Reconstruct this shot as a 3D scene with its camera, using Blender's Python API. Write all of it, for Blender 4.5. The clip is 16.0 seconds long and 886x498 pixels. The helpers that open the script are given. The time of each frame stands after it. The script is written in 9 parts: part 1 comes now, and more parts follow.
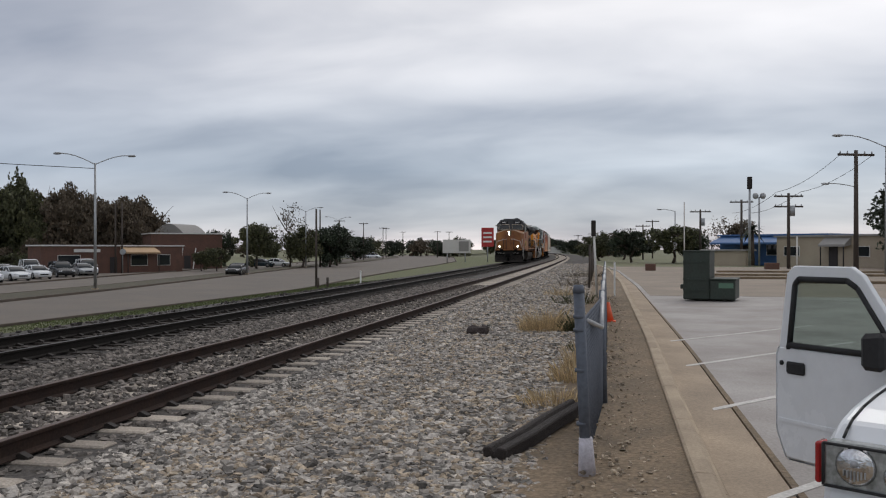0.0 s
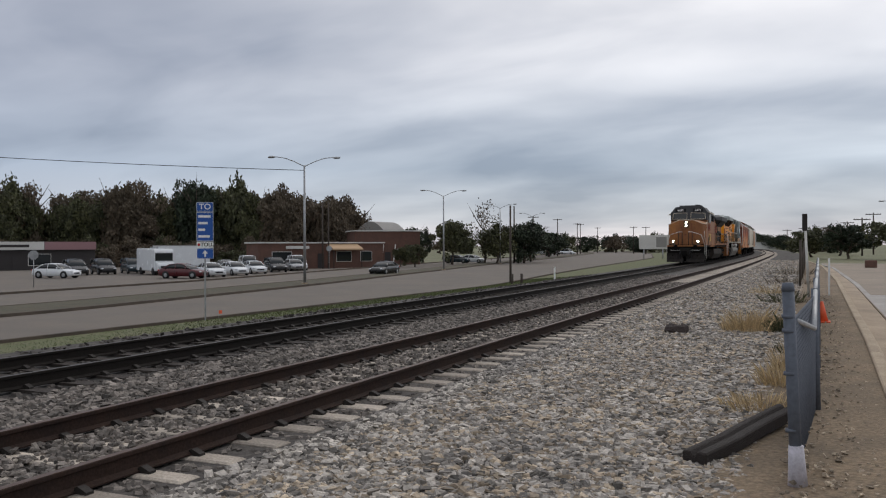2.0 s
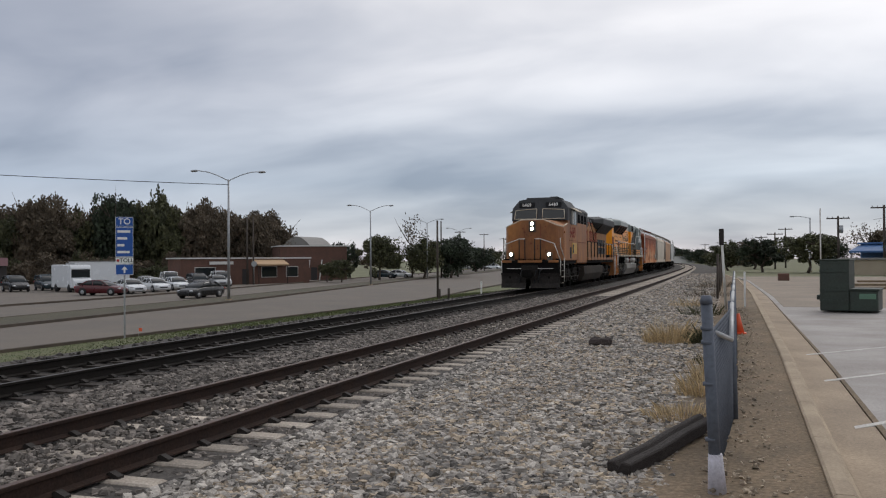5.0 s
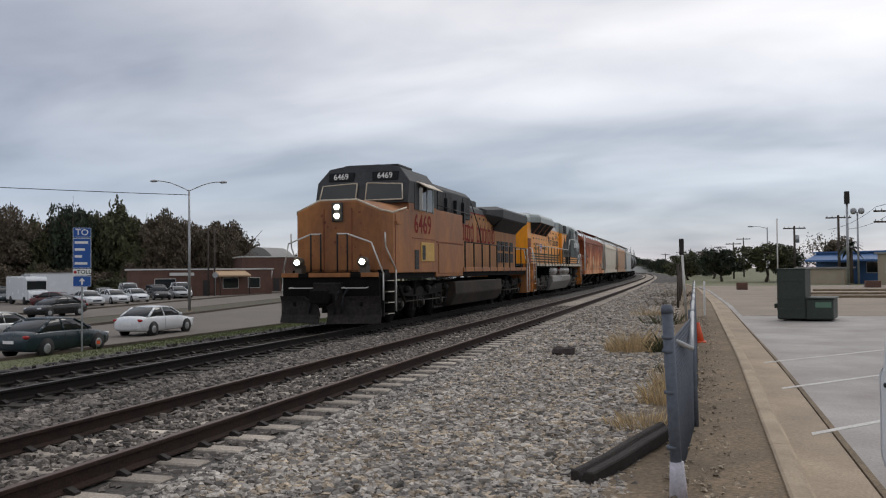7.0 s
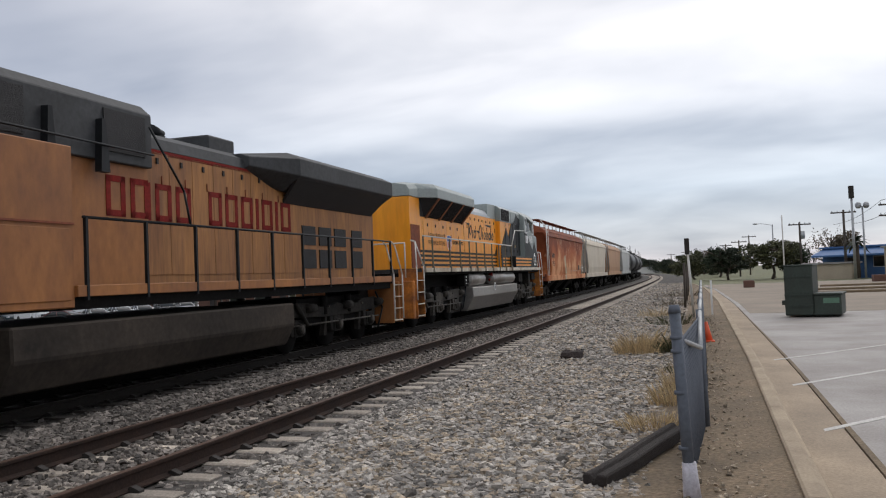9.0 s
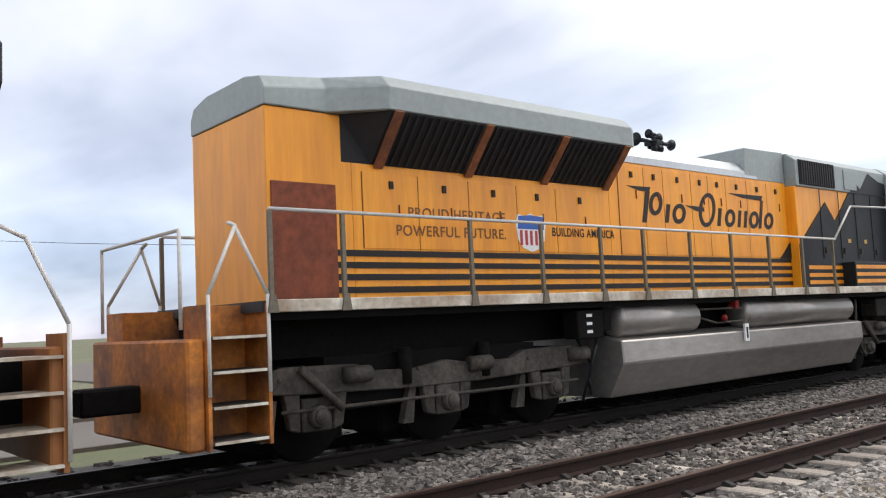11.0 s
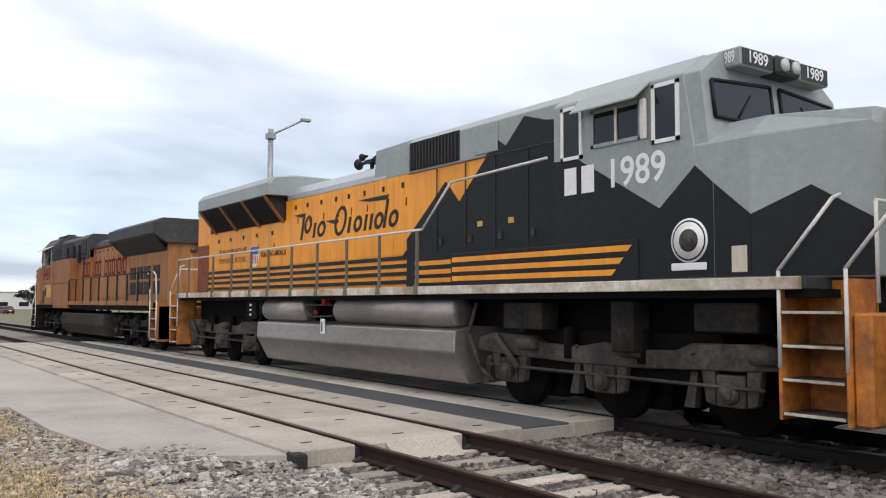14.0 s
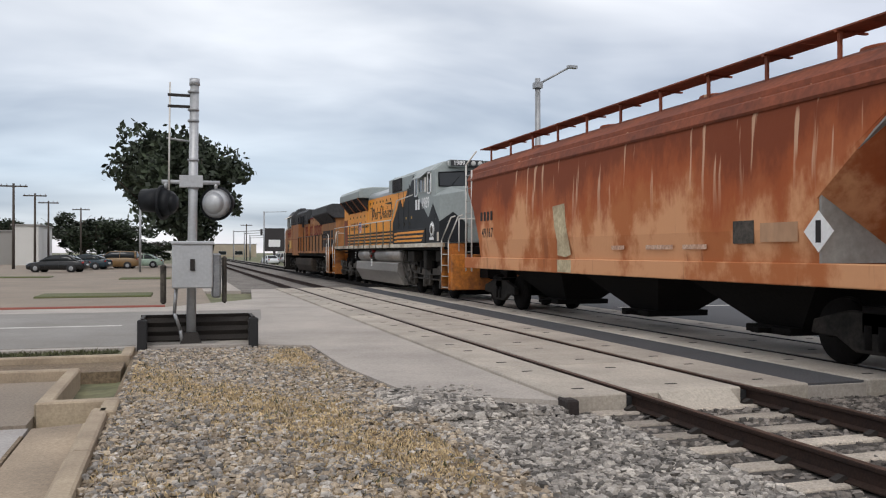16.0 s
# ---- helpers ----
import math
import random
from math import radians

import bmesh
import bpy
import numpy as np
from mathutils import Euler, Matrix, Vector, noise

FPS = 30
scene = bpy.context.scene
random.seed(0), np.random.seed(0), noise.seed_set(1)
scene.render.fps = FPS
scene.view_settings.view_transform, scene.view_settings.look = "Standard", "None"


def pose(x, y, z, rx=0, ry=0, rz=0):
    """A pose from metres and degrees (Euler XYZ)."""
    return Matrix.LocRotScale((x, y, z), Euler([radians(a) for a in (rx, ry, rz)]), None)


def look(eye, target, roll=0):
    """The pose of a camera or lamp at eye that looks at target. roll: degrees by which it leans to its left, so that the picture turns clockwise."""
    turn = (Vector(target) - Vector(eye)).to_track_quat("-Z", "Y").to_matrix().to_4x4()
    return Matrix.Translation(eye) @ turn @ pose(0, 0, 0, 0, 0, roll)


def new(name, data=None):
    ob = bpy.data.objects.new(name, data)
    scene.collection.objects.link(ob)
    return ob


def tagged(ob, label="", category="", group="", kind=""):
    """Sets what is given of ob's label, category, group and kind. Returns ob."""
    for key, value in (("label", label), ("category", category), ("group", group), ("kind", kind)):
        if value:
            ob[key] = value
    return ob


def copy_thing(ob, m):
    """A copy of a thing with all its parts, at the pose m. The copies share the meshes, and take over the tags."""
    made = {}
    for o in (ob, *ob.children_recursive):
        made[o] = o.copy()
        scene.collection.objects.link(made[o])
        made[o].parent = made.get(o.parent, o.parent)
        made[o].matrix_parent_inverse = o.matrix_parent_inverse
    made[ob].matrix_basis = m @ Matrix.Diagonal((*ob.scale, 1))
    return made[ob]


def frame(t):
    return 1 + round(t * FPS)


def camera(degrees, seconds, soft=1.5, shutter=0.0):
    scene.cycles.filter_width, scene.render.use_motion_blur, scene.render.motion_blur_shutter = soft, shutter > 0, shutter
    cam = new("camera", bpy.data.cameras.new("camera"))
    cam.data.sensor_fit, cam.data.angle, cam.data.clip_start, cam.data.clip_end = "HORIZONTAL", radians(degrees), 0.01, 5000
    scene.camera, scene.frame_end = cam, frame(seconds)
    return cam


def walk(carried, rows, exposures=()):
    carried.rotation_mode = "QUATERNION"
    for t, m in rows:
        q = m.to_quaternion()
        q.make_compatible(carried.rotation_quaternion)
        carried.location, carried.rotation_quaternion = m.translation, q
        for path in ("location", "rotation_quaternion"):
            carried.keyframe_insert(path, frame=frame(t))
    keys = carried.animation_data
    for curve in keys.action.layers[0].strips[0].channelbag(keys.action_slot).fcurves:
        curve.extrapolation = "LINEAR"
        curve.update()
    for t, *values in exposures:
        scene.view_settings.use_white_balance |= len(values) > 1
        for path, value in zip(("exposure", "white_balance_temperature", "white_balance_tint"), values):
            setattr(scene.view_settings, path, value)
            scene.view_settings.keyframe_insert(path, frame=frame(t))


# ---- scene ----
cam = camera(55.0, 16.0, soft=1.15)
EYE = 1.571
VIEW = [(0.0, 10.93, -0.02, 0.03), (0.5, 18.52, -0.27, 0.57), (1.0, 22.17, 0.54, 0.41), (1.5, 25.52, 0.31, 0.09), (2.0, 23.93, -0.25, 0.20), (2.5, 22.06, -0.11, -0.14),
        (3.0, 21.34, 0.11, 0.23), (3.5, 20.49, 0.20, 0.10), (4.0, 20.06, 0.30, 0.12), (4.2, 19.67, 0.10, 0.05), (4.8, 19.2, 0.55, 0.3), (5.6, 18.4, 1.15, 0.65), (6.3, 17.9, 1.55, 0.85), (6.5, 18.66, 1.62, 0.95), (7.0, 16.57, 1.41, 0.57), (7.3, 18.5, 1.45, 1.2),
        (7.5, 16.81, 1.22, 1.83), (7.8, 18.1, 1.3, 1.4), (8.0, 17.40, 1.32, 1.02), (8.5, 16.53, 1.06, 1.58), (9.0, 16.96, 1.89, 2.31), (9.5, 19.27, 1.63, 2.87), (9.7, 20.53, 2.22, 3.05), (10.3, 29.5, 2.9, 3.0), (11.0, 50.0, 4.8, 2.7),
        (11.8, 71.27, 6.36, 2.53), (12.0, 76.62, 6.93, 2.72), (12.5, 98.67, 6.56, 1.33), (13.0, 127.85, 3.75, 1.34), (13.5, 139.86, 2.62, 0.05), (14.0, 144.83, 3.73, -0.18),
        (14.5, 150.74, 3.13, 0.59), (15.0, 157.69, 2.41, 0.70), (15.5, 162.32, 1.83, 0.53), (16.0, 162.78, 0.21, -0.01)]
walk(cam, [(t, pose(0, 0, EYE, 90 + p, r, y)) for t, y, p, r in VIEW],
     exposures=[(0, -0.08), (0.5, -0.15), (1.0, -0.15), (1.6, -0.06), (2.6, 0.0), (4.2, 0.0), (6.5, 0.0), (8.5, 0.2), (9.5, 0.25), (11.5, 1.0), (12.6, 1.0), (13.0, 0.72), (13.4, 0.85), (14.0, 0.68), (14.5, 0.48), (15.0, 0.42), (16.0, 0.35)])

# ---- light: an overcast sky with soft streaks of cloud, and a weak veiled sun ----
SUN_EL, SUN_AZ = 48, 20
world = bpy.data.worlds.new("overcast_sky")
scene.world = world
world.use_nodes = True
wn, wl = world.node_tree.nodes, world.node_tree.links
wn.clear()


def wnode(kind, **kw):
    n = wn.new(kind)
    for k, v in kw.items():
        n.inputs[k].default_value = v
    return n


def wmath(op, a, b=None):
    n = wn.new("ShaderNodeMath")
    n.operation = op
    for i, v in enumerate((a, b)):
        if v is None:
            continue
        if isinstance(v, (int, float)):
            n.inputs[i].default_value = v
        else:
            wl.new(v, n.inputs[i])
    return n.outputs[0]


w_out, w_bg = wn.new("ShaderNodeOutputWorld"), wn.new("ShaderNodeBackground")
w_tc, w_sep = wn.new("ShaderNodeTexCoord"), wn.new("ShaderNodeSeparateXYZ")
wl.new(w_tc.outputs["Generated"], w_sep.inputs[0])
up = wmath("MAXIMUM", w_sep.outputs["Z"], 0.0)
den = wmath("ADD", up, 0.24)
w_comb = wn.new("ShaderNodeCombineXYZ")
wl.new(wmath("DIVIDE", w_sep.outputs["X"], den), w_comb.inputs[0])
wl.new(wmath("DIVIDE", w_sep.outputs["Y"], den), w_comb.inputs[1])
w_map = wn.new("ShaderNodeMapping")
w_map.inputs["Rotation"].default_value = (0, 0, radians(64))
w_map.inputs["Scale"].default_value = (0.6, 1.0, 1)
w_map.inputs["Location"].default_value = (3.1, 1.7, 0.4)
wl.new(w_comb.outputs[0], w_map.inputs[0])
w_n1 = wnode("ShaderNodeTexNoise", Scale=0.85, Detail=4.0, Roughness=0.45, Distortion=0.35)
w_n2 = wnode("ShaderNodeTexNoise", Scale=2.8, Detail=4.0, Roughness=0.5, Distortion=0.3)
wl.new(w_map.outputs[0], w_n1.inputs["Vector"])
wl.new(w_map.outputs[0], w_n2.inputs["Vector"])
w_mix = wmath("ADD", wmath("MULTIPLY", w_n1.outputs["Fac"], 0.76), wmath("MULTIPLY", w_n2.outputs["Fac"], 0.24))
# low clouds lie in a bluer, denser band; the very horizon is pale
w_ramp = wn.new("ShaderNodeValToRGB")
r_el = w_ramp.color_ramp.elements
r_el[0].position, r_el[0].color = 0.37, (0.42, 0.44, 0.495, 1)
r_el[1].position, r_el[1].color = 0.62, (1.04, 1.0, 0.985, 1)
r_mid = r_el.new(0.5)
r_mid.color = (0.765, 0.75, 0.765, 1)
wl.new(w_mix, w_ramp.inputs[0])
w_band = wn.new("ShaderNodeValToRGB")
b_el = w_band.color_ramp.elements
b_el[0].position, b_el[0].color = 0.0, (0.95, 0.90, 0.92, 1)
b_el[1].position, b_el[1].color = 0.34, (1.0, 1.0, 1.0, 1)
for p, c in ((0.03, (0.76, 0.81, 0.86, 1)), (0.09, (0.62, 0.71, 0.81, 1)), (0.2, (0.90, 0.93, 0.97, 1))):
    b_new = b_el.new(p)
    b_new.color = c
wl.new(up, w_band.inputs[0])
w_mul = wn.new("ShaderNodeMix")
w_mul.data_type, w_mul.blend_type = "RGBA", "MULTIPLY"
w_mul.inputs[0].default_value = 1.0
wl.new(w_ramp.outputs[0], w_mul.inputs[6])
wl.new(w_band.outputs[0], w_mul.inputs[7])
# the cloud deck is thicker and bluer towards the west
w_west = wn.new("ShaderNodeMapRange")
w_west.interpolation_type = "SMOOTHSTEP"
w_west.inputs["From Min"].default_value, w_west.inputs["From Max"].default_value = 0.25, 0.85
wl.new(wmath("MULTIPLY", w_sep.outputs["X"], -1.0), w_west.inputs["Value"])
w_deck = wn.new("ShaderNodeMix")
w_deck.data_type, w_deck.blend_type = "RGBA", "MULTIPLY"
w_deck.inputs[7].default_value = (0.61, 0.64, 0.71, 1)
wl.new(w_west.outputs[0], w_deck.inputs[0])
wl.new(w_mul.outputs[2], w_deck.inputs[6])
# and thinner over the southern horizon, where pale blue shows through
w_south = wn.new("ShaderNodeMapRange")
w_south.interpolation_type = "SMOOTHSTEP"
w_south.inputs["From Min"].default_value, w_south.inputs["From Max"].default_value = 0.35, 0.95
wl.new(wmath("MULTIPLY", w_sep.outputs["Y"], -1.0), w_south.inputs["Value"])
w_thin = wn.new("ShaderNodeMix")
w_thin.data_type, w_thin.blend_type = "RGBA", "MULTIPLY"
w_thin.inputs[7].default_value = (0.94, 0.97, 0.975, 1)
wl.new(w_south.outputs[0], w_thin.inputs[0])
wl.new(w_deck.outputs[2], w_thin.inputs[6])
w_sky = wn.new("ShaderNodeTexSky")
w_sky.sky_type, w_sky.sun_disc = "NISHITA", False
w_sky.sun_elevation, w_sky.sun_rotation = radians(SUN_EL), radians(SUN_AZ)
w_sum = wn.new("ShaderNodeMix")
w_sum.data_type, w_sum.blend_type = "RGBA", "ADD"
w_sum.inputs[0].default_value = 0.012
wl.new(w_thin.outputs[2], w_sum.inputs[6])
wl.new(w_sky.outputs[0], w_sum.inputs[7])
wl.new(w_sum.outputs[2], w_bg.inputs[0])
w_bg.inputs[1].default_value = 1.0
wl.new(w_bg.outputs[0], w_out.inputs[0])
sun = new("sun", bpy.data.lights.new("sun", "SUN"))
sun.data.energy, sun.data.angle, sun.data.color = 0.7, radians(25), (1, 0.97, 0.92)
az, el = radians(SUN_AZ), radians(SUN_EL)
sun.matrix_world = look((60 * math.sin(az), 60 * math.cos(az), 60), (60 * math.sin(az) - math.sin(az) * math.cos(el), 60 * math.cos(az) - math.cos(az) * math.cos(el), 60 - math.sin(el)))


# ---- materials ----
def mat(name, col, rough=0.7, metal=0.0, var=0.18, scale=1.5, col2=None, amount=0.5, fine=30.0, bump=0.15, stretch=(1, 1, 1), island=0.0, objvar=0.0, emit=None, spec=0.5):
    """A surface with broad stains (towards col2), fine grain and relief, in metres."""
    m = bpy.data.materials.new(name)
    m.use_nodes = True
    nt = m.node_tree
    N, K = nt.nodes, nt.links
    b = N["Principled BSDF"]
    b.inputs["Metallic"].default_value, b.inputs["Specular IOR Level"].default_value = metal, spec
    tc, mp = N.new("ShaderNodeTexCoord"), N.new("ShaderNodeMapping")
    mp.inputs["Scale"].default_value = stretch
    K.new(tc.outputs["Object"], mp.inputs[0])
    big, small = N.new("ShaderNodeTexNoise"), N.new("ShaderNodeTexNoise")
    for n, sc, de in ((big, scale, 6.0), (small, fine, 3.0)):
        n.inputs["Scale"].default_value, n.inputs["Detail"].default_value, n.inputs["Roughness"].default_value = sc, de, 0.62
        K.new(mp.outputs[0], n.inputs["Vector"])
    ramp = N.new("ShaderNodeValToRGB")
    e = ramp.color_ramp.elements
    c2 = col2 or tuple(c * (1 - var) for c in col)
    e[0].position, e[0].color = 0.5 - 0.28 * amount - 0.05, (*c2, 1)
    e[1].position, e[1].color = 0.62 + 0.1 * (1 - amount), (*col, 1)
    K.new(big.outputs["Fac"], ramp.inputs[0])
    mul = N.new("ShaderNodeMix")
    mul.data_type, mul.blend_type = "RGBA", "MULTIPLY"
    mul.inputs[0].default_value = 1.0
    g = N.new("ShaderNodeMapRange")
    g.inputs["From Min"].default_value, g.inputs["From Max"].default_value = 0.3, 0.7
    g.inputs["To Min"].default_value, g.inputs["To Max"].default_value = 1 - var, 1 + var
    K.new(small.outputs["Fac"], g.inputs["Value"])
    K.new(ramp.outputs[0], mul.inputs[6])
    K.new(g.outputs[0], mul.inputs[7])
    last = mul.outputs[2]
    for fac, kind, sock in ((island, "ShaderNodeNewGeometry", "Random Per Island"), (objvar, "ShaderNodeObjectInfo", "Random")):
        if fac:
            src, rg, mm = N.new(kind), N.new("ShaderNodeMapRange"), N.new("ShaderNodeMix")
            rg.inputs["To Min"].default_value, rg.inputs["To Max"].default_value = 1 - fac, 1 + fac
            K.new(src.outputs[sock], rg.inputs["Value"])
            mm.data_type, mm.blend_type = "RGBA", "MULTIPLY"
            mm.inputs[0].default_value = 1.0
            K.new(last, mm.inputs[6])
            K.new(rg.outputs[0], mm.inputs[7])
            last = mm.outputs[2]
    K.new(last, b.inputs["Base Color"])
    rr = N.new("ShaderNodeMapRange")
    rr.inputs["To Min"].default_value, rr.inputs["To Max"].default_value = max(0.02, rough - 0.12), min(1, rough + 0.12)
    K.new(big.outputs["Fac"], rr.inputs["Value"])
    K.new(rr.outputs[0], b.inputs["Roughness"])
    if bump:
        bp = N.new("ShaderNodeBump")
        bp.inputs["Strength"].default_value, bp.inputs["Distance"].default_value = bump, 0.02
        K.new(small.outputs["Fac"], bp.inputs["Height"])
        K.new(bp.outputs[0], b.inputs["Normal"])
    if emit:
        b.inputs["Emission Color"].default_value, b.inputs["Emission Strength"].default_value = (*emit[:3], 1), emit[3]
    return m


def glass_mat(name, tint, rough=0.03):
    m = bpy.data.materials.new(name)
    m.use_nodes = True
    b = m.node_tree.nodes["Principled BSDF"]
    b.inputs["Base Color"].default_value, b.inputs["Roughness"].default_value = (*tint, 1), rough
    b.inputs["Specular IOR Level"].default_value = 0.45
    return m


M = {}
# bed much darker than its stones: the shade in their gaps is painted in
M["ballast"] = mat("ballast_gap_shade", (0.075, 0.066, 0.058), 0.95, var=0.5, scale=0.8, col2=(0.05, 0.044, 0.04), fine=22, bump=0.9)
M["stone"] = mat("ballast_stone", (0.395, 0.36, 0.318), 0.9, var=0.3, scale=3, col2=(0.18, 0.166, 0.152), fine=40, bump=0.4, island=0.72)
M["stone_dim"] = mat("dusty_brown_stone", (0.205, 0.18, 0.158), 0.9, var=0.3, scale=3, col2=(0.095, 0.083, 0.073), fine=40, bump=0.4, island=0.65)
M["stone_oily"] = mat("oil_stained_stone", (0.075, 0.065, 0.057), 0.85, var=0.3, scale=3, col2=(0.035, 0.03, 0.027), fine=40, bump=0.4, island=0.5)
M["oily_bed"] = mat("oil_soaked_ballast", (0.03, 0.026, 0.023), 0.9, var=0.4, scale=1.2, col2=(0.018, 0.016, 0.014), fine=20, bump=0.6)
M["stone_warm"] = mat("ballast_stone_tan", (0.42, 0.345, 0.255), 0.9, var=0.3, scale=3, col2=(0.25, 0.20, 0.15), fine=40, bump=0.4, island=0.5)
M["dirt"] = mat("bare_dirt", (0.225, 0.165, 0.105), 0.95, var=0.4, scale=1.1, col2=(0.105, 0.078, 0.05), amount=0.7, fine=25, bump=0.6)
M["grass"] = mat("short_grass", (0.095, 0.115, 0.042), 0.95, var=0.35, scale=0.6, col2=(0.12, 0.115, 0.055), fine=18, bump=0.8)
M["land"] = mat("far_ground", (0.17, 0.16, 0.09), 0.95, var=0.4, scale=0.08, col2=(0.10, 0.115, 0.05), fine=3, bump=0.3)
M["asphalt"] = mat("worn_asphalt", (0.165, 0.14, 0.115), 0.9, var=0.2, scale=0.25, col2=(0.12, 0.105, 0.09), fine=40, bump=0.25)
M["asphalt_dark"] = mat("dark_asphalt", (0.075, 0.075, 0.08), 0.85, var=0.3, scale=0.5, col2=(0.05, 0.05, 0.055), fine=35, bump=0.4)
M["gravel_grey"] = mat("grey_brown_gravel", (0.22, 0.20, 0.18), 0.95, var=0.5, scale=0.7, col2=(0.12, 0.105, 0.09), fine=14, bump=0.6)
M["road_grey"] = mat("worn_grey_road", (0.29, 0.275, 0.255), 0.88, var=0.16, scale=0.4, col2=(0.2, 0.185, 0.165), fine=30, bump=0.2)
M["lot"] = mat("concrete_lot", (0.40, 0.375, 0.355), 0.85, var=0.16, scale=0.5, col2=(0.235, 0.21, 0.19), amount=0.6, fine=30, bump=0.15)
M["lot_dark"] = mat("stained_lot_lane", (0.30, 0.245, 0.19), 0.88, var=0.2, scale=0.3, col2=(0.20, 0.165, 0.13), fine=30, bump=0.2)
M["kerb"] = mat("kerb_concrete", (0.43, 0.345, 0.245), 0.9, var=0.15, scale=1.2, col2=(0.27, 0.21, 0.15), fine=40, bump=0.2)
M["gutter"] = mat("stained_gutter_concrete", (0.40, 0.312, 0.222), 0.9, var=0.2, scale=0.7, col2=(0.23, 0.18, 0.13), fine=40, bump=0.2)
M["street_kerb"] = mat("dark_stained_street_kerb", (0.11, 0.085, 0.065), 0.9, var=0.2, scale=0.8, col2=(0.06, 0.048, 0.038), fine=30, bump=0.2)
M["median"] = mat("sparse_brown_median_grass", (0.085, 0.072, 0.045), 0.95, var=0.4, scale=0.6, col2=(0.055, 0.052, 0.03), fine=15, bump=0.6)
M["road_pale"] = mat("pale_road_concrete", (0.455, 0.41, 0.365), 0.85, var=0.16, scale=0.45, col2=(0.30, 0.27, 0.24), fine=30, bump=0.2)
M["panel"] = mat("crossing_concrete", (0.47, 0.42, 0.355), 0.85, var=0.18, scale=0.8, col2=(0.30, 0.265, 0.225), fine=35, bump=0.2, objvar=0.14)
M["tie"] = mat("tie_concrete", (0.49, 0.43, 0.36), 0.9, var=0.25, scale=2.5, col2=(0.25, 0.215, 0.18), fine=40, bump=0.3, objvar=0.25)
M["tie_wood"] = mat("tarred_wood", (0.045, 0.036, 0.03), 0.9, var=0.3, scale=3, fine=25, bump=0.5, stretch=(1, 8, 8))
M["rail"] = mat("rusty_rail_web", (0.038, 0.022, 0.016), 0.85, metal=0.0, var=0.3, scale=4, col2=(0.022, 0.014, 0.012), fine=40, bump=0.2, spec=0.2)
M["rail_dark"] = mat("oily_rail_web", (0.014, 0.011, 0.009), 0.8, metal=0.0, var=0.3, scale=4, fine=40, bump=0.2, spec=0.2)
M["rail_top"] = mat("worn_rail_head", (0.11, 0.066, 0.048), 0.5, metal=0.5, var=0.2, scale=6, fine=50, bump=0.05)
M["rail_top_dark"] = mat("oily_rail_head", (0.06, 0.05, 0.045), 0.5, metal=0.4, var=0.2, scale=6, fine=50, bump=0.05)
M["iron"] = mat("dark_iron", (0.028, 0.023, 0.02), 0.75, metal=0.2, var=0.3, scale=5, fine=40, bump=0.2)
M["white_line"] = mat("worn_white_paint", (0.62, 0.60, 0.57), 0.8, var=0.2, scale=2.5, col2=(0.42, 0.40, 0.37), fine=30, bump=0.1)

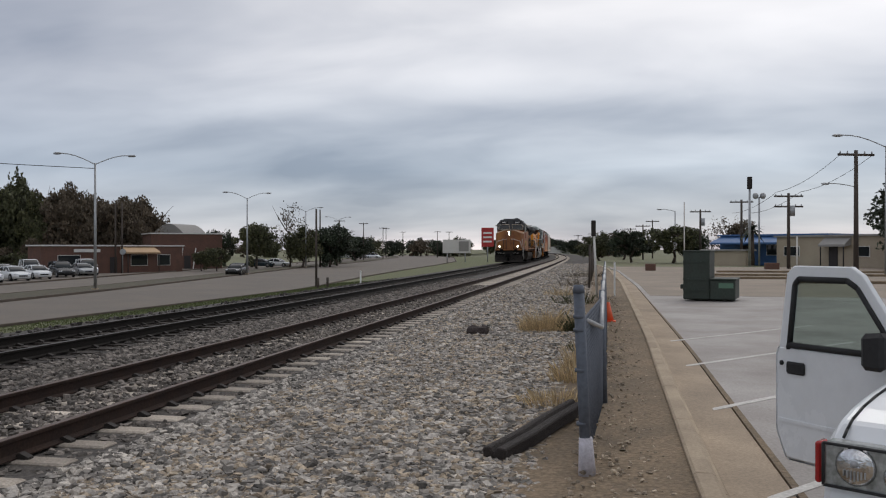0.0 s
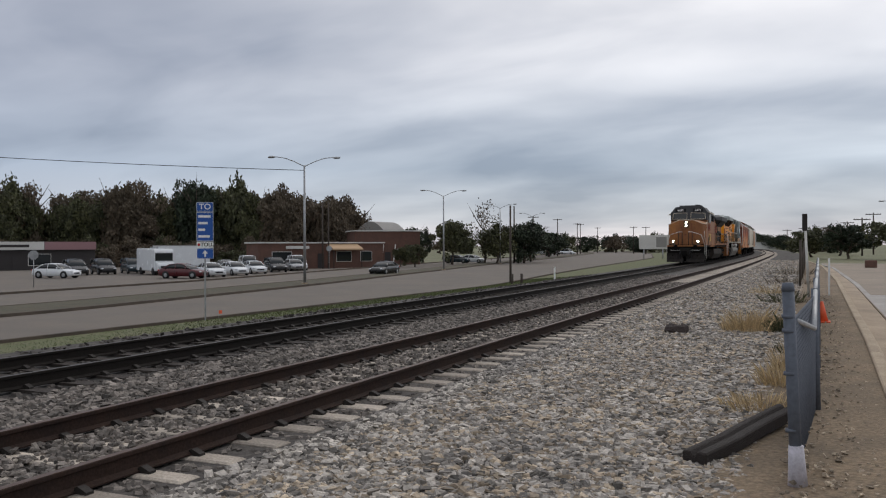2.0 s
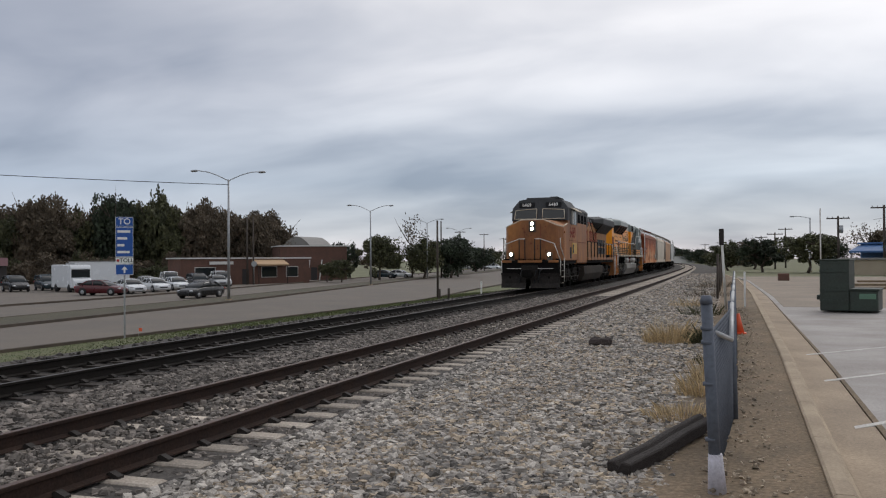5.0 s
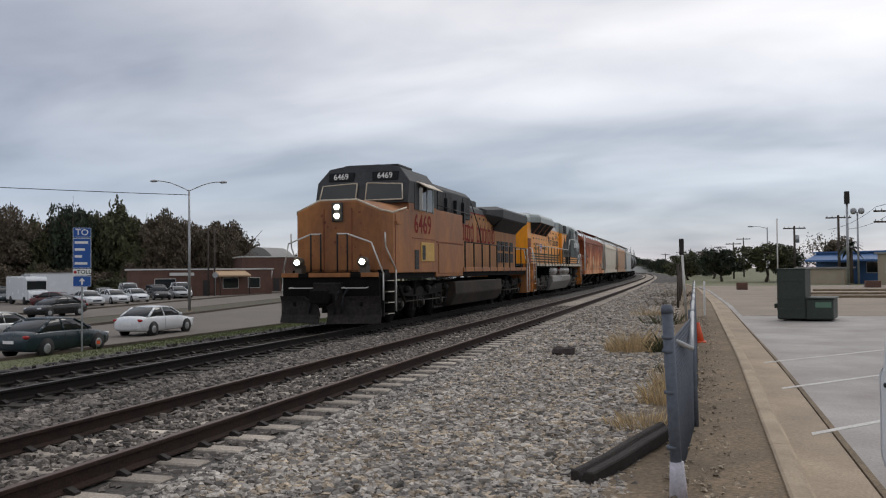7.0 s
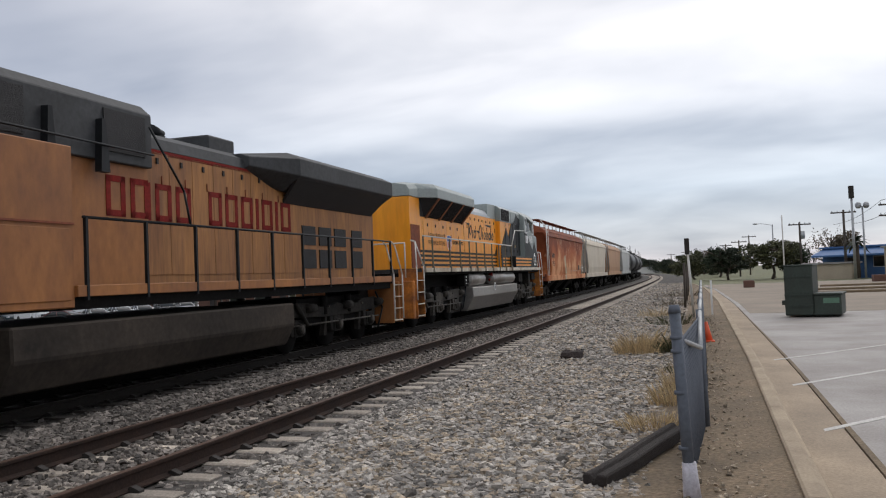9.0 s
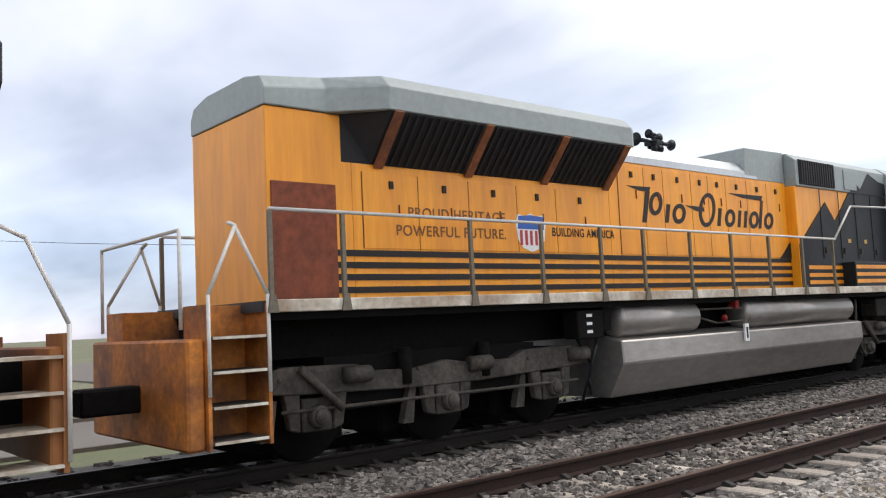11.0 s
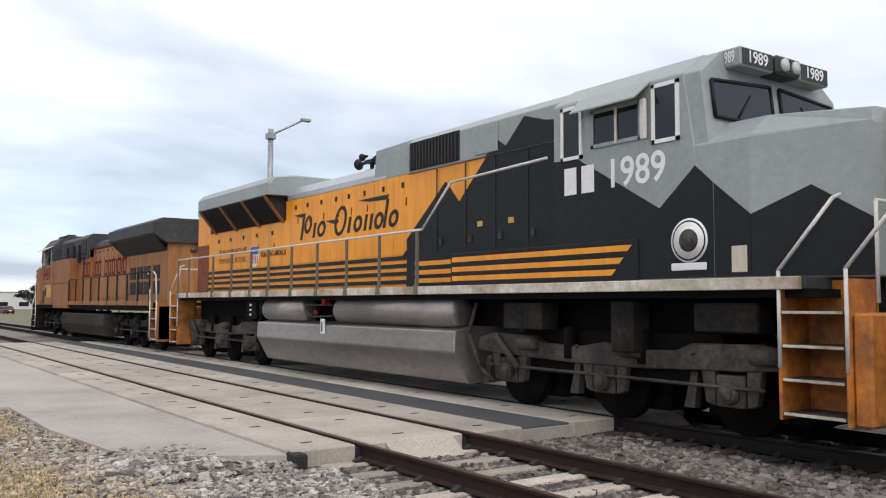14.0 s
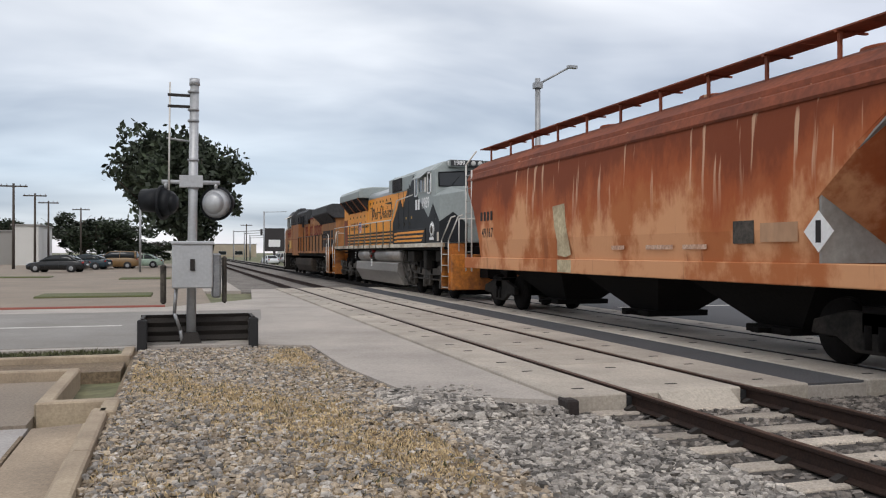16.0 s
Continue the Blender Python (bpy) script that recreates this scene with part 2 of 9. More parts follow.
# ---- mesh building ----
class B:
    """Vertices and faces of one mesh, gathered shape by shape."""

    def __init__(self):
        self.v, self.f, self.s = [], [], []

    def add(self, verts, faces, smooth=False):
        o = len(self.v)
        self.v += [tuple(p) for p in verts]
        self.f += [tuple(i + o for i in f) for f in faces]
        self.s += [smooth] * len(faces)
        return self

    def box(self, x0, x1, y0, y1, z0, z1):
        return self.add([(x, y, z) for x in (x0, x1) for y in (y0, y1) for z in (z0, z1)],
                        [(0, 1, 3, 2), (4, 6, 7, 5), (0, 4, 5, 1), (2, 3, 7, 6), (0, 2, 6, 4), (1, 5, 7, 3)])

    def prism(self, prof, lo, hi, axis="y"):
        """A closed outline of (a, b) pairs swept from lo to hi: (x, z) along y, (y, z) along x, (x, y) along z."""
        put = {"y": lambda a, b, c: (a, c, b), "x": lambda a, b, c: (c, a, b), "z": lambda a, b, c: (a, b, c)}[axis]
        n = len(prof)
        return self.add([put(a, b, c) for c in (lo, hi) for a, b in prof],
                        [tuple(range(n)), tuple(range(2 * n - 1, n - 1, -1))] + [(i, i + n, (i + 1) % n + n, (i + 1) % n) for i in range(n)])

    def loft(self, rings, caps=True, smooth=False):
        n = len(rings[0])
        faces = []
        for k in range(len(rings) - 1):
            faces += [(k * n + i, k * n + (i + 1) % n, (k + 1) * n + (i + 1) % n, (k + 1) * n + i) for i in range(n)]
        if caps:
            faces += [tuple(range(n - 1, -1, -1)), tuple(range((len(rings) - 1) * n, len(rings) * n))]
        return self.add([p for r in rings for p in r], faces, smooth)

    def cyl(self, p, q, r, r2=None, n=10, smooth=True):
        p, q = Vector(p), Vector(q)
        r2 = r if r2 is None else r2
        d = (q - p).normalized()
        a = d.cross((0, 0, 1) if abs(d.z) < 0.9 else (1, 0, 0)).normalized()
        b = d.cross(a)
        ring = lambda c, k: [c + (a * math.cos(i * math.tau / n) + b * math.sin(i * math.tau / n)) * k for i in range(n)]
        return self.loft([ring(p, r), ring(q, r2)], True, smooth)

    def tube(self, pts, r, n=6):
        for p, q in zip(pts, pts[1:]):
            self.cyl(p, q, r, None, n)
        return self

    def ball(self, c, rx, ry, rz, n=10, m=6):
        rings = []
        for j in range(1, m):
            t = math.pi * j / m
            rings.append([(c[0] + rx * math.sin(t) * math.cos(i * math.tau / n), c[1] + ry * math.sin(t) * math.sin(i * math.tau / n), c[2] + rz * math.cos(t)) for i in range(n)])
        return self.loft(rings[::-1], True, True)

    def mesh(self, name, bevel=0.0):
        me = bpy.data.meshes.new(name)
        me.from_pydata(self.v, [], self.f)
        me.polygons.foreach_set("use_smooth", self.s)
        bm = bmesh.new()
        bm.from_mesh(me)
        bmesh.ops.recalc_face_normals(bm, faces=bm.faces)
        if bevel:
            edges = [e for e in bm.edges if len(e.link_faces) == 2 and e.calc_face_angle(0) > 0.5]
            bmesh.ops.bevel(bm, geom=edges, offset=bevel, segments=1, affect="EDGES", profile=0.6)
        bm.to_mesh(me)
        bm.free()
        return me


def raw(b, name, material):
    """A large mesh straight from its lists, without clean-up."""
    me = bpy.data.meshes.new(name)
    me.from_pydata(b.v, [], b.f)
    me.materials.append(M[material])
    return me


def part(name, b, material, parent=None, label="", bevel=0.0):
    me = b.mesh(name, bevel)
    me.materials.append(M[material] if isinstance(material, str) else material)
    ob = new(name, me)
    if parent is not None:
        ob.parent = parent
    return tagged(ob, label) if label else ob


def thing(name, label, category, m=None, group="", kind=""):
    ob = new(name)
    ob.empty_display_size = 0.2
    if m is not None:
        ob.matrix_basis = m
    return tagged(ob, label, category, group, kind)


def setting(name, b, material, label="", category="", bevel=0.0):
    return tagged(part(name, b, material, None, "", bevel), label, category, "", "structure")


# ---- plan: rail tops at z = 0, tracks along y ----
NEAR_X, FAR_X, STREET_Z, LOT_Z = -5.634, -9.787, -1.6, -0.2


def bend(y):
    """How far the line of the tracks has swung to the west at y."""
    return -2.185e-4 / 2 * max(0, y - 11.9) ** 2 - 4.0e-4 / 2 * max(0, y - 130) ** 2


def slope(y):
    return -2.185e-4 * max(0, y - 11.9) - 4.0e-4 * max(0, y - 130)


def lerp_table(y, table):
    return float(np.interp(y, [p[0] for p in table], [p[1] for p in table]))


KERB = [(-30, 0.75), (-10, 0.7), (6, 0.6), (16, 0.68), (42, 0.6), (70, 0.0), (100, -2.0), (400, -60)]
STREET_NEAR = [(-400, -26), (0, -25), (22, -24.4), (34, -23.8), (61.6, -23.0), (88.8, -26.3), (118, -29), (159, -32), (203, -36), (300, -54), (400, -84)]
MEDIAN_NEAR = [(-400, -35), (0, -34), (31, -33.8), (57.7, -37.0), (133, -49.7), (200, -58), (300, -74), (400, -104)]
MEDIAN_FAR = [(-400, -38), (0, -37.5), (34.6, -38.4), (65, -41.8), (133, -53), (200, -61), (300, -77), (400, -107)]
STREET_FAR = [(-400, -47), (0, -47), (61, -51), (133, -63), (200, -71), (300, -87), (400, -117)]


def ribbon(ys, left, right, z0, z1, under=0.4):
    """A slab between two edge tables along y, with its top at z0 on the left edge and z1 on the right."""
    b, n = B(), len(ys)
    top = [(left(y), y, z0) for y in ys] + [(right(y), y, z1) for y in ys]
    low = [(p[0], p[1], p[2] - under) for p in top]
    v = top + low
    f = []
    for i in range(n - 1):
        f += [(i, i + n, i + n + 1, i + 1), (i + 2 * n, i + 2 * n + 1, i + 3 * n + 1, i + 3 * n), (i, i + 1, i + 1 + 2 * n, i + 2 * n), (i + n, i + 3 * n, i + 1 + 3 * n, i + n + 1)]
    f += [(0, 2 * n, 3 * n, n), (n - 1, 2 * n - 1, 4 * n - 1, 3 * n - 1)]
    return b.add(v, f)


def ys_of(lo, hi, step):
    n = max(1, round((hi - lo) / step))
    return [lo + (hi - lo) * i / n for i in range(n + 1)]


tab = lambda t, d=0.0: (lambda y: lerp_table(y, t) + d)
off = lambda d: (lambda y: d + bend(y))


def ground_z(x, y):
    """Height of the bare ground under the made surfaces."""
    xx = x - bend(y) if y > 0 else x
    prof = [(-1600, -1.75), (-60, -1.72), (-21.5, -1.70), (-13.6, -0.5), (-12.3, -0.27), (-3.9, -0.27), (-3.0, -0.30), (-0.6, -0.2), (0.2, -0.16), (0.5, -0.16), (1.0, -0.34), (60, -0.36), (1600, -0.4)]
    z = lerp_table(xx, prof)
    if y < -8:
        w = min(1, (-8 - y) / 6)
        z = z * (1 - w) + w * lerp_table(xx, [(-1600, -0.5), (-13, -0.36), (-3.4, -0.27), (-1, -0.22), (2, -0.3), (60, -0.36), (1600, -0.4)])
    return z


g = B()
gx = sorted(set([-1600, -900, -500, -300, -200, -140, -100, -80, -60, -50, -40, -30, -25, -21.5, -18, -15, -13.6, -12.9, -12.3, -11, -9.9, -8, -7, -5.7, -4.5, -3.9, -3.4, -3, -2.4, -1.8, -1.2, -0.6, -0.2, 0.2, 0.5, 0.75, 1.0, 1.6, 3, 6, 12, 25, 60, 120, 250, 500, 900, 1600]))
gy = sorted(set([-1600, -900, -500, -300, -200, -140, -100, -70, -50] + [-40 + 2 * i for i in range(71)] + [110, 125, 140, 160, 190, 230, 280, 340, 400, 500, 700, 1000, 1600]))
for y in gy:
    for x in gx:
        xb = x + (bend(y) if 0 < y < 500 and -60 < x < 12 else 0)
        n = noise.noise((x * 0.8, y * 0.8, 0)) * 0.03 if -22 < x < 3 and abs(y) < 100 else 0
        g.v.append((xb, y, ground_z(xb if y <= 500 else x, y) + n))
W = len(gx)
g.f = [(i + j * W, i + 1 + j * W, i + 1 + (j + 1) * W, i + (j + 1) * W) for j in range(len(gy) - 1) for i in range(W - 1)]
ground = tagged(new("ground", raw(g, "ground", "land")), "dry grassy ground reaching the horizon", "ground", "", "structure")

# ballast bed, dirt strip, grass verge, street, lot: slabs laid on the ground
Y1 = ys_of(-8.6, 120, 3) + ys_of(126, 420, 8)
ball_bed = setting("ballast_bed", ribbon(Y1, off(-12.7), off(-0.55), -0.245, -0.175), "ballast", "crushed stone ballast bed under the tracks, darkened as shade between stones", "ballast")
setting("oily_ballast", ribbon(Y1, off(-11.35), off(-8.3), -0.225, -0.208, 0.05), "oily_bed", "oil-darkened ballast under the far rails", "ballast")
dirt_strip = setting("dirt_strip", ribbon(ys_of(-4.4, 90, 3), lambda y: -0.95 + bend(y), tab(KERB, 0.02), -0.17, -0.07, 0.2), "dirt", "bare trodden dirt with sparse grass", "dirt")
verge = setting("grass_verge", ribbon(ys_of(-60, 300, 4), tab(STREET_NEAR), off(-15.5), STREET_Z + 0.02, -1.0, 0.3), "grass", "short green grass verge beside the street", "grass")
bank = setting("grass_bank", ribbon(ys_of(-8, 300, 4), off(-15.5), off(-12.6), -1.0, -0.3, 0.3), "grass", "short grass on the railway bank", "grass")
YS = ys_of(-120, 120, 6) + ys_of(130, 400, 15)
street_a = setting("road", ribbon(YS, tab(MEDIAN_NEAR), tab(STREET_NEAR), STREET_Z, STREET_Z), "asphalt", "worn grey street lane", "road")
street_b = setting("road_far_lane", ribbon(YS, tab(STREET_FAR), tab(MEDIAN_FAR), STREET_Z, STREET_Z), "asphalt", "worn grey far street lane", "road")
median = setting("median", ribbon(YS, tab(MEDIAN_FAR), tab(MEDIAN_NEAR), STREET_Z + 0.13, STREET_Z + 0.13), "median", "low grassy median strip", "median")
for t_edge, d in ((MEDIAN_NEAR, 0.0), (MEDIAN_FAR, -0.2), (STREET_NEAR, 0.0), (STREET_FAR, -0.2)):
    setting("street_kerb", ribbon(YS, tab(t_edge, d), tab(t_edge, d + 0.2), STREET_Z + 0.15, STREET_Z + 0.15), "street_kerb", "dusty concrete street kerb", "kerb")
far_lot = setting("far_lot", ribbon(ys_of(20, 135, 8), lambda y: -110.0, tab(STREET_FAR, -0.25), STREET_Z + 0.02, STREET_Z + 0.02), "asphalt", "pale worn parking lot across the street", "parking lot")

# kerb and gutter beside the fence, then the concrete lot
YK = ys_of(-9.4, 24, 2) + ys_of(27, 90, 5)
kb = B()
for lo, hi in zip(YK, YK[1:]):
    k0, k1 = lerp_table(lo, KERB), lerp_table(hi, KERB)
    prof = [(0, -0.5), (0, -0.045), (0.02, -0.03), (0.13, -0.03), (0.16, -0.05), (0.2, -0.165), (0.24, -0.18), (0.24, -0.5)]
    kb.loft([[(k0 + a, lo + 0.006, z) for a, z in prof], [(k1 + a, hi - 0.006, z) for a, z in prof]])
kerb_line = setting("kerb", kb, "kerb", "tan concrete kerb with worn edge", "kerb")
gutter = setting("gutter", ribbon(ys_of(-9.4, 70, 3), tab(KERB, 0.24), tab(KERB, 0.72), -0.18, -0.205, 0.3), "gutter", "tan concrete gutter strip", "gutter")
lot = setting("parking_lot", ribbon(ys_of(-9.4, 85, 5), tab(KERB, 0.75), lambda y: 75.0, LOT_Z, LOT_Z, 0.3), "lot", "pale concrete parking lot with faded lines", "parking lot")
lot_lane = setting("parking_lane", ribbon(ys_of(33, 84, 3), tab(KERB, 0.95), lambda y: 74.0, LOT_Z + 0.006, LOT_Z + 0.006, 0.02), "lot_dark", "brownish stained asphalt drive", "drive")
joint = setting("lot_joint", ribbon(ys_of(-9, 38, 2), tab(KERB, 0.735), lambda y: lerp_table(y, KERB) + 0.775 + 0.02 * math.sin(y * 3.1), -0.196, -0.196, 0.05), "dirt", "dirt-filled joint along the lot", "joint")
# parking lines slant away from the gutter
for y in (-3.95, -0.6, 2.75, 6.1, 9.55, 13.1, 16.6):
    k = lerp_table(y, KERB) + 0.34
    setting("lot_line", B().loft([[(k, y - 0.07, z), (k + 3.6, y + 4.13, z), (k + 3.6, y + 4.27, z), (k, y + 0.07, z)] for z in (-0.21, LOT_Z + 0.006)]), "white_line", "faded white parking line", "line")

# ---- tracks ----
RAIL = [(-0.075, -0.172), (-0.075, -0.16), (-0.012, -0.14), (-0.009, -0.045), (-0.036, -0.032), (-0.037, -0.006), (-0.03, 0.0), (0.03, 0.0), (0.037, -0.006), (0.036, -0.032), (0.009, -0.045), (0.012, -0.14), (0.075, -0.16), (0.075, -0.172)]
HEAD = [(-0.031, -0.002), (-0.031, 0.0015), (0.031, 0.0015), (0.031, -0.002)]


def track(x, name, label, web, tie_mat, spikes):
    t = thing(name, label, "railway track", None, "railway tracks")
    ys = ys_of(-420, 10, 30) + ys_of(16, 130, 6) + ys_of(136, 420, 8)
    for dx in (-0.755, 0.755):
        r = part("rail", B().loft([[(x + dx + bend(y) + a, y, z) for a, z in RAIL] for y in ys]), web, t)
        part("rail_head", B().loft([[(x + dx + bend(y) + a, y, z) for a, z in HEAD] for y in ys]), "rail_top" if spikes else "rail_top_dark", r, "worn brown running surface")
    if tie_mat == "tie":
        tie = B().loft([[(-1.3, -0.13, -0.36), (1.3, -0.13, -0.36), (1.3, 0.13, -0.36), (-1.3, 0.13, -0.36)], [(-1.29, -0.11, -0.19), (1.29, -0.11, -0.19), (1.29, 0.11, -0.19), (-1.29, 0.11, -0.19)], [(-1.27, -0.09, -0.175), (1.27, -0.09, -0.175), (1.27, 0.09, -0.175), (-1.27, 0.09, -0.175)]]).mesh("tie")
    else:
        tie = B().box(-1.3, 1.3, -0.115, 0.115, -0.36, -0.178).mesh("tie")
    tie.materials.append(M[tie_mat])
    clip = B().prism([(-0.06, -0.18), (-0.06, -0.135), (-0.03, -0.12), (0.03, -0.145), (0.055, -0.155), (0.055, -0.18)], -0.035, 0.035).mesh("rail_clip")
    clip.materials.append(M["iron"])
    rest, y, count = B(), -8.35, 0
    while y < 330:
        m = pose(x + bend(y) + random.uniform(-0.03, 0.03), y, random.uniform(-0.006, 0.004), 0, 0, math.degrees(-slope(y)) + random.uniform(-0.8, 0.8))
        if count < 120:
            ob = new("tie", tie)
            ob.parent, ob.matrix_basis = t, m
            if count < 60:
                for dx, turn in ((-0.87, 0), (-0.64, 180), (0.64, 0), (0.87, 180)):
                    ob = new("rail_clip", clip)
                    ob.parent, ob.matrix_basis = t, m @ pose(dx, 0, 0, 0, 0, 180 - turn)
        else:
            rest.add([m @ v.co for v in tie.vertices], [tuple(p.vertices) for p in tie.polygons])
        y += 0.61
        count += 1
    tagged(part("tie_bed", rest, tie_mat, t), kind="stuff")
    return t


track_near = track(NEAR_X, "railway_track", "brown rusty rails on pale concrete ties in ballast", "rail", "tie", True)
track_far = track(FAR_X, "railway_track", "dark oily rails on tarred wooden ties in ballast", "rail_dark", "tie_wood", False)

# ---- train ----
M["armour"] = mat("weathered_yellow_paint", (0.37, 0.145, 0.038), 0.6, var=0.14, scale=0.8, col2=(0.17, 0.06, 0.02), amount=0.6, fine=7, bump=0.05, stretch=(1, 1, 0.5))
M["armour_pale"] = mat("faded_pale_yellow_paint", (0.40, 0.18, 0.055), 0.7, var=0.2, scale=1.3, col2=(0.17, 0.068, 0.03), amount=0.62, fine=8, bump=0.06, stretch=(1, 1.8, 0.22))
M["yellow"] = mat("glossy_orange_yellow_paint", (0.93, 0.37, 0.012), 0.4, var=0.08, scale=1.1, col2=(0.74, 0.265, 0.012), amount=0.3, fine=9, bump=0.03, stretch=(1, 1.6, 0.16))
M["grey"] = mat("grey_loco_paint", (0.30, 0.335, 0.325), 0.45, var=0.08, scale=0.7, col2=(0.25, 0.28, 0.275), fine=10, bump=0.03)
M["grey_dark"] = mat("sooty_grey_paint", (0.06, 0.062, 0.066), 0.65, var=0.2, scale=0.8, col2=(0.03, 0.031, 0.033), fine=10, bump=0.08, spec=0.3)
M["silver"] = mat("silver_roof_paint", (0.46, 0.48, 0.50), 0.35, metal=0.5, var=0.1, scale=0.8, col2=(0.36, 0.375, 0.39), fine=12, bump=0.04)
M["black"] = mat("black_loco_paint", (0.014, 0.0155, 0.018), 0.5, var=0.2, scale=0.7, fine=12, bump=0.04, spec=0.2)
M["grille"] = mat("black_grille_mesh", (0.016, 0.015, 0.017), 0.7, var=0.5, scale=2, fine=60, bump=0.6)
# grime taken down to near black: the shade beneath the train is in this colour
M["under"] = mat("grimy_shaded_underframe", (0.008, 0.007, 0.0065), 0.95, var=0.3, scale=2, fine=15, bump=0.3, spec=0.15)
M["truck"] = mat("dusty_grey_truck_casting", (0.085, 0.073, 0.06), 0.9, var=0.4, scale=2, col2=(0.018, 0.0155, 0.013), fine=15, bump=0.3)
M["truck_dark"] = mat("dirty_black_truck_casting", (0.03, 0.026, 0.022), 0.9, var=0.4, scale=2.2, col2=(0.008, 0.0075, 0.007), fine=15, bump=0.3, spec=0.2)
M["seam_brown"] = mat("grimy_brown_seam", (0.13, 0.05, 0.018), 0.8, var=0.3, scale=3, fine=20, bump=0)
M["letter_brown"] = mat("thin_brown_lettering", (0.20, 0.075, 0.018), 0.6, var=0.2, scale=3, fine=20, bump=0)
M["end_rust"] = mat("dull_rusty_orange_paint", (0.30, 0.10, 0.03), 0.8, var=0.25, scale=2, col2=(0.13, 0.05, 0.025), fine=12, bump=0.1)
M["plough"] = mat("scuffed_black_plough", (0.036, 0.031, 0.028), 0.85, var=0.35, scale=1.5, col2=(0.016, 0.014, 0.013), fine=12, bump=0.25, spec=0.2)
M["tank_silver"] = mat("dull_silver_tank", (0.40, 0.375, 0.35), 0.36, metal=0.65, var=0.12, scale=0.9, col2=(0.24, 0.22, 0.20), fine=10, bump=0.05, stretch=(1, 0.4, 1))
M["tank_grey"] = mat("dirty_grey_fuel_tank", (0.055, 0.043, 0.034), 0.85, var=0.2, scale=1.0, col2=(0.022, 0.018, 0.015), fine=10, bump=0.1, spec=0.2)
M["sill_white"] = mat("scuffed_white_sill", (0.72, 0.68, 0.58), 0.6, var=0.18, scale=1.3, col2=(0.26, 0.17, 0.10), fine=12, bump=0.05)
M["bright_rail"] = mat("pale_handrail_paint", (0.62, 0.60, 0.56), 0.45, var=0.1, scale=3, fine=20, bump=0.02)
M["post_olive"] = mat("grubby_handrail_post", (0.16, 0.135, 0.095), 0.6, var=0.2, scale=3, fine=20, bump=0.05)
M["letter_dark"] = mat("dark_lettering", (0.028, 0.023, 0.022), 0.55, var=0.15, scale=3, fine=20, bump=0, spec=0.2)
M["letter_red"] = mat("faded_red_lettering", (0.21, 0.014, 0.010), 0.75, var=0.25, scale=3, fine=20, bump=0, spec=0.2)
M["letter_white"] = mat("white_lettering", (0.80, 0.80, 0.79), 0.5, var=0.06, scale=3, fine=20, bump=0)
M["red"] = mat("red_paint", (0.50, 0.03, 0.03), 0.5, var=0.1, scale=3, fine=20, bump=0)
M["blue"] = mat("blue_paint", (0.02, 0.10, 0.42), 0.45, var=0.1, scale=3, fine=20, bump=0)
M["pilot_rust"] = mat("rust_stained_orange_paint", (0.60, 0.205, 0.025), 0.65, var=0.25, scale=1.8, col2=(0.12, 0.042, 0.02), amount=0.5, fine=12, bump=0.15)
M["rust_dark"] = mat("deep_rust", (0.25, 0.068, 0.03), 0.85, var=0.25, scale=0.8, col2=(0.14, 0.038, 0.02), fine=8, bump=0.25)
M["hopper_pale"] = mat("cream_hopper_paint", (0.62, 0.56, 0.46), 0.7, var=0.12, scale=0.6, col2=(0.50, 0.42, 0.32), fine=6, bump=0.08, stretch=(1, 1, 0.4))
M["hopper_grey"] = mat("pale_grey_hopper_paint", (0.50, 0.51, 0.50), 0.65, var=0.12, scale=0.6, col2=(0.38, 0.38, 0.36), fine=6, bump=0.08, stretch=(1, 1, 0.4))
M["hopper_tan"] = mat("tan_hopper_paint", (0.48, 0.29, 0.17), 0.7, var=0.12, scale=0.6, col2=(0.36, 0.19, 0.10), fine=6, bump=0.08, stretch=(1, 1, 0.4))
M["end_grey"] = mat("grey_hopper_end_paint", (0.33, 0.33, 0.31), 0.7, var=0.15, scale=0.8, col2=(0.22, 0.2, 0.18), fine=8, bump=0.1)
M["hopper_yellow"] = mat("dull_yellow_door_paint", (0.55, 0.34, 0.09), 0.7, var=0.12, scale=1.5, fine=10, bump=0.04)
M["bare_patch"] = mat("bare_cream_paint", (0.58, 0.50, 0.32), 0.75, var=0.2, scale=2, col2=(0.30, 0.21, 0.12), fine=12, bump=0.05)
M["drip"] = mat("pale_wash_streak", (0.60, 0.42, 0.31), 0.8, var=0.25, scale=5, col2=(0.45, 0.24, 0.15), fine=20, bump=0.05)
M["tankcar"] = mat("black_tank_car_paint", (0.03, 0.03, 0.032), 0.5, var=0.25, scale=0.7, fine=10, bump=0.05)
M["dark_glass"] = glass_mat("dark_cab_glass", (0.012, 0.016, 0.02))
M["lamp_on"] = mat("lit_headlamp", (0.9, 0.85, 0.7), 0.3, var=0.02, bump=0, emit=(1.0, 0.86, 0.62, 14.0))
M["lamp_on_low"] = mat("lit_ditch_lamp", (0.9, 0.85, 0.7), 0.3, var=0.02, bump=0, emit=(1.0, 0.82, 0.52, 22.0))
M["clear_lamp"] = glass_mat("unlit_lamp_glass", (0.5, 0.5, 0.48), 0.12)
M["lamp_rim"] = mat("lamp_housing", (0.12, 0.10, 0.08), 0.5, metal=0.5, var=0.1, bump=0.02)


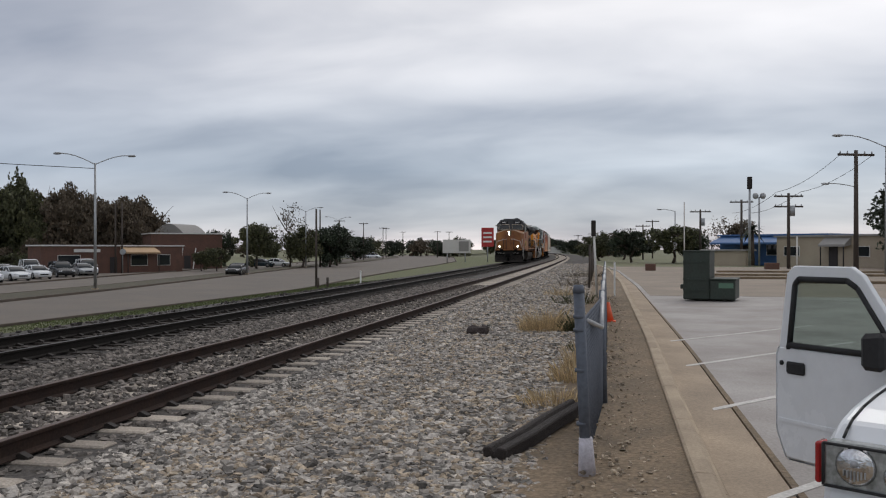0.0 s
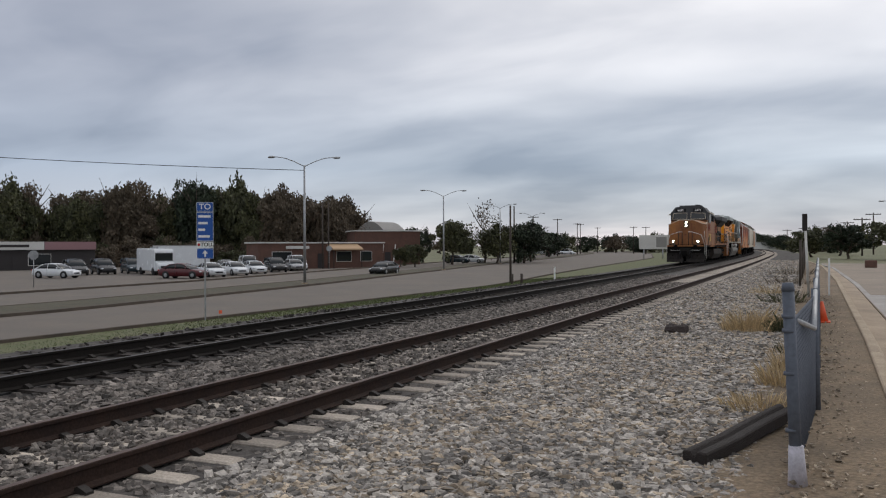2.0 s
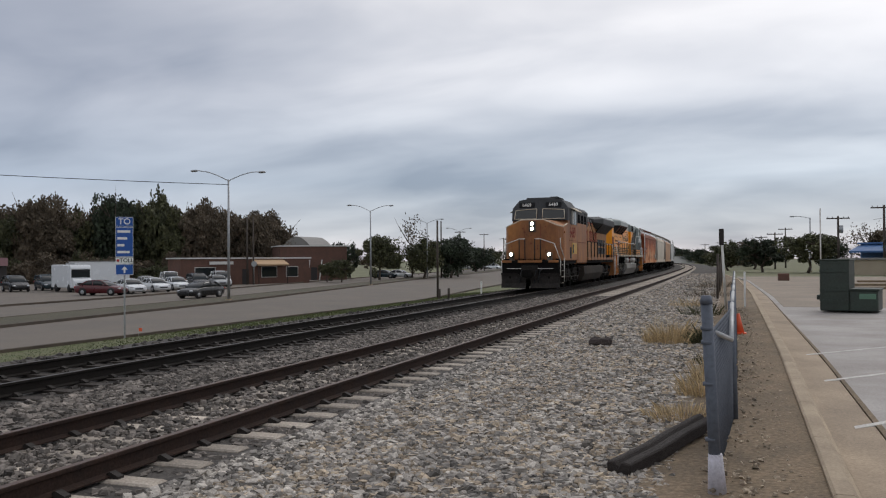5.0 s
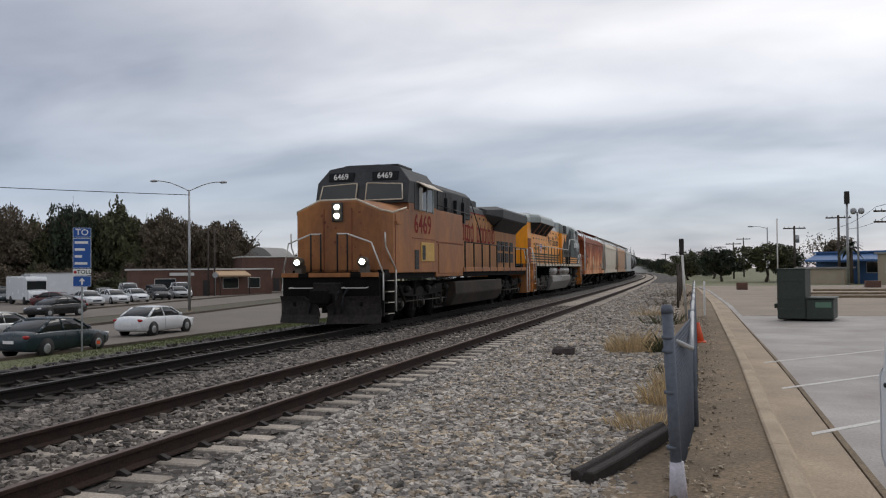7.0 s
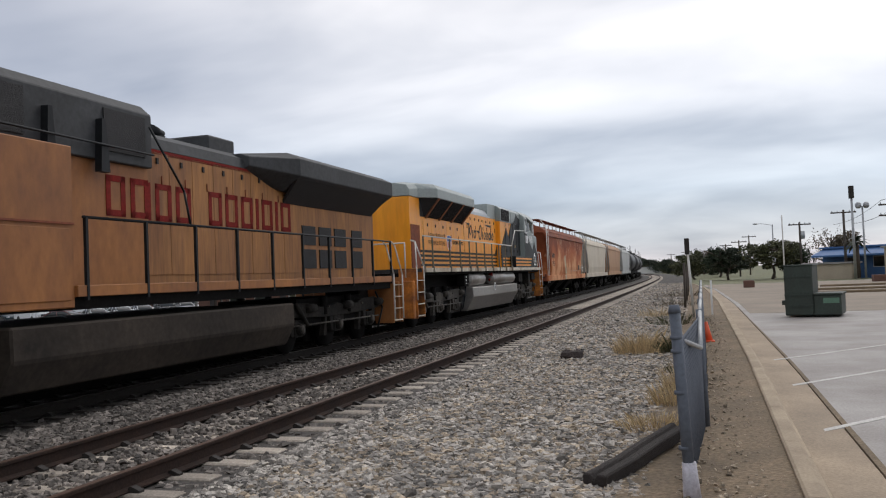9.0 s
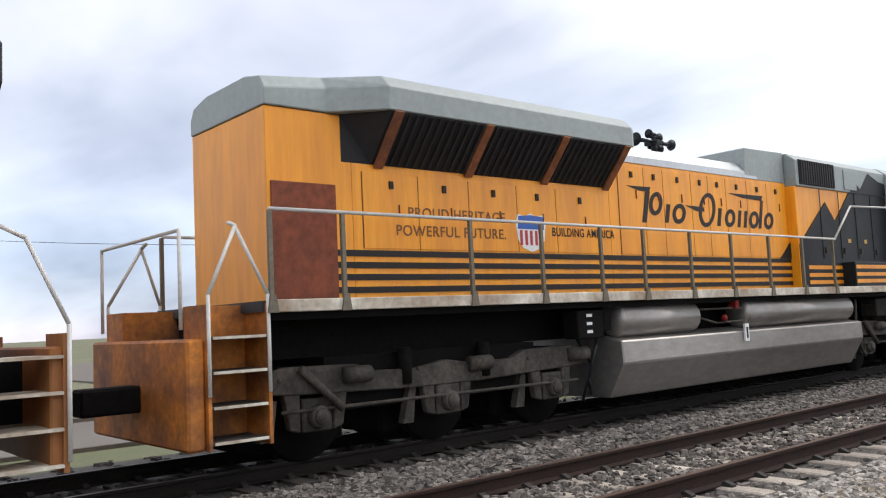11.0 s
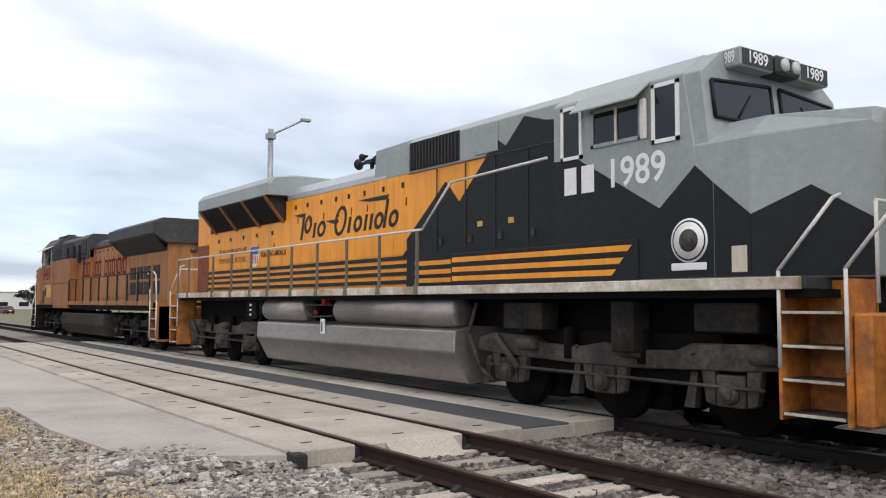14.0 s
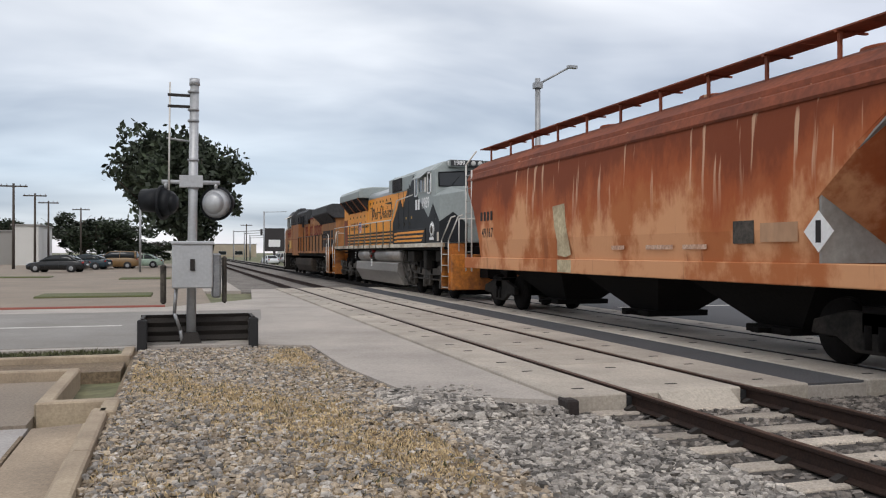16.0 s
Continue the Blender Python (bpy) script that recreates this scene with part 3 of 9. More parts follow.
def rusted_side():
    """Faded orange paint: deep rust bleeding down from the roof edge, pale runs in the paint, rust at the sill."""
    m = bpy.data.materials.new("rusted_hopper_side")
    m.use_nodes = True
    N, K = m.node_tree.nodes, m.node_tree.links
    bs = N["Principled BSDF"]
    tc, sep = N.new("ShaderNodeTexCoord"), N.new("ShaderNodeSeparateXYZ")
    K.new(tc.outputs["Object"], sep.inputs[0])

    def field(scale, stretch, detail=5.0, loc=0.0):
        mp, n = N.new("ShaderNodeMapping"), N.new("ShaderNodeTexNoise")
        mp.inputs["Scale"].default_value, mp.inputs["Location"].default_value = stretch, (loc, loc, loc)
        n.inputs["Scale"].default_value, n.inputs["Detail"].default_value, n.inputs["Roughness"].default_value = scale, detail, 0.6
        K.new(tc.outputs["Object"], mp.inputs[0])
        K.new(mp.outputs[0], n.inputs["Vector"])
        return n.outputs["Fac"]

    def calc(op, p, q):
        n = N.new("ShaderNodeMath")
        n.operation = op
        for i, v in enumerate((p, q)):
            if isinstance(v, (int, float)):
                n.inputs[i].default_value = v
            else:
                K.new(v, n.inputs[i])
        return n.outputs[0]

    def span(v, lo, hi, a=0.0, z=1.0):
        n = N.new("ShaderNodeMapRange")
        n.interpolation_type = "SMOOTHSTEP"
        n.inputs["From Min"].default_value, n.inputs["From Max"].default_value = lo, hi
        n.inputs["To Min"].default_value, n.inputs["To Max"].default_value = a, z
        K.new(v, n.inputs["Value"])
        return n.outputs[0]

    def over(base, fac, col):
        n = N.new("ShaderNodeMix")
        n.data_type = "RGBA"
        K.new(fac, n.inputs[0])
        if isinstance(base, tuple):
            n.inputs[6].default_value = (*base, 1)
        else:
            K.new(base, n.inputs[6])
        n.inputs[7].default_value = (*col, 1)
        return n.outputs[2]

    runs, blots, grain = field(1.0, (1, 0.75, 0.3)), field(0.9, (1, 0.8, 0.7), 6.0, 4.0), field(9, (1, 1, 0.5), 4.0, 2.0)
    # height of the rust's lower edge wanders along the car
    edge = calc("ADD", sep.outputs["Z"], calc("ADD", calc("MULTIPLY", calc("SUBTRACT", runs, 0.5), 3.0), calc("MULTIPLY", calc("SUBTRACT", grain, 0.5), 0.5)))
    col = over((0.66, 0.33, 0.165), span(blots, 0.44, 0.58), (0.44, 0.145, 0.05))
    col = over(col, span(edge, 2.2, 2.7, 0.0, 0.88), (0.36, 0.085, 0.026))
    col = over(col, span(edge, 2.65, 3.35, 0.0, 0.9), (0.185, 0.044, 0.017))
    drips = field(2.6, (1, 1.5, 0.10), 3.0, 7.0)
    col = over(col, calc("MULTIPLY", span(drips, 0.61, 0.67, 0.0, 0.8), span(sep.outputs["Z"], 2.0, 3.2)), (0.66, 0.42, 0.27))
    col = over(col, calc("MULTIPLY", span(field(2.2, (1, 1.2, 0.15), 4.0, 9.0), 0.60, 0.70, 0.0, 0.6), span(sep.outputs["Z"], 2.6, 1.5)), (0.24, 0.08, 0.035))
    K.new(col, bs.inputs["Base Color"])
    bs.inputs["Roughness"].default_value = 0.8
    bs.inputs["Specular IOR Level"].default_value = 0.3
    bp = N.new("ShaderNodeBump")
    bp.inputs["Strength"].default_value, bp.inputs["Distance"].default_value = 0.2, 0.02
    K.new(grain, bp.inputs["Height"])
    K.new(bp.outputs[0], bs.inputs["Normal"])
    return m


M["rust"] = rusted_side()


def text_mesh(body, size, depth=0.004, spread=1.0):
    """Lettering in the built-in font as a mesh in the xy plane, centred."""
    cu = bpy.data.curves.new("lettering", "FONT")
    cu.body, cu.size, cu.extrude, cu.align_x, cu.align_y, cu.space_character, cu.offset = body, size, depth / 2, "CENTER", "CENTER", spread, 0.012 * size
    ob = bpy.data.objects.new("lettering", cu)
    scene.collection.objects.link(ob)
    bpy.context.view_layer.update()
    me = bpy.data.meshes.new_from_object(ob.evaluated_get(bpy.context.evaluated_depsgraph_get()))
    bpy.data.objects.remove(ob)
    return me


def lettering(name, body, size, material, parent, m, label="", spread=1.0, sx=1.0):
    me = text_mesh(body, size, spread=spread)
    me.materials.append(M[material])
    ob = new(name, me)
    ob.parent, ob.matrix_basis = parent, m @ Matrix.Diagonal((sx, 1, 1, 1))
    return tagged(ob, label) if label else ob


def side(x, y, z):
    """The pose of lettering on a wall that faces east (+x)."""
    return pose(x, y, z, 90, 0, 90)


def wheelset(u0, parent, y, r=0.52, frame="truck"):
    for s in (-1, 1):
        w = B()
        w.cyl((s * 0.70, y, r), (s * 0.83, y, r), r, None, 28)
        w.cyl((s * 0.69, y, r), (s * 0.72, y, r), r + 0.025, None, 28)
        part("wheel", w, "under", parent)
    return part("axle", B().cyl((-1.05, y, r), (1.05, y, r), 0.09, None, 10), "under", parent)


def loco_truck(parent, axles, paint, o):
    """A three-axle truck: side frames with humps over the journals, springs, dampers and brake gear."""
    for y in axles:
        wheelset(0, parent, y - o)
    a, b = axles[0] - o, axles[-1] - o
    for s in (-1, 1):
        f = B()
        # a cast top beam with legs down on either side of each axle box
        beam = [(a - 0.8, 0.84), (a - 0.74, 1.04), (a - 0.4, 1.12), (a + 0.55, 1.1), (a + 0.8, 1.0), ((a + b) / 2 - 0.5, 0.98), ((a + b) / 2, 1.06), ((a + b) / 2 + 0.5, 0.98), (b - 0.8, 1.0), (b - 0.55, 1.1), (b + 0.4, 1.12), (b + 0.74, 1.04), (b + 0.8, 0.84), (b + 0.35, 0.8), ((a + b) / 2 + 0.6, 0.74), ((a + b) / 2 - 0.6, 0.74), (a - 0.35, 0.8)]
        f.prism(beam, s * 1.02, s * 1.16, "x")
        for y in axles:
            y = y - o
            for d in (-1, 1):
                f.prism([(y + d * 0.22, 0.86), (y + d * 0.44, 0.86), (y + d * 0.36, 0.4), (y + d * 0.22, 0.36)], s * 1.03, s * 1.14, "x")
        fr = part("side_frame", f, paint, parent, "", 0.015)
        part("brake_rod", B().tube([(s * 1.2, a - 0.5, 0.62), (s * 1.2, b + 0.5, 0.6)], 0.022, 6), "truck", fr)
        part("sand_hose", B().tube([(s * 1.1, b + 0.6, 1.25), (s * 1.2, b + 0.85, 0.8), (s * 1.1, b + 0.7, 0.25)], 0.025, 6), "black", fr)
        for k in range(6):
            y = a - 0.5 + (b - a + 1.0) * k / 5
            part("bolt", B().cyl((s * 1.15, y, 0.98), (s * 1.185, y, 0.98), 0.03, None, 6), "truck", fr)
        for y in axles:
            y = y - o
            j = B().box(s * 1.05 - 0.1, s * 1.05 + 0.1, y - 0.2, y + 0.2, 0.36, 0.74)
            j.cyl((s * 1.12, y, 0.53), (s * 1.24, y, 0.53), 0.15, 0.12, 14)
            part("journal_box", j, paint, fr, "", 0.015)
            part("axle_cap", B().cyl((s * 1.24, y, 0.53), (s * 1.265, y, 0.53), 0.095, 0.085, 14), "truck", fr)
            part("brake_cylinder", B().cyl((s * 1.2, y + 0.35, 0.98), (s * 1.2, y + 0.72, 0.98), 0.1, None, 12), paint, fr)
            part("brake_shoe", B().prism([(y - 0.72, 0.3), (y - 0.6, 0.75), (y - 0.5, 0.75), (y - 0.56, 0.3)], s * 0.98, s * 1.1, "x"), paint, fr)
        for k in (0.33, 0.67):
            y = a + (b - a) * k
            part("spring", B().cyl((s * 1.12, y, 0.8), (s * 1.12, y, 1.25), 0.09, None, 10), "under", fr)
        part("damper", B().cyl((s * 1.22, a + 0.3, 0.6), (s * 1.22, a - 0.25, 1.1), 0.05, None, 8), paint, fr)
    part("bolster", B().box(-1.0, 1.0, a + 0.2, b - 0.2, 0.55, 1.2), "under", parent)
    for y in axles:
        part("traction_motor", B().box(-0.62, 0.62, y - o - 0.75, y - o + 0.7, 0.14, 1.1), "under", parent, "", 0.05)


def rail_of(parent, pts, r=0.022, material="bright_rail", name="handrail"):
    return part(name, B().tube(pts, r, 8), material, parent)


def patch(name, parent, x, pts, material, label="", t=0.005):
    """A flat painted shape on a wall facing east: (y, z) outline."""
    return part(name, B().prism(pts, x, x + t, "x"), material, parent, label)


def door_lines(parent, x, ys, z0, z1, body, o):
    """Hood doors: thin proud panels, each with hinge and latch."""
    for y0, y1 in zip(ys, ys[1:]):
        for s in (-1, 1):
            d = part("hood_door", B().box(s * x, s * (x + 0.012), y0 + 0.006 - o, y1 - 0.006 - o, z0, z1), body, parent, "", 0.004)
            part("door_gap", B().box(s * x, s * (x + 0.004), y0 - 0.008 - o, y0 + 0.008 - o, z0, z1), "seam_brown", d)
            if s > 0:
                part("latch", B().box(x + 0.012, x + 0.035, (y0 + y1) / 2 - 0.03 - o, (y0 + y1) / 2 + 0.03 - o, z1 - 0.2, z1 - 0.1), "letter_dark", d)
                part("handle", B().cyl((x + 0.02, (y0 + y1) / 2 + 0.12 - o, z1 - 0.55), (x + 0.02, (y0 + y1) / 2 + 0.12 - o, z1 - 0.4), 0.012, None, 6), "rust_dark", d)


def build_heritage_loco():
    o = 10.4
    L = thing("locomotive", "orange and grey diesel locomotive with black mountain stripes", "locomotive", None, "locomotives")
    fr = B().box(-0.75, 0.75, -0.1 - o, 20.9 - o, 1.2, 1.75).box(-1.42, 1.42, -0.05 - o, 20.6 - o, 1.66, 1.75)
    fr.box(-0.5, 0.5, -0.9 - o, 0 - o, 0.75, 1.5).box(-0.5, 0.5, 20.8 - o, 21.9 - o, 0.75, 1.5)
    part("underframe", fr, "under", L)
    for s in (-1, 1):
        part("side_sill", B().box(s * 1.46, s * 1.53, 0 - o, 20.45 - o, 1.745, 1.885), "sill_white", L, "scuffed white walkway edge", 0.008)
    part("walkway", B().box(-1.46, 1.46, -0.1 - o, 20.5 - o, 1.755, 1.875), "grey_dark", L)
    # long hood, with the flared radiator at its end
    for nm, y0, y1, zt in (("hood_end", 0.25, 1.447, 4.19), ("radiator_hood", 1.447, 6.5, 3.62), ("engine_hood", 6.5, 12.3, 4.08)):
        part(nm, B().box(-1.0, 1.0, y0 - o, y1 - o, 1.87, zt), "yellow", L, "glossy orange hood with dark stripes", 0.01)
    roof = [(-1.01, 4.08), (-1.0, 4.2), (-0.88, 4.38), (-0.6, 4.46), (0.6, 4.46), (0.88, 4.38), (1.0, 4.2), (1.01, 4.08)]
    part("hood_roof", B().prism(roof, 6.6 - o, 11.2 - o), "silver", L, "silver curved hood roof")
    flare = [(-1.0, 3.6), (-1.5, 4.18), (-1.5, 4.22), (1.5, 4.22), (1.5, 4.18), (1.0, 3.6)]
    rad = B().loft([[(x if abs(x) < 1.2 else x * 0.67, 1.3 - o, z) for x, z in flare], [(x, 1.75 - o, z) for x, z in flare], [(x, 6.45 - o, z) for x, z in flare]])
    part("radiator_grille", rad, "grille", L, "black sloping radiator grille")
    for y in (1.85, 3.4, 4.95, 6.4):
        for s in (-1, 1):
            part("grille_bar", B().loft([[(s * 1.01, y - 0.07 - o, 3.58), (s * 1.01, y + 0.07 - o, 3.58), (s * 1.53, y + 0.07 - o, 4.2), (s * 1.53, y - 0.07 - o, 4.2)], [(s * 1.03, y - 0.07 - o, 3.55), (s * 1.03, y + 0.07 - o, 3.55), (s * 1.55, y + 0.07 - o, 4.18), (s * 1.55, y - 0.07 - o, 4.18)]]), "end_rust", L)
    capp = [(-1.53, 4.2), (-1.53, 4.5), (-1.38, 4.66), (-0.8, 4.74), (0.8, 4.74), (1.38, 4.66), (1.53, 4.5), (1.53, 4.2)]
    part("radiator_housing", B().loft([[(x * 0.67, 0.24 - o, z if z < 4.4 else z - 0.1) for x, z in capp], [(x * 0.67, 1.1 - o, z) for x, z in capp], [(x, 1.7 - o, z) for x, z in capp], [(x, 6.52 - o, z) for x, z in capp], [(x * 0.97, 6.62 - o, 4.2 + (z - 4.2) * 0.94) for x, z in capp]]), "grey", L, "grey radiator housing", 0.012)
    for y in (2.6, 5.0):
        part("fan", B().cyl((0, y - o, 4.73), (0, y - o, 4.8), 0.75, 0.72, 24), "grey_dark", L)
    part("end_door", B().box(0.995, 1.02, 0.3 - o, 1.2 - o, 1.9, 3.3), "rust_dark", L, "rusty brown louvred end panel", 0.01)
    door_lines(L, 1.0, [1.6, 2.5, 3.4, 4.35, 5.2, 6.3], 2.52, 3.5, "yellow", o)
    door_lines(L, 1.0, [6.75, 7.45, 8.0, 8.85, 9.4, 10.0, 10.75, 11.5, 12.2], 2.52, 4.02, "yellow", o)
    for z in (2.42, 2.27, 2.12, 1.96):
        for s in (-1, 1):
            part("stripe", B().box(s * 1.0, s * 1.014, 0.3 - o, 12.6 - o, z, z + 0.078), "letter_dark", L)
    # air intake boxes over the middle
    part("intake_box", B().prism([(10.75 - o, 4.2), (10.8 - o, 4.69), (12.28 - o, 4.72), (12.28 - o, 4.07), (10.75 - o, 4.07)], -1.005, 1.005, "x"), "grey", L, "grey intake box", 0.012)
    hn = part("horn", B().box(-0.02, 0.22, 9.0 - o, 9.2 - o, 4.44, 4.6).cyl((0.1, 9.1 - o, 4.58), (0.1, 9.1 - o, 4.86), 0.05, None, 10).box(-0.05, 0.25, 9.0 - o, 9.22 - o, 4.74, 4.82), "black", L, "black cluster of air horns", 0.01)
    for x, y0, y1, z, r in ((0.12, 9.05, 8.52, 4.8, 0.13), (0.22, 9.15, 9.5, 4.76, 0.11), (0.0, 9.15, 9.42, 4.93, 0.1), (0.2, 9.05, 8.82, 4.92, 0.09), (-0.02, 9.1, 9.46, 4.72, 0.1)):
        k = 1 if y1 > y0 else -1
        part("bell", B().cyl((x, y0 - o, z), (x, y1 - 0.1 * k - o, z), 0.028, 0.045, 10).cyl((x, y1 - 0.1 * k - o, z), (x, y1 - o, z), 0.045, r, 14), "black", hn)
    # wide section behind the cab
    mid = part("equipment_cabinet", B().box(-1.2, 1.2, 12.3 - o, 16.6 - o, 1.87, 4.0), "yellow", L, "", 0.01)
    part("cabinet_top", B().prism([(-1.24, 4.0), (-1.24, 4.55), (-1.05, 4.7), (1.05, 4.7), (1.24, 4.55), (1.24, 4.0)], 12.32 - o, 16.6 - o), "grey", L, "", 0.012)
    for s in (-1, 1):
        part("louvre_panel", B().box(s * 1.235, s * 1.26, 12.45 - o, 14.0 - o, 4.04, 4.56), "grille", L, "black louvred panel")
    for i in range(15):
        part("louvre_slat", B().box(1.255, 1.285, 12.5 + i * 0.1 - o, 12.55 + i * 0.1 - o, 4.05, 4.55), "grille", L)
    part("vent_door", B().box(1.235, 1.262, 14.45 - o, 15.05 - o, 4.05, 4.5), "grey", L, "", 0.008)
    sky = [(11.95, 2.5), (13.55, 3.72), (13.95, 3.32), (15.0, 4.25), (15.25, 4.1), (15.7, 4.5), (16.2, 4.35), (16.6, 4.3), (16.6, 1.9), (11.95, 1.9)]
    patch("mountain_stripe", L, 1.2, [(max(y, 12.31) - o, z) for y, z in sky[1:-1]] + [(12.31 - o, 1.9), (12.31 - o, 2.78)], "black", "black mountain shape", 0.02)
    patch("mountain_stripe", L, 1.241, [(y - o, z) for y, z in ((14.73, 4.005), (15.0, 4.25), (15.25, 4.1), (15.7, 4.5), (16.2, 4.35), (16.58, 4.3), (16.58, 4.005))], "black", "black mountain peak", 0.006)
    for y in (13.3, 14.15, 14.95, 15.75):
        part("cabinet_seam", B().box(1.222, 1.232, y - 0.012 - o, y + 0.012 - o, 2.5, 3.98), "grille", L)
        part("cabinet_latch", B().box(1.222, 1.25, y + 0.1 - o, y + 0.17 - o, 2.62, 2.74), "truck", L)
    for y in (14.55, 15.35):
        part("cabinet_tag", B().box(1.222, 1.226, y - 0.07 - o, y + 0.07 - o, 2.86, 2.95), "hopper_yellow", L, "small yellow tag")
    for i in range(36):
        y = 1.9 + i * 0.127
        part("grille_rib", B().loft([[(1.02, y - 0.015 - o, 3.6), (1.02, y + 0.015 - o, 3.6), (1.515, y + 0.015 - o, 4.18), (1.515, y - 0.015 - o, 4.18)], [(1.045, y - 0.012 - o, 3.59), (1.045, y + 0.012 - o, 3.59), (1.54, y + 0.012 - o, 4.17), (1.54, y - 0.012 - o, 4.17)]]), "grille", L)
    patch("mountain_stripe", L, 1.004, [(11.85 - o, 2.5), (12.3 - o, 2.84), (12.3 - o, 2.5)], "black", "black mountain foot", 0.02)
    part("battery_box", B().box(1.2, 1.5, 14.1 - o, 18.2 - o, 1.88, 2.42), "black", L, "black box with orange stripes", 0.012)
    for z in (1.96, 2.11, 2.27):
        d = (z - 1.9) * 0.9
        patch("stripe", L, 1.5, [(14.15 - o, z), (14.15 - o, z + 0.08), (17.78 + d - o, z + 0.08), (17.7 + d - o, z)], "yellow", "orange stripe")
        patch("stripe", L, 1.222, [(12.6 - o, z), (12.6 - o, z + 0.08), (14.1 - o, z + 0.08), (14.1 - o, z)], "yellow", "orange stripe")
    # cab
    cabp = [(-1.47, 1.88), (-1.47, 4.42), (-1.05, 4.72), (1.05, 4.72), (1.47, 4.42), (1.47, 1.88)]
    part("cab", B().loft([[(x, 16.6 - o, z) for x, z in cabp], [(x, (19.35 if z < 4 else 18.95) - o, z) for x, z in cabp]]), "grey", L, "grey cab", 0.02)
    part("cab_roof_kit", B().box(-0.8, 0.8, 16.9 - o, 18.6 - o, 4.71, 4.79).box(-0.3, 0.3, 17.4 - o, 17.9 - o, 4.79, 4.87), "grey_dark", L, "", 0.015)
    patch("mountain_stripe", L, 1.47, [(16.6 - o, 1.9), (16.6 - o, 3.62), (17.1 - o, 3.6), (18.55 - o, 2.78), (19.1 - o, 3.25), (19.35 - o, 3.02), (19.35 - o, 1.9)], "black", "black mountain shape")
    for y0, y1, nm in ((16.78, 17.2, "side_window"), (17.38, 18.28, "sliding_window"), (18.45, 18.88, "quarter_window")):
        for s in (-1, 1):
            fz0, fz1 = (3.6, 4.36) if nm != "sliding_window" else (3.7, 4.22)
            f = B()
            for a, b, c, d in ((y0, y0 + 0.05, fz0, fz1), (y1 - 0.05, y1, fz0, fz1), (y0, y1, fz0, fz0 + 0.05), (y0, y1, fz1 - 0.05, fz1)):
                f.box(s * 1.46, s * 1.495, a - o, b - o, c, d)
            w = part(nm, f, "letter_white" if nm != "sliding_window" else "grey", L)
            part("pane", B().box(s * 1.465, s * 1.48, y0 + 0.04 - o, y1 - 0.04 - o, fz0 + 0.04, fz1 - 0.04), "dark_glass", w)
    part("mirror", B().box(1.5, 1.56, 18.31 - o, 18.39 - o, 3.68, 4.2), "bright_rail", L, "white wind deflector", 0.01)
    part("window_divider", B().box(1.482, 1.5, 17.82 - o, 17.86 - o, 3.72, 4.2), "bright_rail", L)
    part("sun_shade", B().loft([[(1.47, 17.15 - o, 4.40), (1.47, 18.42 - o, 4.40), (1.47, 18.42 - o, 4.43), (1.47, 17.15 - o, 4.43)], [(1.72, 17.2 - o, 4.18), (1.72, 18.37 - o, 4.18), (1.72, 18.37 - o, 4.2), (1.72, 17.2 - o, 4.2)]]), "grey", L, "grey window awning")
    # windscreen front of the cab leans back; the nose tapers
    fc = [(-1.46, 3.3), (-1.46, 4.4), (-1.04, 4.71), (1.04, 4.71), (1.46, 4.4), (1.46, 3.3)]
    part("cab_front", B().loft([[(x, 18.9 - o, z) for x, z in fc], [(x * 0.99, 19.32 - (z - 3.3) * 0.12 - o, z) for x, z in fc]]), "grey", L, "grey cab front", 0.015)
    for s in (-1, 1):
        wq = [(s * 0.1, 3.84), (s * 1.3, 3.84), (s * 1.3, 4.3), (s * 0.1, 4.38)]
        at = lambda d: [(x, 19.335 + d - (z - 3.3) * 0.12 - o, z) for x, z in wq]
        w = part("windscreen", B().loft([at(-0.02), at(0.012)]), "dark_glass", L, "dark windscreen")
        part("windscreen_seal", B().tube(at(0.012) + at(0.012)[:1], 0.025, 6), "black", w)
        part("wiper", B().tube([(s * 0.9, 19.36 - 0.06 - o, 3.82), (s * 0.55, 19.34 - 0.1 - o, 4.2)], 0.012, 5), "black", w)
    for x0, t in ((0.62, "1989"), (-0.62, "1989")):
        nbd = part("number_board", B().box(x0 - 0.34, x0 + 0.34, 19.05 - o, 19.4 - o, 4.5, 4.74), "grey", L, "grey number board", 0.02)
        part("number_face", B().box(x0 - 0.31, x0 + 0.31, 19.4 - o, 19.406 - o, 4.52, 4.72), "grey_dark", nbd)
        lettering("number", t, 0.21, "letter_white", L, pose(x0, 19.41 - o, 4.62, 90, 0, 180))
    lettering("number", "1989", 0.2, "letter_white", L, side(0.968, 19.22 - o, 4.62), sx=0.5)
    nb = [(-1.465, 1.88), (-1.465, 3.5), (-1.1, 3.78), (1.1, 3.78), (1.465, 3.5), (1.465, 1.88)]
    nf = [(-0.85, 1.88), (-0.85, 3.55), (-0.8, 3.72), (0.8, 3.72), (0.85, 3.55), (0.85, 1.88)]
    part("nose", B().loft([[(x, 19.0 - o, z) for x, z in nb], [(x, 19.85 - o, z) for x, z in nb], [(x, 20.95 - o, z) for x, z in nf], [(x * 0.9, 21.02 - o, 1.9 + (z - 1.9) * 0.985) for x, z in nf]]), "grey", L, "grey tapered nose", 0.02)
    patch("mountain_stripe", L, 1.4655, [(19.36 - o, 1.9), (19.36 - o, 3.01), (19.85 - o, 2.6), (19.85 - o, 1.9)], "black", "black mountain foot")
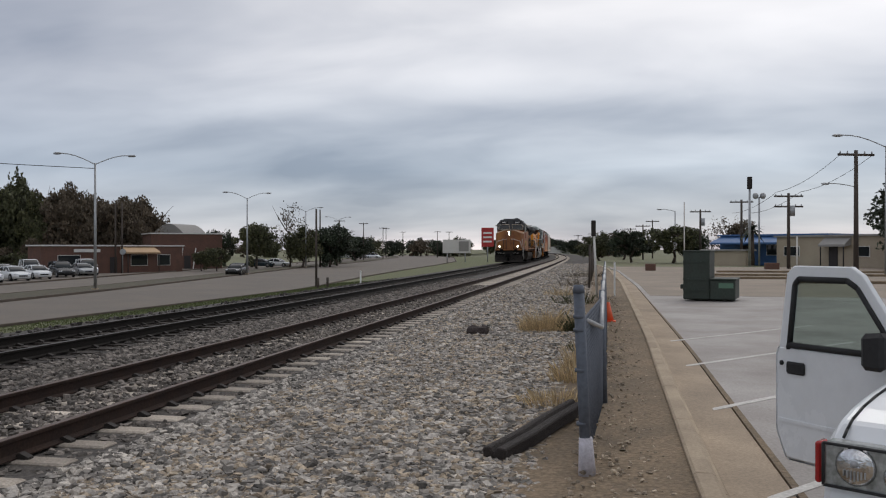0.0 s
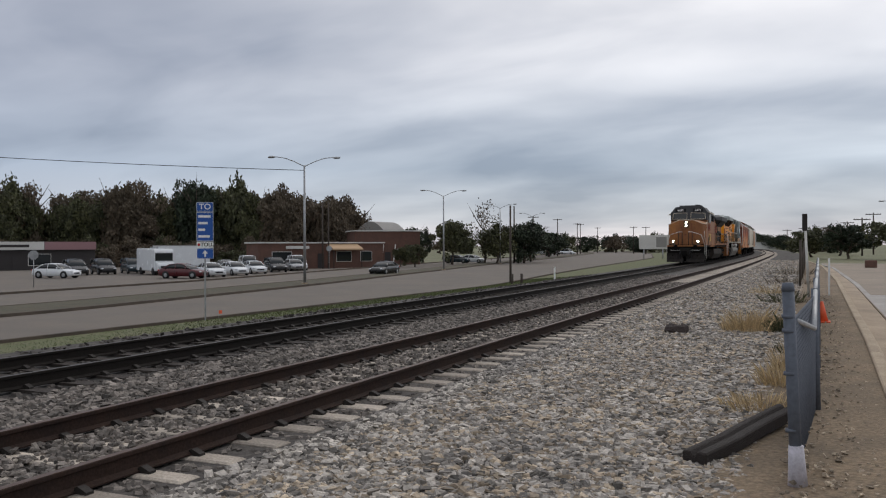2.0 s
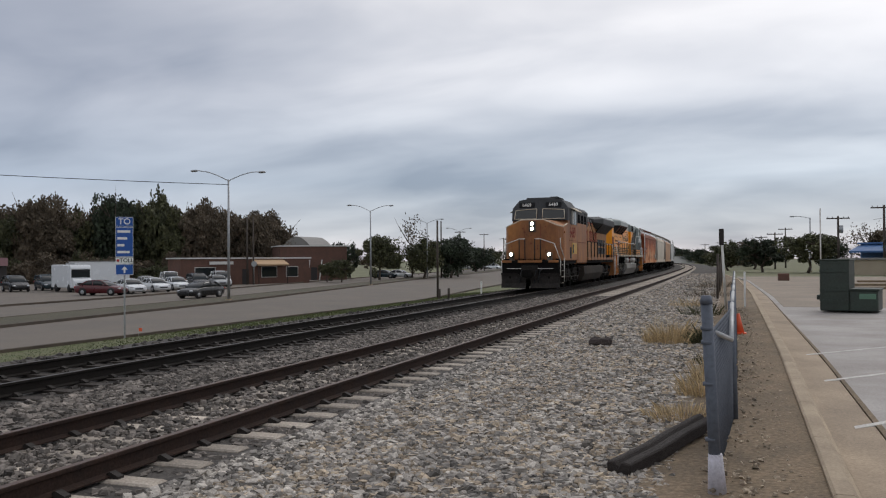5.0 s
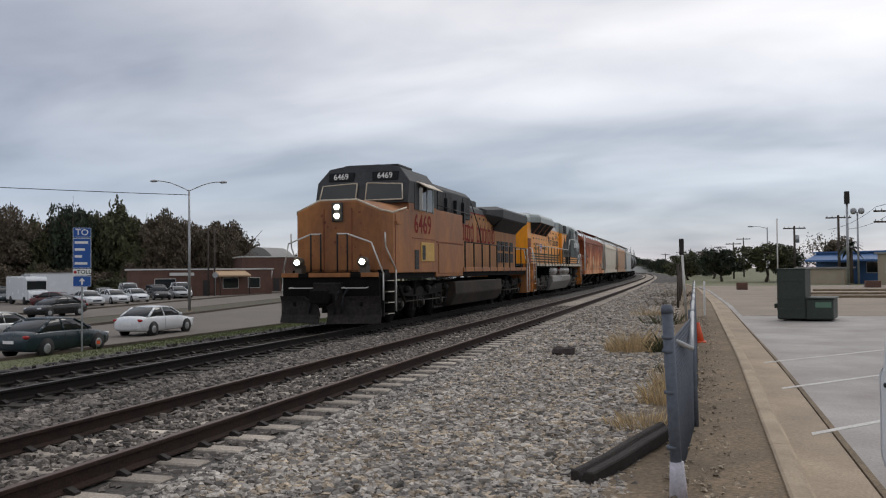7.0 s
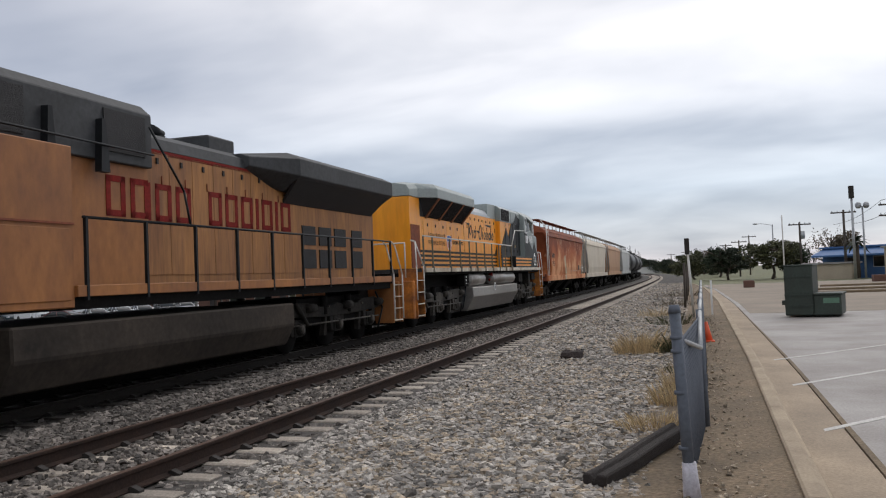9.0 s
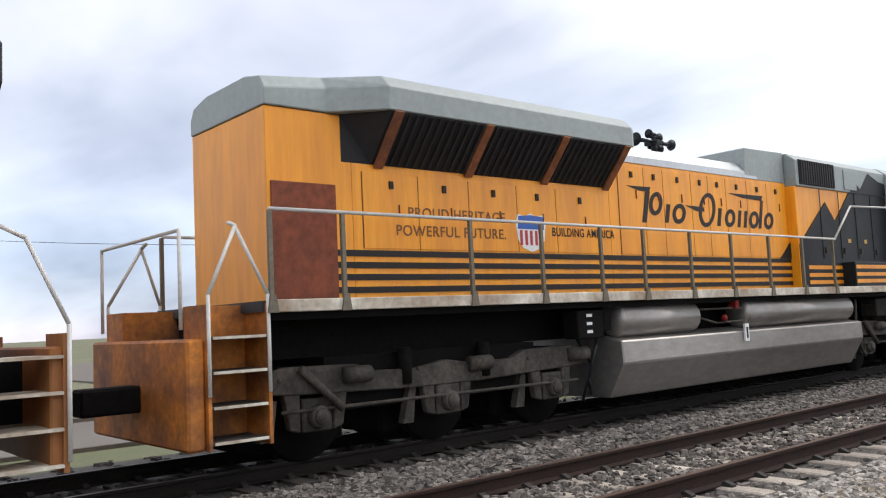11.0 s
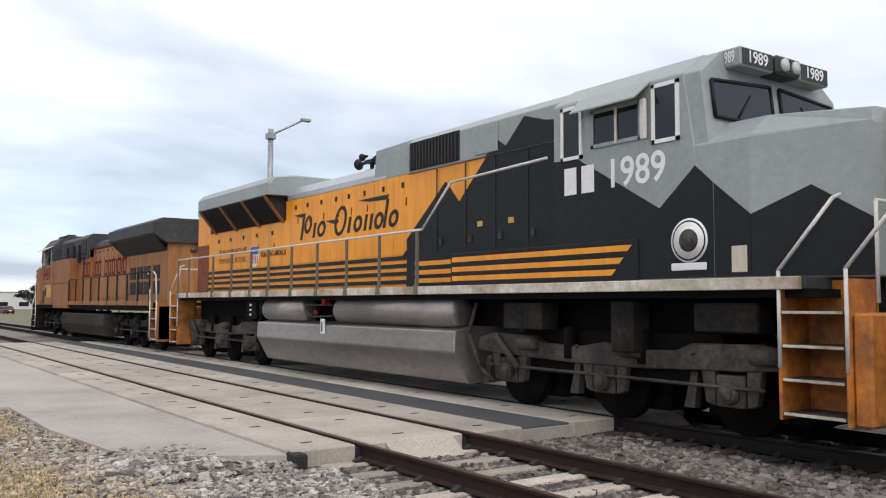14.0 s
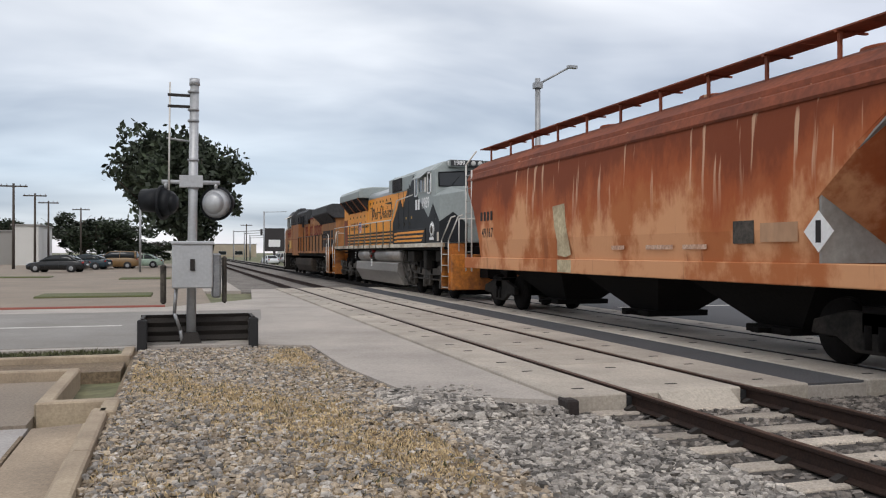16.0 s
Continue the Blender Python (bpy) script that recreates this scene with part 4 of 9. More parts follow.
    q = [(1.467, 19.852, 1.9), (1.467, 19.852, 2.6), (1.16, 20.4, 2.9), (0.853, 20.952, 2.5), (0.853, 20.952, 1.9)]
    part("mountain_stripe", B().loft([[(x, y - o, z) for x, y, z in q], [(x + 0.006, y + 0.006 - o, z) for x, y, z in q]]), "black", L, "black mountain foot")
    hl = part("headlight_housing", B().box(-0.26, 0.26, 19.1 - o, 19.44 - o, 4.5, 4.74), "grey_dark", L, "dark twin headlamp housing", 0.03)
    for x in (-0.12, 0.12):
        part("headlight", B().cyl((x, 19.44 - o, 4.62), (x, 19.47 - o, 4.62), 0.085, None, 14), "clear_lamp", hl, "unlit headlamp")
    # round nose emblem and side crest as plain shapes
    part("emblem", B().cyl((0.0, 21.02 - o, 2.75), (0.0, 21.05 - o, 2.75), 0.31, None, 28), "red", L, "round red emblem")
    part("emblem_bar", B().box(-0.52, 0.52, 21.04 - o, 21.075 - o, 2.66, 2.84), "black", L, "black emblem bar", 0.02)
    crest = part("crest", B().cyl((1.475, 19.0 - o, 2.35), (1.484, 19.0 - o, 2.35), 0.27, None, 28), "letter_white", L, "round white crest")
    part("crest_ring", B().cyl((1.484, 19.0 - o, 2.35), (1.488, 19.0 - o, 2.35), 0.245, None, 28), "black", crest)
    part("crest_core", B().cyl((1.488, 19.0 - o, 2.35), (1.492, 19.0 - o, 2.35), 0.225, None, 24), "letter_white", crest)
    part("crest_globe", B().cyl((1.492, 19.0 - o, 2.35), (1.495, 19.0 - o, 2.35), 0.14, None, 20), "truck", crest)
    part("crest_scroll", B().box(1.484, 1.498, 18.74 - o, 19.26 - o, 1.99, 2.08), "letter_white", crest, "white scroll under the crest", 0.01)
    lettering("number", "1989", 0.54, "letter_white", L, side(1.474, 18.15 - o, 3.3), "white cab number", sx=0.95)
    for y in (16.96, 17.3):
        patch("mark", L, 1.474, [(y - 0.12 - o, 3.11), (y - 0.12 - o, 3.49), (y + 0.12 - o, 3.49), (y + 0.12 - o, 3.11)], "letter_white", "white mark")
    part("data_plate", B().box(1.474, 1.482, 20.0 - 0.95 - o + 0.55, 20.0 - 0.95 - o + 0.75, 1.95, 2.25), "hopper_pale", L)
    # railroad emblem shield and slogan on the hood
    sh = [(4.3, 2.95), (4.36, 3.08), (4.5, 3.05), (4.62, 3.1), (4.74, 3.05), (4.88, 3.08), (4.94, 2.95), (4.9, 2.7), (4.8, 2.58), (4.62, 2.52), (4.44, 2.58), (4.34, 2.7)]
    sd = patch("shield", L, 1.013, [(y - o, z) for y, z in sh], "letter_white", "red, white and blue shield")
    patch("shield_band", sd, 1.018, [(4.34 - o, 2.86), (4.36 - o, 3.05), (4.62 - o, 3.07), (4.88 - o, 3.05), (4.9 - o, 2.86)], "blue")
    for i in range(5):
        patch("shield_stripe", sd, 1.018, [(4.38 + i * 0.105 - o, 2.62), (4.38 + i * 0.105 - o, 2.84), (4.43 + i * 0.105 - o, 2.84), (4.43 + i * 0.105 - o, 2.62)], "red")
    lettering("slogan", "BUILDING AMERICA", 0.185, "letter_dark", L, side(1.016, 5.82 - o, 2.83), spread=1.1, sx=0.83)
    lettering("slogan", "PROUD HERITAGE", 0.2, "letter_brown", L, side(1.016, 3.2 - o, 3.0), spread=1.1)
    lettering("slogan", "POWERFUL FUTURE.", 0.2, "letter_brown", L, side(1.016, 3.1 - o, 2.76), spread=1.1)
    # the large wordmark as plain slanted shapes of the same sizes
    lean = lambda y, z: (y + (z - 3.1) * 0.26 + 0.13 - o, z)

    def bar(y0, y1, z0, z1):
        patch("wordmark", L, 1.013, [lean(y0, z0), lean(y0, z1), lean(y1, z1), lean(y1, z0)], "letter_dark", t=0.006)

    def ring(y0, y1, z0, z1, w=0.095):
        cy, cz, ry, rz = (y0 + y1) / 2, (z0 + z1) / 2, (y1 - y0) / 2, (z1 - z0) / 2
        rows = []
        for i in range(19):
            c, q = math.cos(i * math.tau / 18), math.sin(i * math.tau / 18)
            out, inn = lean(cy + ry * c, cz + rz * q), lean(cy + (ry - w) * c, cz + (rz - w * 0.85) * q)
            rows.append([(1.013, *out), (1.019, *out), (1.019, *inn), (1.013, *inn)])
        part("wordmark", B().loft(rows, False), "letter_dark", L)

    bar(7.22, 7.34, 3.07, 3.62)
    ring(7.36, 7.74, 3.2, 3.62)
    bar(7.86, 7.97, 3.09, 3.42)
    ring(8.06, 8.46, 3.08, 3.45)
    ring(8.86, 9.4, 3.05, 3.7)
    bar(9.5, 9.61, 3.09, 3.43)
    ring(9.74, 10.1, 3.08, 3.43)
    bar(10.2, 10.3, 3.09, 3.42)
    bar(10.42, 10.52, 3.09, 3.42)
    ring(10.6, 10.96, 3.08, 3.43)
    bar(10.97, 11.07, 3.09, 3.66)
    ring(11.16, 11.52, 3.08, 3.43)
    for q in ([(6.85, 3.68), (7.5, 3.69), (7.45, 3.6), (7.2, 3.61)], [(8.5, 3.43), (9.1, 3.42), (9.1, 3.34), (8.85, 3.34)], [(9.95, 3.74), (11.2, 3.75), (11.15, 3.65), (10.45, 3.67)]):
        patch("wordmark", L, 1.013, [(y + 0.13 - o, z) for y, z in q], "letter_dark", t=0.007)
    # handrails along the walkway
    zt = 2.885
    for s in (-1, 1):
        rail_of(L, [(s * 1.5, 0.0 - o, zt), (s * 1.5, 13.25 - o, zt), (s * 1.5, 14.1 - o, 3.62), (s * 1.5, 16.5 - o, 3.7)], 0.022)
        for y in (0.0, 0.95, 2.95, 4.3, 5.6, 6.66, 7.95, 9.22, 10.52, 11.8, 13.1):
            p = part("rail_post", B().box(s * 1.485, s * 1.53, y - 0.025 - o, y + 0.025 - o, 1.75, zt - 0.02), "post_olive", L)
            part("post_foot", B().prism([(y - 0.065 - o, 1.74), (y - 0.035 - o, 1.93), (y + 0.035 - o, 1.93), (y + 0.065 - o, 1.74)], s * 1.53, s * 1.56, "x"), "post_olive", p)
        # end steps, each tread a piece
        for y0, y1, c in ((-0.75, -0.02, -1), (20.18, 20.98, 1)):
            side_p = part("step_well", B().box(s * 0.92, s * 0.97, y0 - o, y1 - o, 0.35, 1.85), "pilot_rust", L, "rust-stained orange step well")
            part("side_plate", B().box(s * 0.95, s * 1.5, y0 - o, y0 + 0.04 - o, 0.35, 1.85), "pilot_rust", side_p)
            part("side_plate", B().box(s * 0.95, s * 1.5, y1 - 0.04 - o, y1 - o, 0.35, 1.85), "pilot_rust", side_p)
            for i in range(4):
                z = 0.4 + i * 0.36
                part("tread", B().box(s * 0.97, s * 1.5, y0 + 0.04 - o, y1 - 0.04 - o, z, z + 0.035), "truck", side_p)
                part("tread_edge", B().box(s * 1.5, s * 1.515, y0 + 0.06 - o, y1 - 0.06 - o, z + 0.005, z + 0.035), "sill_white", side_p)
            ya, yb = (y0 + 0.02, y1 - 0.02)
            for yy, dy in ((ya, 0.55 if c > 0 else 0.4), (yb, 0.55 if c > 0 else -0.3)):
                rail_of(L, [(s * 1.5, yy - o, 0.9), (s * 1.5, yy - o, 1.95), (s * 1.35, yy + dy - o, 2.7), (s * 1.2, yy + dy - o, 2.75)])
    for y, zz in ((20.98, 1), (-0.75, -1)):
        part("pilot", B().box(-1.45, 1.45, min(y, y + zz * 0.2) - o, max(y, y + zz * 0.2) - o, 0.35, 1.5), "pilot_rust", L, "rust-stained orange pilot plate", 0.03)
        rail_of(L, [(-1.2, y + zz * 0.15 - o, 1.6), (-1.2, y + zz * 0.15 - o, 2.65), (1.2, y + zz * 0.15 - o, 2.65), (1.2, y + zz * 0.15 - o, 1.6)])
        part("coupler", B().box(-0.18, 0.18, min(y, y + zz * 0.85) - o, max(y, y + zz * 0.85) - o, 0.7, 1.0), "under", L, "", 0.03)
    # tanks below
    part("fuel_tank", B().prism([(-1.48, 1.13), (-1.5, 0.78), (-1.2, 0.25), (1.2, 0.25), (1.5, 0.78), (1.48, 1.13), (1.1, 1.2), (-1.1, 1.2)], 6.0 - o, 14.2 - o), "tank_silver", L, "dull silver angular fuel tank", 0.02)
    for s in (-1, 1):
        for y0, y1 in ((6.1, 8.3), (9.75, 14.05)):
            part("air_tank", B().cyl((s * 1.18, y0 + 0.1 - o, 1.44), (s * 1.18, y1 - 0.1 - o, 1.44), 0.27, None, 24).ball((s * 1.18, y0 + 0.1 - o, 1.44), 0.27, 0.1, 0.27, 20, 8).ball((s * 1.18, y1 - 0.1 - o, 1.44), 0.27, 0.1, 0.27, 20, 8), "tank_silver", L, "silver air reservoir")
    gauge = part("fuel_gauge", B().box(1.49, 1.53, 9.45 - o, 9.58 - o, 0.95, 1.26), "letter_white", L)
    part("gauge_slot", B().box(1.53, 1.535, 9.49 - o, 9.54 - o, 1.0, 1.2), "black", gauge)
    part("junction_box", B().box(1.1, 1.4, 5.1 - o, 5.7 - o, 1.2, 1.62).box(1.05, 1.35, 5.75 - o, 5.95 - o, 1.3, 1.7), "under", L, "", 0.02)
    for z in (1.28, 1.4, 1.52):
        part("box_label", B().box(1.4, 1.405, 5.3 - o, 5.42 - o, z, z + 0.045), "letter_white", L)
    part("hand_valve", B().cyl((1.38, 9.0 - o, 1.38), (1.44, 9.0 - o, 1.38), 0.06, None, 8), "letter_red", L, "red valve cap")
    part("pull_box", B().box(1.3, 1.45, 9.33 - o, 9.45 - o, 1.54, 1.68), "letter_red", L, "", 0.01)
    part("pipe", B().tube([(1.35, 8.35 - o, 1.55), (1.38, 9.7 - o, 1.55)], 0.02).tube([(1.35, 8.35 - o, 1.4), (1.38, 8.8 - o, 1.3), (1.38, 9.7 - o, 1.32)], 0.018), "truck", L)
    part("sand_pipe", B().tube([(1.25, 14.5 - o, 1.6), (1.3, 14.35 - o, 1.1), (1.25, 14.6 - o, 0.55), (1.2, 14.9 - o, 0.35)], 0.03, 8), "truck", L)
    part("cable_hose", B().tube([(1.2, 5.9 - o, 1.5), (1.3, 5.6 - o, 1.1), (1.25, 5.45 - o, 0.6), (1.15, 5.6 - o, 0.35)], 0.025, 8), "black", L)
    for x0, x1, y0, y1, z0, z1 in ((1.0, 1.35, 15.3, 16.2, 1.2, 1.6), (1.05, 1.38, 17.6, 18.0, 0.95, 1.62), (1.0, 1.3, 18.9, 19.8, 1.25, 1.6)):
        part("equipment_box", B().box(x0, x1, y0 - o, y1 - o, z0, z1), "truck_dark", L, "", 0.02)
    loco_truck(L, (0.75, 2.75, 4.75), "truck", o)
    loco_truck(L, (15.2, 17.25, 19.3), "truck", o)
    return L


def build_lead_loco():
    o = 11.0   # w runs from the nose (0.3) back to the tail (21.1)
    L = thing("locomotive", "weathered tan-orange diesel locomotive with lit headlamps", "locomotive", None, "locomotives")
    part("underframe", B().box(-1.42, 1.42, 0.3 - o, 21.3 - o, 1.32, 1.6).box(-0.5, 0.5, 21.0 - o, 22.2 - o, 0.75, 1.4), "under", L)
    for s in (-1, 1):
        part("side_sill", B().box(s * 1.45, s * 1.52, 8.6 - o, 21.1 - o, 1.5, 1.66), "armour", L, "dirty orange walkway edge", 0.008)
    # nose: broad, chamfered corners, sloping top
    def nose_ring(w, hw, z0, zt, ch):
        return [(-hw, w - o, z0), (-hw, w - o, zt - ch), (-hw * 0.45, w - o, zt), (hw * 0.45, w - o, zt), (hw, w - o, zt - ch), (hw, w - o, z0)]
    part("nose", B().loft([nose_ring(0.3, 1.22, 1.52, 3.56, 0.3), nose_ring(0.38, 1.3, 1.5, 3.6, 0.3), nose_ring(0.8, 1.5, 1.5, 3.6, 0.36), nose_ring(2.6, 1.5, 1.5, 3.66, 0.2)]), "armour", L, "weathered orange nose", 0.02)
    part("nose_trim", B().tube([(-1.5, 0.8 - o, 3.24), (-1.28, 0.36 - o, 3.29), (-0.58, 0.36 - o, 3.6), (0.58, 0.36 - o, 3.6), (1.28, 0.36 - o, 3.29), (1.5, 0.8 - o, 3.24), (1.51, 1.95 - o, 3.45)], 0.028, 8), "hopper_pale", L, "pale worn nose edge")
    part("nose_door", B().box(-1.0, -0.45, 0.285 - o, 0.31 - o, 1.62, 3.2), "armour", L, "", 0.01)
    part("nose_seam", B().box(0.42, 0.45, 0.285 - o, 0.31 - o, 1.6, 3.35), "rust_dark", L)
    r_n = random.Random(12)
    for i in range(26):
        x, z, d = r_n.uniform(-1.1, 1.1), r_n.uniform(1.9, 3.25), r_n.uniform(0.015, 0.05)
        part("rust_spot", B().add([(x + d * r_n.uniform(0.6, 1.4) * math.cos(k * math.tau / 7), 0.284 - o, z + d * r_n.uniform(0.6, 1.5) * math.sin(k * math.tau / 7)) for k in range(7)], [tuple(range(7))]), "rust_dark", L)
    part("nose_step", B().box(1.5, 1.56, 0.95 - o, 1.35 - o, 2.92, 3.0), "armour", L)
    part("nose_seam", B().box(-0.43, -0.41, 0.285 - o, 0.31 - o, 1.6, 3.35), "rust_dark", L)
    part("seam", B().box(1.5, 1.512, 0.95 - o, 0.99 - o, 1.55, 3.2), "rust_dark", L)
    cab = [(-1.5, 1.5), (-1.5, 4.28), (-1.15, 4.72), (-0.5, 4.82), (0.5, 4.82), (1.15, 4.72), (1.5, 4.28), (1.5, 1.5)]
    lean = lambda x, z: (x, (2.0 if z < 3 else 2.0 + (z - 3.3) * 0.3) - o, z)
    part("cab", B().loft([[lean(x, z) for x, z in cab], [(x, 5.1 - o, z) for x, z in cab]]), "armour", L, "weathered orange cab", 0.02)
    rf = [(-1.51, 3.62), (-1.51, 4.3), (-1.16, 4.74), (-0.5, 4.85), (0.5, 4.85), (1.16, 4.74), (1.51, 4.3), (1.51, 3.62)]
    part("cab_roof", B().loft([[(x, 1.98 + (max(z, 3.3) - 3.3) * 0.3 - o, z) for x, z in rf], [(x, 5.12 - o, z) for x, z in rf]]), "grey_dark", L, "sooty dark grey cab roof", 0.015)
    for s in (-1, 1):
        wq = [(s * 0.16, 2.14, 3.72), (s * 1.36, 2.14, 3.72), (s * 1.3, 2.3, 4.2), (s * 0.16, 2.3, 4.26)]
        w = part("windscreen", B().loft([[(x, y - 0.05 - o, z) for x, y, z in wq], [(x, y - 0.1 - o, z) for x, y, z in wq]]), "dark_glass", L, "dark windscreen")
        part("windscreen_seal", B().tube([(x, y - 0.1 - o, z) for x, y, z in wq + wq[:1]], 0.022, 6), "hopper_pale", w)
        part("number_board", B().box(s * 0.72 - 0.42, s * 0.72 + 0.42, 2.27 - o, 2.5 - o, 4.33, 4.62), "black", L, "black number board", 0.02)
        lettering("number", "6469", 0.25, "letter_white", L, pose(s * 0.72, 2.264 - o, 4.475, 90, 0, 0))
        part("cab_window", B().box(s * 1.505, s * 1.53, 3.3 - o, 4.65 - o, 3.45, 4.18), "dark_glass", L, "dark cab window")
        for y in (3.28, 3.95, 4.63):
            part("window_frame", B().box(s * 1.51, s * 1.545, y - o, y + 0.05 - o, 3.42, 4.2), "grey", L)
        part("wind_deflector", B().box(s * 1.52, s * 1.62, 3.2 - o, 3.24 - o, 3.45, 4.15), "bright_rail", L)
        part("sun_shade", B().loft([[(s * 1.5, 3.0 - o, 4.32), (s * 1.5, 4.8 - o, 4.32), (s * 1.5, 4.8 - o, 4.35), (s * 1.5, 3.0 - o, 4.35)], [(s * 1.85, 3.1 - o, 4.13), (s * 1.85, 4.7 - o, 4.13), (s * 1.85, 4.7 - o, 4.15), (s * 1.85, 3.1 - o, 4.15)]]), "hopper_pale", L, "pale metal awning")
        part("dark_panel", B().box(s * 1.505, s * 1.52, 2.75 - o, 3.2 - o, 3.45, 4.28), "grey_dark", L)
    part("roof_kit", B().box(-0.9, 0.9, 3.0 - o, 4.4 - o, 4.84, 4.92).box(0.3, 0.7, 3.6 - o, 4.2 - o, 4.92, 5.0), "grey_dark", L, "", 0.02)
    # stacked headlamps in the nose, ditch lamps on the deck
    hb = part("headlight_housing", B().box(-0.17, 0.17, 0.24 - o, 0.32 - o, 2.98, 3.52), "grey_dark", L, "dark headlamp housing", 0.02)
    for z in (3.14, 3.39):
        part("headlight", B().cyl((0, 0.25 - o, z), (0, 0.21 - o, z), 0.08, None, 16), "lamp_on", hb, "lit headlamp")
    for s in (-1, 1):
        dh = part("ditch_light_housing", B().cyl((s * 0.98, -0.1 - o, 1.82), (s * 0.98, -0.32 - o, 1.82), 0.14, 0.15, 16).box(s * 0.98 - 0.1, s * 0.98 + 0.1, -0.24 - o, 0.05 - o, 1.5, 1.74), "lamp_rim", L)
        part("ditch_light", B().cyl((s * 0.98, -0.322 - o, 1.82), (s * 0.98, -0.335 - o, 1.82), 0.082, None, 16), "lamp_on_low", dh, "lit ditch lamp")
    part("front_deck", B().box(-1.45, 1.45, -0.3 - o, 0.6 - o, 1.38, 1.5), "under", L, "", 0.01)
    for x0, x1 in ((-0.62, 0.62), (-1.46, -0.95), (0.95, 1.46)):
        part("deck_edge", B().box(x0, x1, -0.34 - o, -0.29 - o, 1.4, 1.52), "armour", L, "orange deck edge", 0.008)
    part("end_plate", B().box(-1.46, 1.46, -0.26 - o, -0.16 - o, 0.7, 1.4), "under", L, "grimy black end plate", 0.02)
    for s in (-1, 1):
        rows = []
        for i in range(9):
            x = 0.12 + (1.5 - 0.12) * i / 8
            top, y = 0.62 + 0.26 * min(1, i / 3), -0.86 + 0.34 * x
            rows.append([(s * x, y - o, 0.13), (s * x, y + 0.1 - o, 0.36), (s * x, y + 0.1 - o, top - 0.16), (s * x, y - o, top), (s * x, y + 0.05 - o, top), (s * x, y + 0.17 - o, 0.36), (s * x, y + 0.06 - o, 0.13)])
        part("plough_blade", B().loft(rows), "plough", L, "scuffed black snow plough blade")
        part("plough_brace", B().box(s * 1.0 - 0.04, s * 1.0 + 0.04, -0.46 - o, -0.2 - o, 0.6, 0.72), "under", L)
        part("grab_iron", B().tube([(s * 0.45, -0.3 - o, 1.12), (s * 0.45, -0.5 - o, 1.1), (s * 1.15, -0.48 - o, 1.1), (s * 1.15, -0.28 - o, 1.12)], 0.016, 6), "bright_rail", L)
    part("coupler_pocket", B().box(-0.42, 0.42, -0.5 - o, -0.3 - o, 0.55, 1.25), "truck_dark", L, "", 0.03)
    part("coupler", B().box(-0.17, 0.17, -1.0 - o, -0.3 - o, 0.74, 0.98).box(-0.22, 0.22, -1.15 - o, -0.85 - o, 0.68, 1.06), "under", L, "", 0.03)
    for x in (-0.35, 0.4, 0.6):
        part("air_hose", B().tube([(x, -0.4 - o, 1.1), (x - 0.05, -0.62 - o, 0.9), (x - 0.1, -0.68 - o, 0.4)], 0.03, 8), "black", L)
    for s in (-1, 1):
        sw = part("step_well", B().box(s * 0.95, s * 1.0, 0 - o, 0.9 - o, 0.3, 1.5), "truck_dark", L)
        part("side_plate", B().box(s * 1.0, s * 1.5, 0.0 - o, 0.05 - o, 0.3, 1.5), "truck_dark", sw)
        part("side_plate", B().box(s * 1.0, s * 1.5, 0.85 - o, 0.9 - o, 0.3, 1.5), "truck_dark", sw)
        for i in range(4):
            part("tread", B().box(s * 1.0, s * 1.5, 0.05 - o, 0.85 - o, 0.34 + i * 0.31, 0.37 + i * 0.31), "truck_dark", sw)
            part("tread_edge", B().box(s * 1.5, s * 1.512, 0.3 - o, 0.85 - o, 0.345 + i * 0.31, 0.37 + i * 0.31), "sill_white", sw)
        rail_of(L, [(s * 1.52, -0.1 - o, 0.75), (s * 1.52, -0.1 - o, 1.5), (s * 1.25, -0.3 - o, 2.35), (s * 0.55, -0.32 - o, 2.6), (s * 0.25, -0.32 - o, 2.6)])
        rail_of(L, [(s * 1.52, 0.95 - o, 0.4), (s * 1.52, 0.95 - o, 1.6), (s * 1.45, 0.3 - o, 2.25), (s * 1.45, 0.25 - o, 2.65)])
        part("rail_post", B().cyl((s * 0.55, -0.32 - o, 1.55), (s * 0.55, -0.32 - o, 2.6), 0.025, None, 8), "black", L)
        part("rail_post", B().cyl((s * 0.25, -0.32 - o, 1.55), (s * 0.25, -0.32 - o, 2.6), 0.025, None, 8), "black", L)
    # equipment section behind the cab, as broad as the cab, with dark upper louvres
    part("equipment_cabinet", B().box(-1.47, 1.47, 5.12 - o, 8.6 - o, 1.35, 3.6).box(-1.1, 1.1, 8.6 - o, 10.8 - o, 1.6, 3.9), "armour", L, "weathered orange cabinet", 0.015)
    part("upper_cabinet", B().prism([(-1.2, 3.55), (-1.2, 4.42), (-1.0, 4.6), (1.0, 4.6), (1.2, 4.42), (1.2, 3.55)], 5.12 - o, 10.8 - o), "grey_dark", L, "sooty upper cabinet", 0.015)
    for y0, y1 in ((6.2, 7.0), (7.2, 8.0), (9.6, 10.6)):
        part("louvre_panel", B().box(1.2, 1.225, y0 - o, y1 - o, 3.7, 4.35), "grille", L, "black louvre")
    for y in (7.05, 8.3, 9.4):
        part("strut", B().prism([(y - o, 3.35), (y + 0.04 - o, 4.15), (y + 0.12 - o, 4.15), (y + 0.2 - o, 3.35)], 1.2, 1.32, "x"), "black", L)
    part("cabinet_door", B().box(1.47, 1.49, 5.4 - o, 8.5 - o, 1.45, 2.45), "armour", L, "", 0.01)
    part("seam", B().box(1.47, 1.5, 5.14 - o, 8.58 - o, 2.5, 2.53), "rust_dark", L)
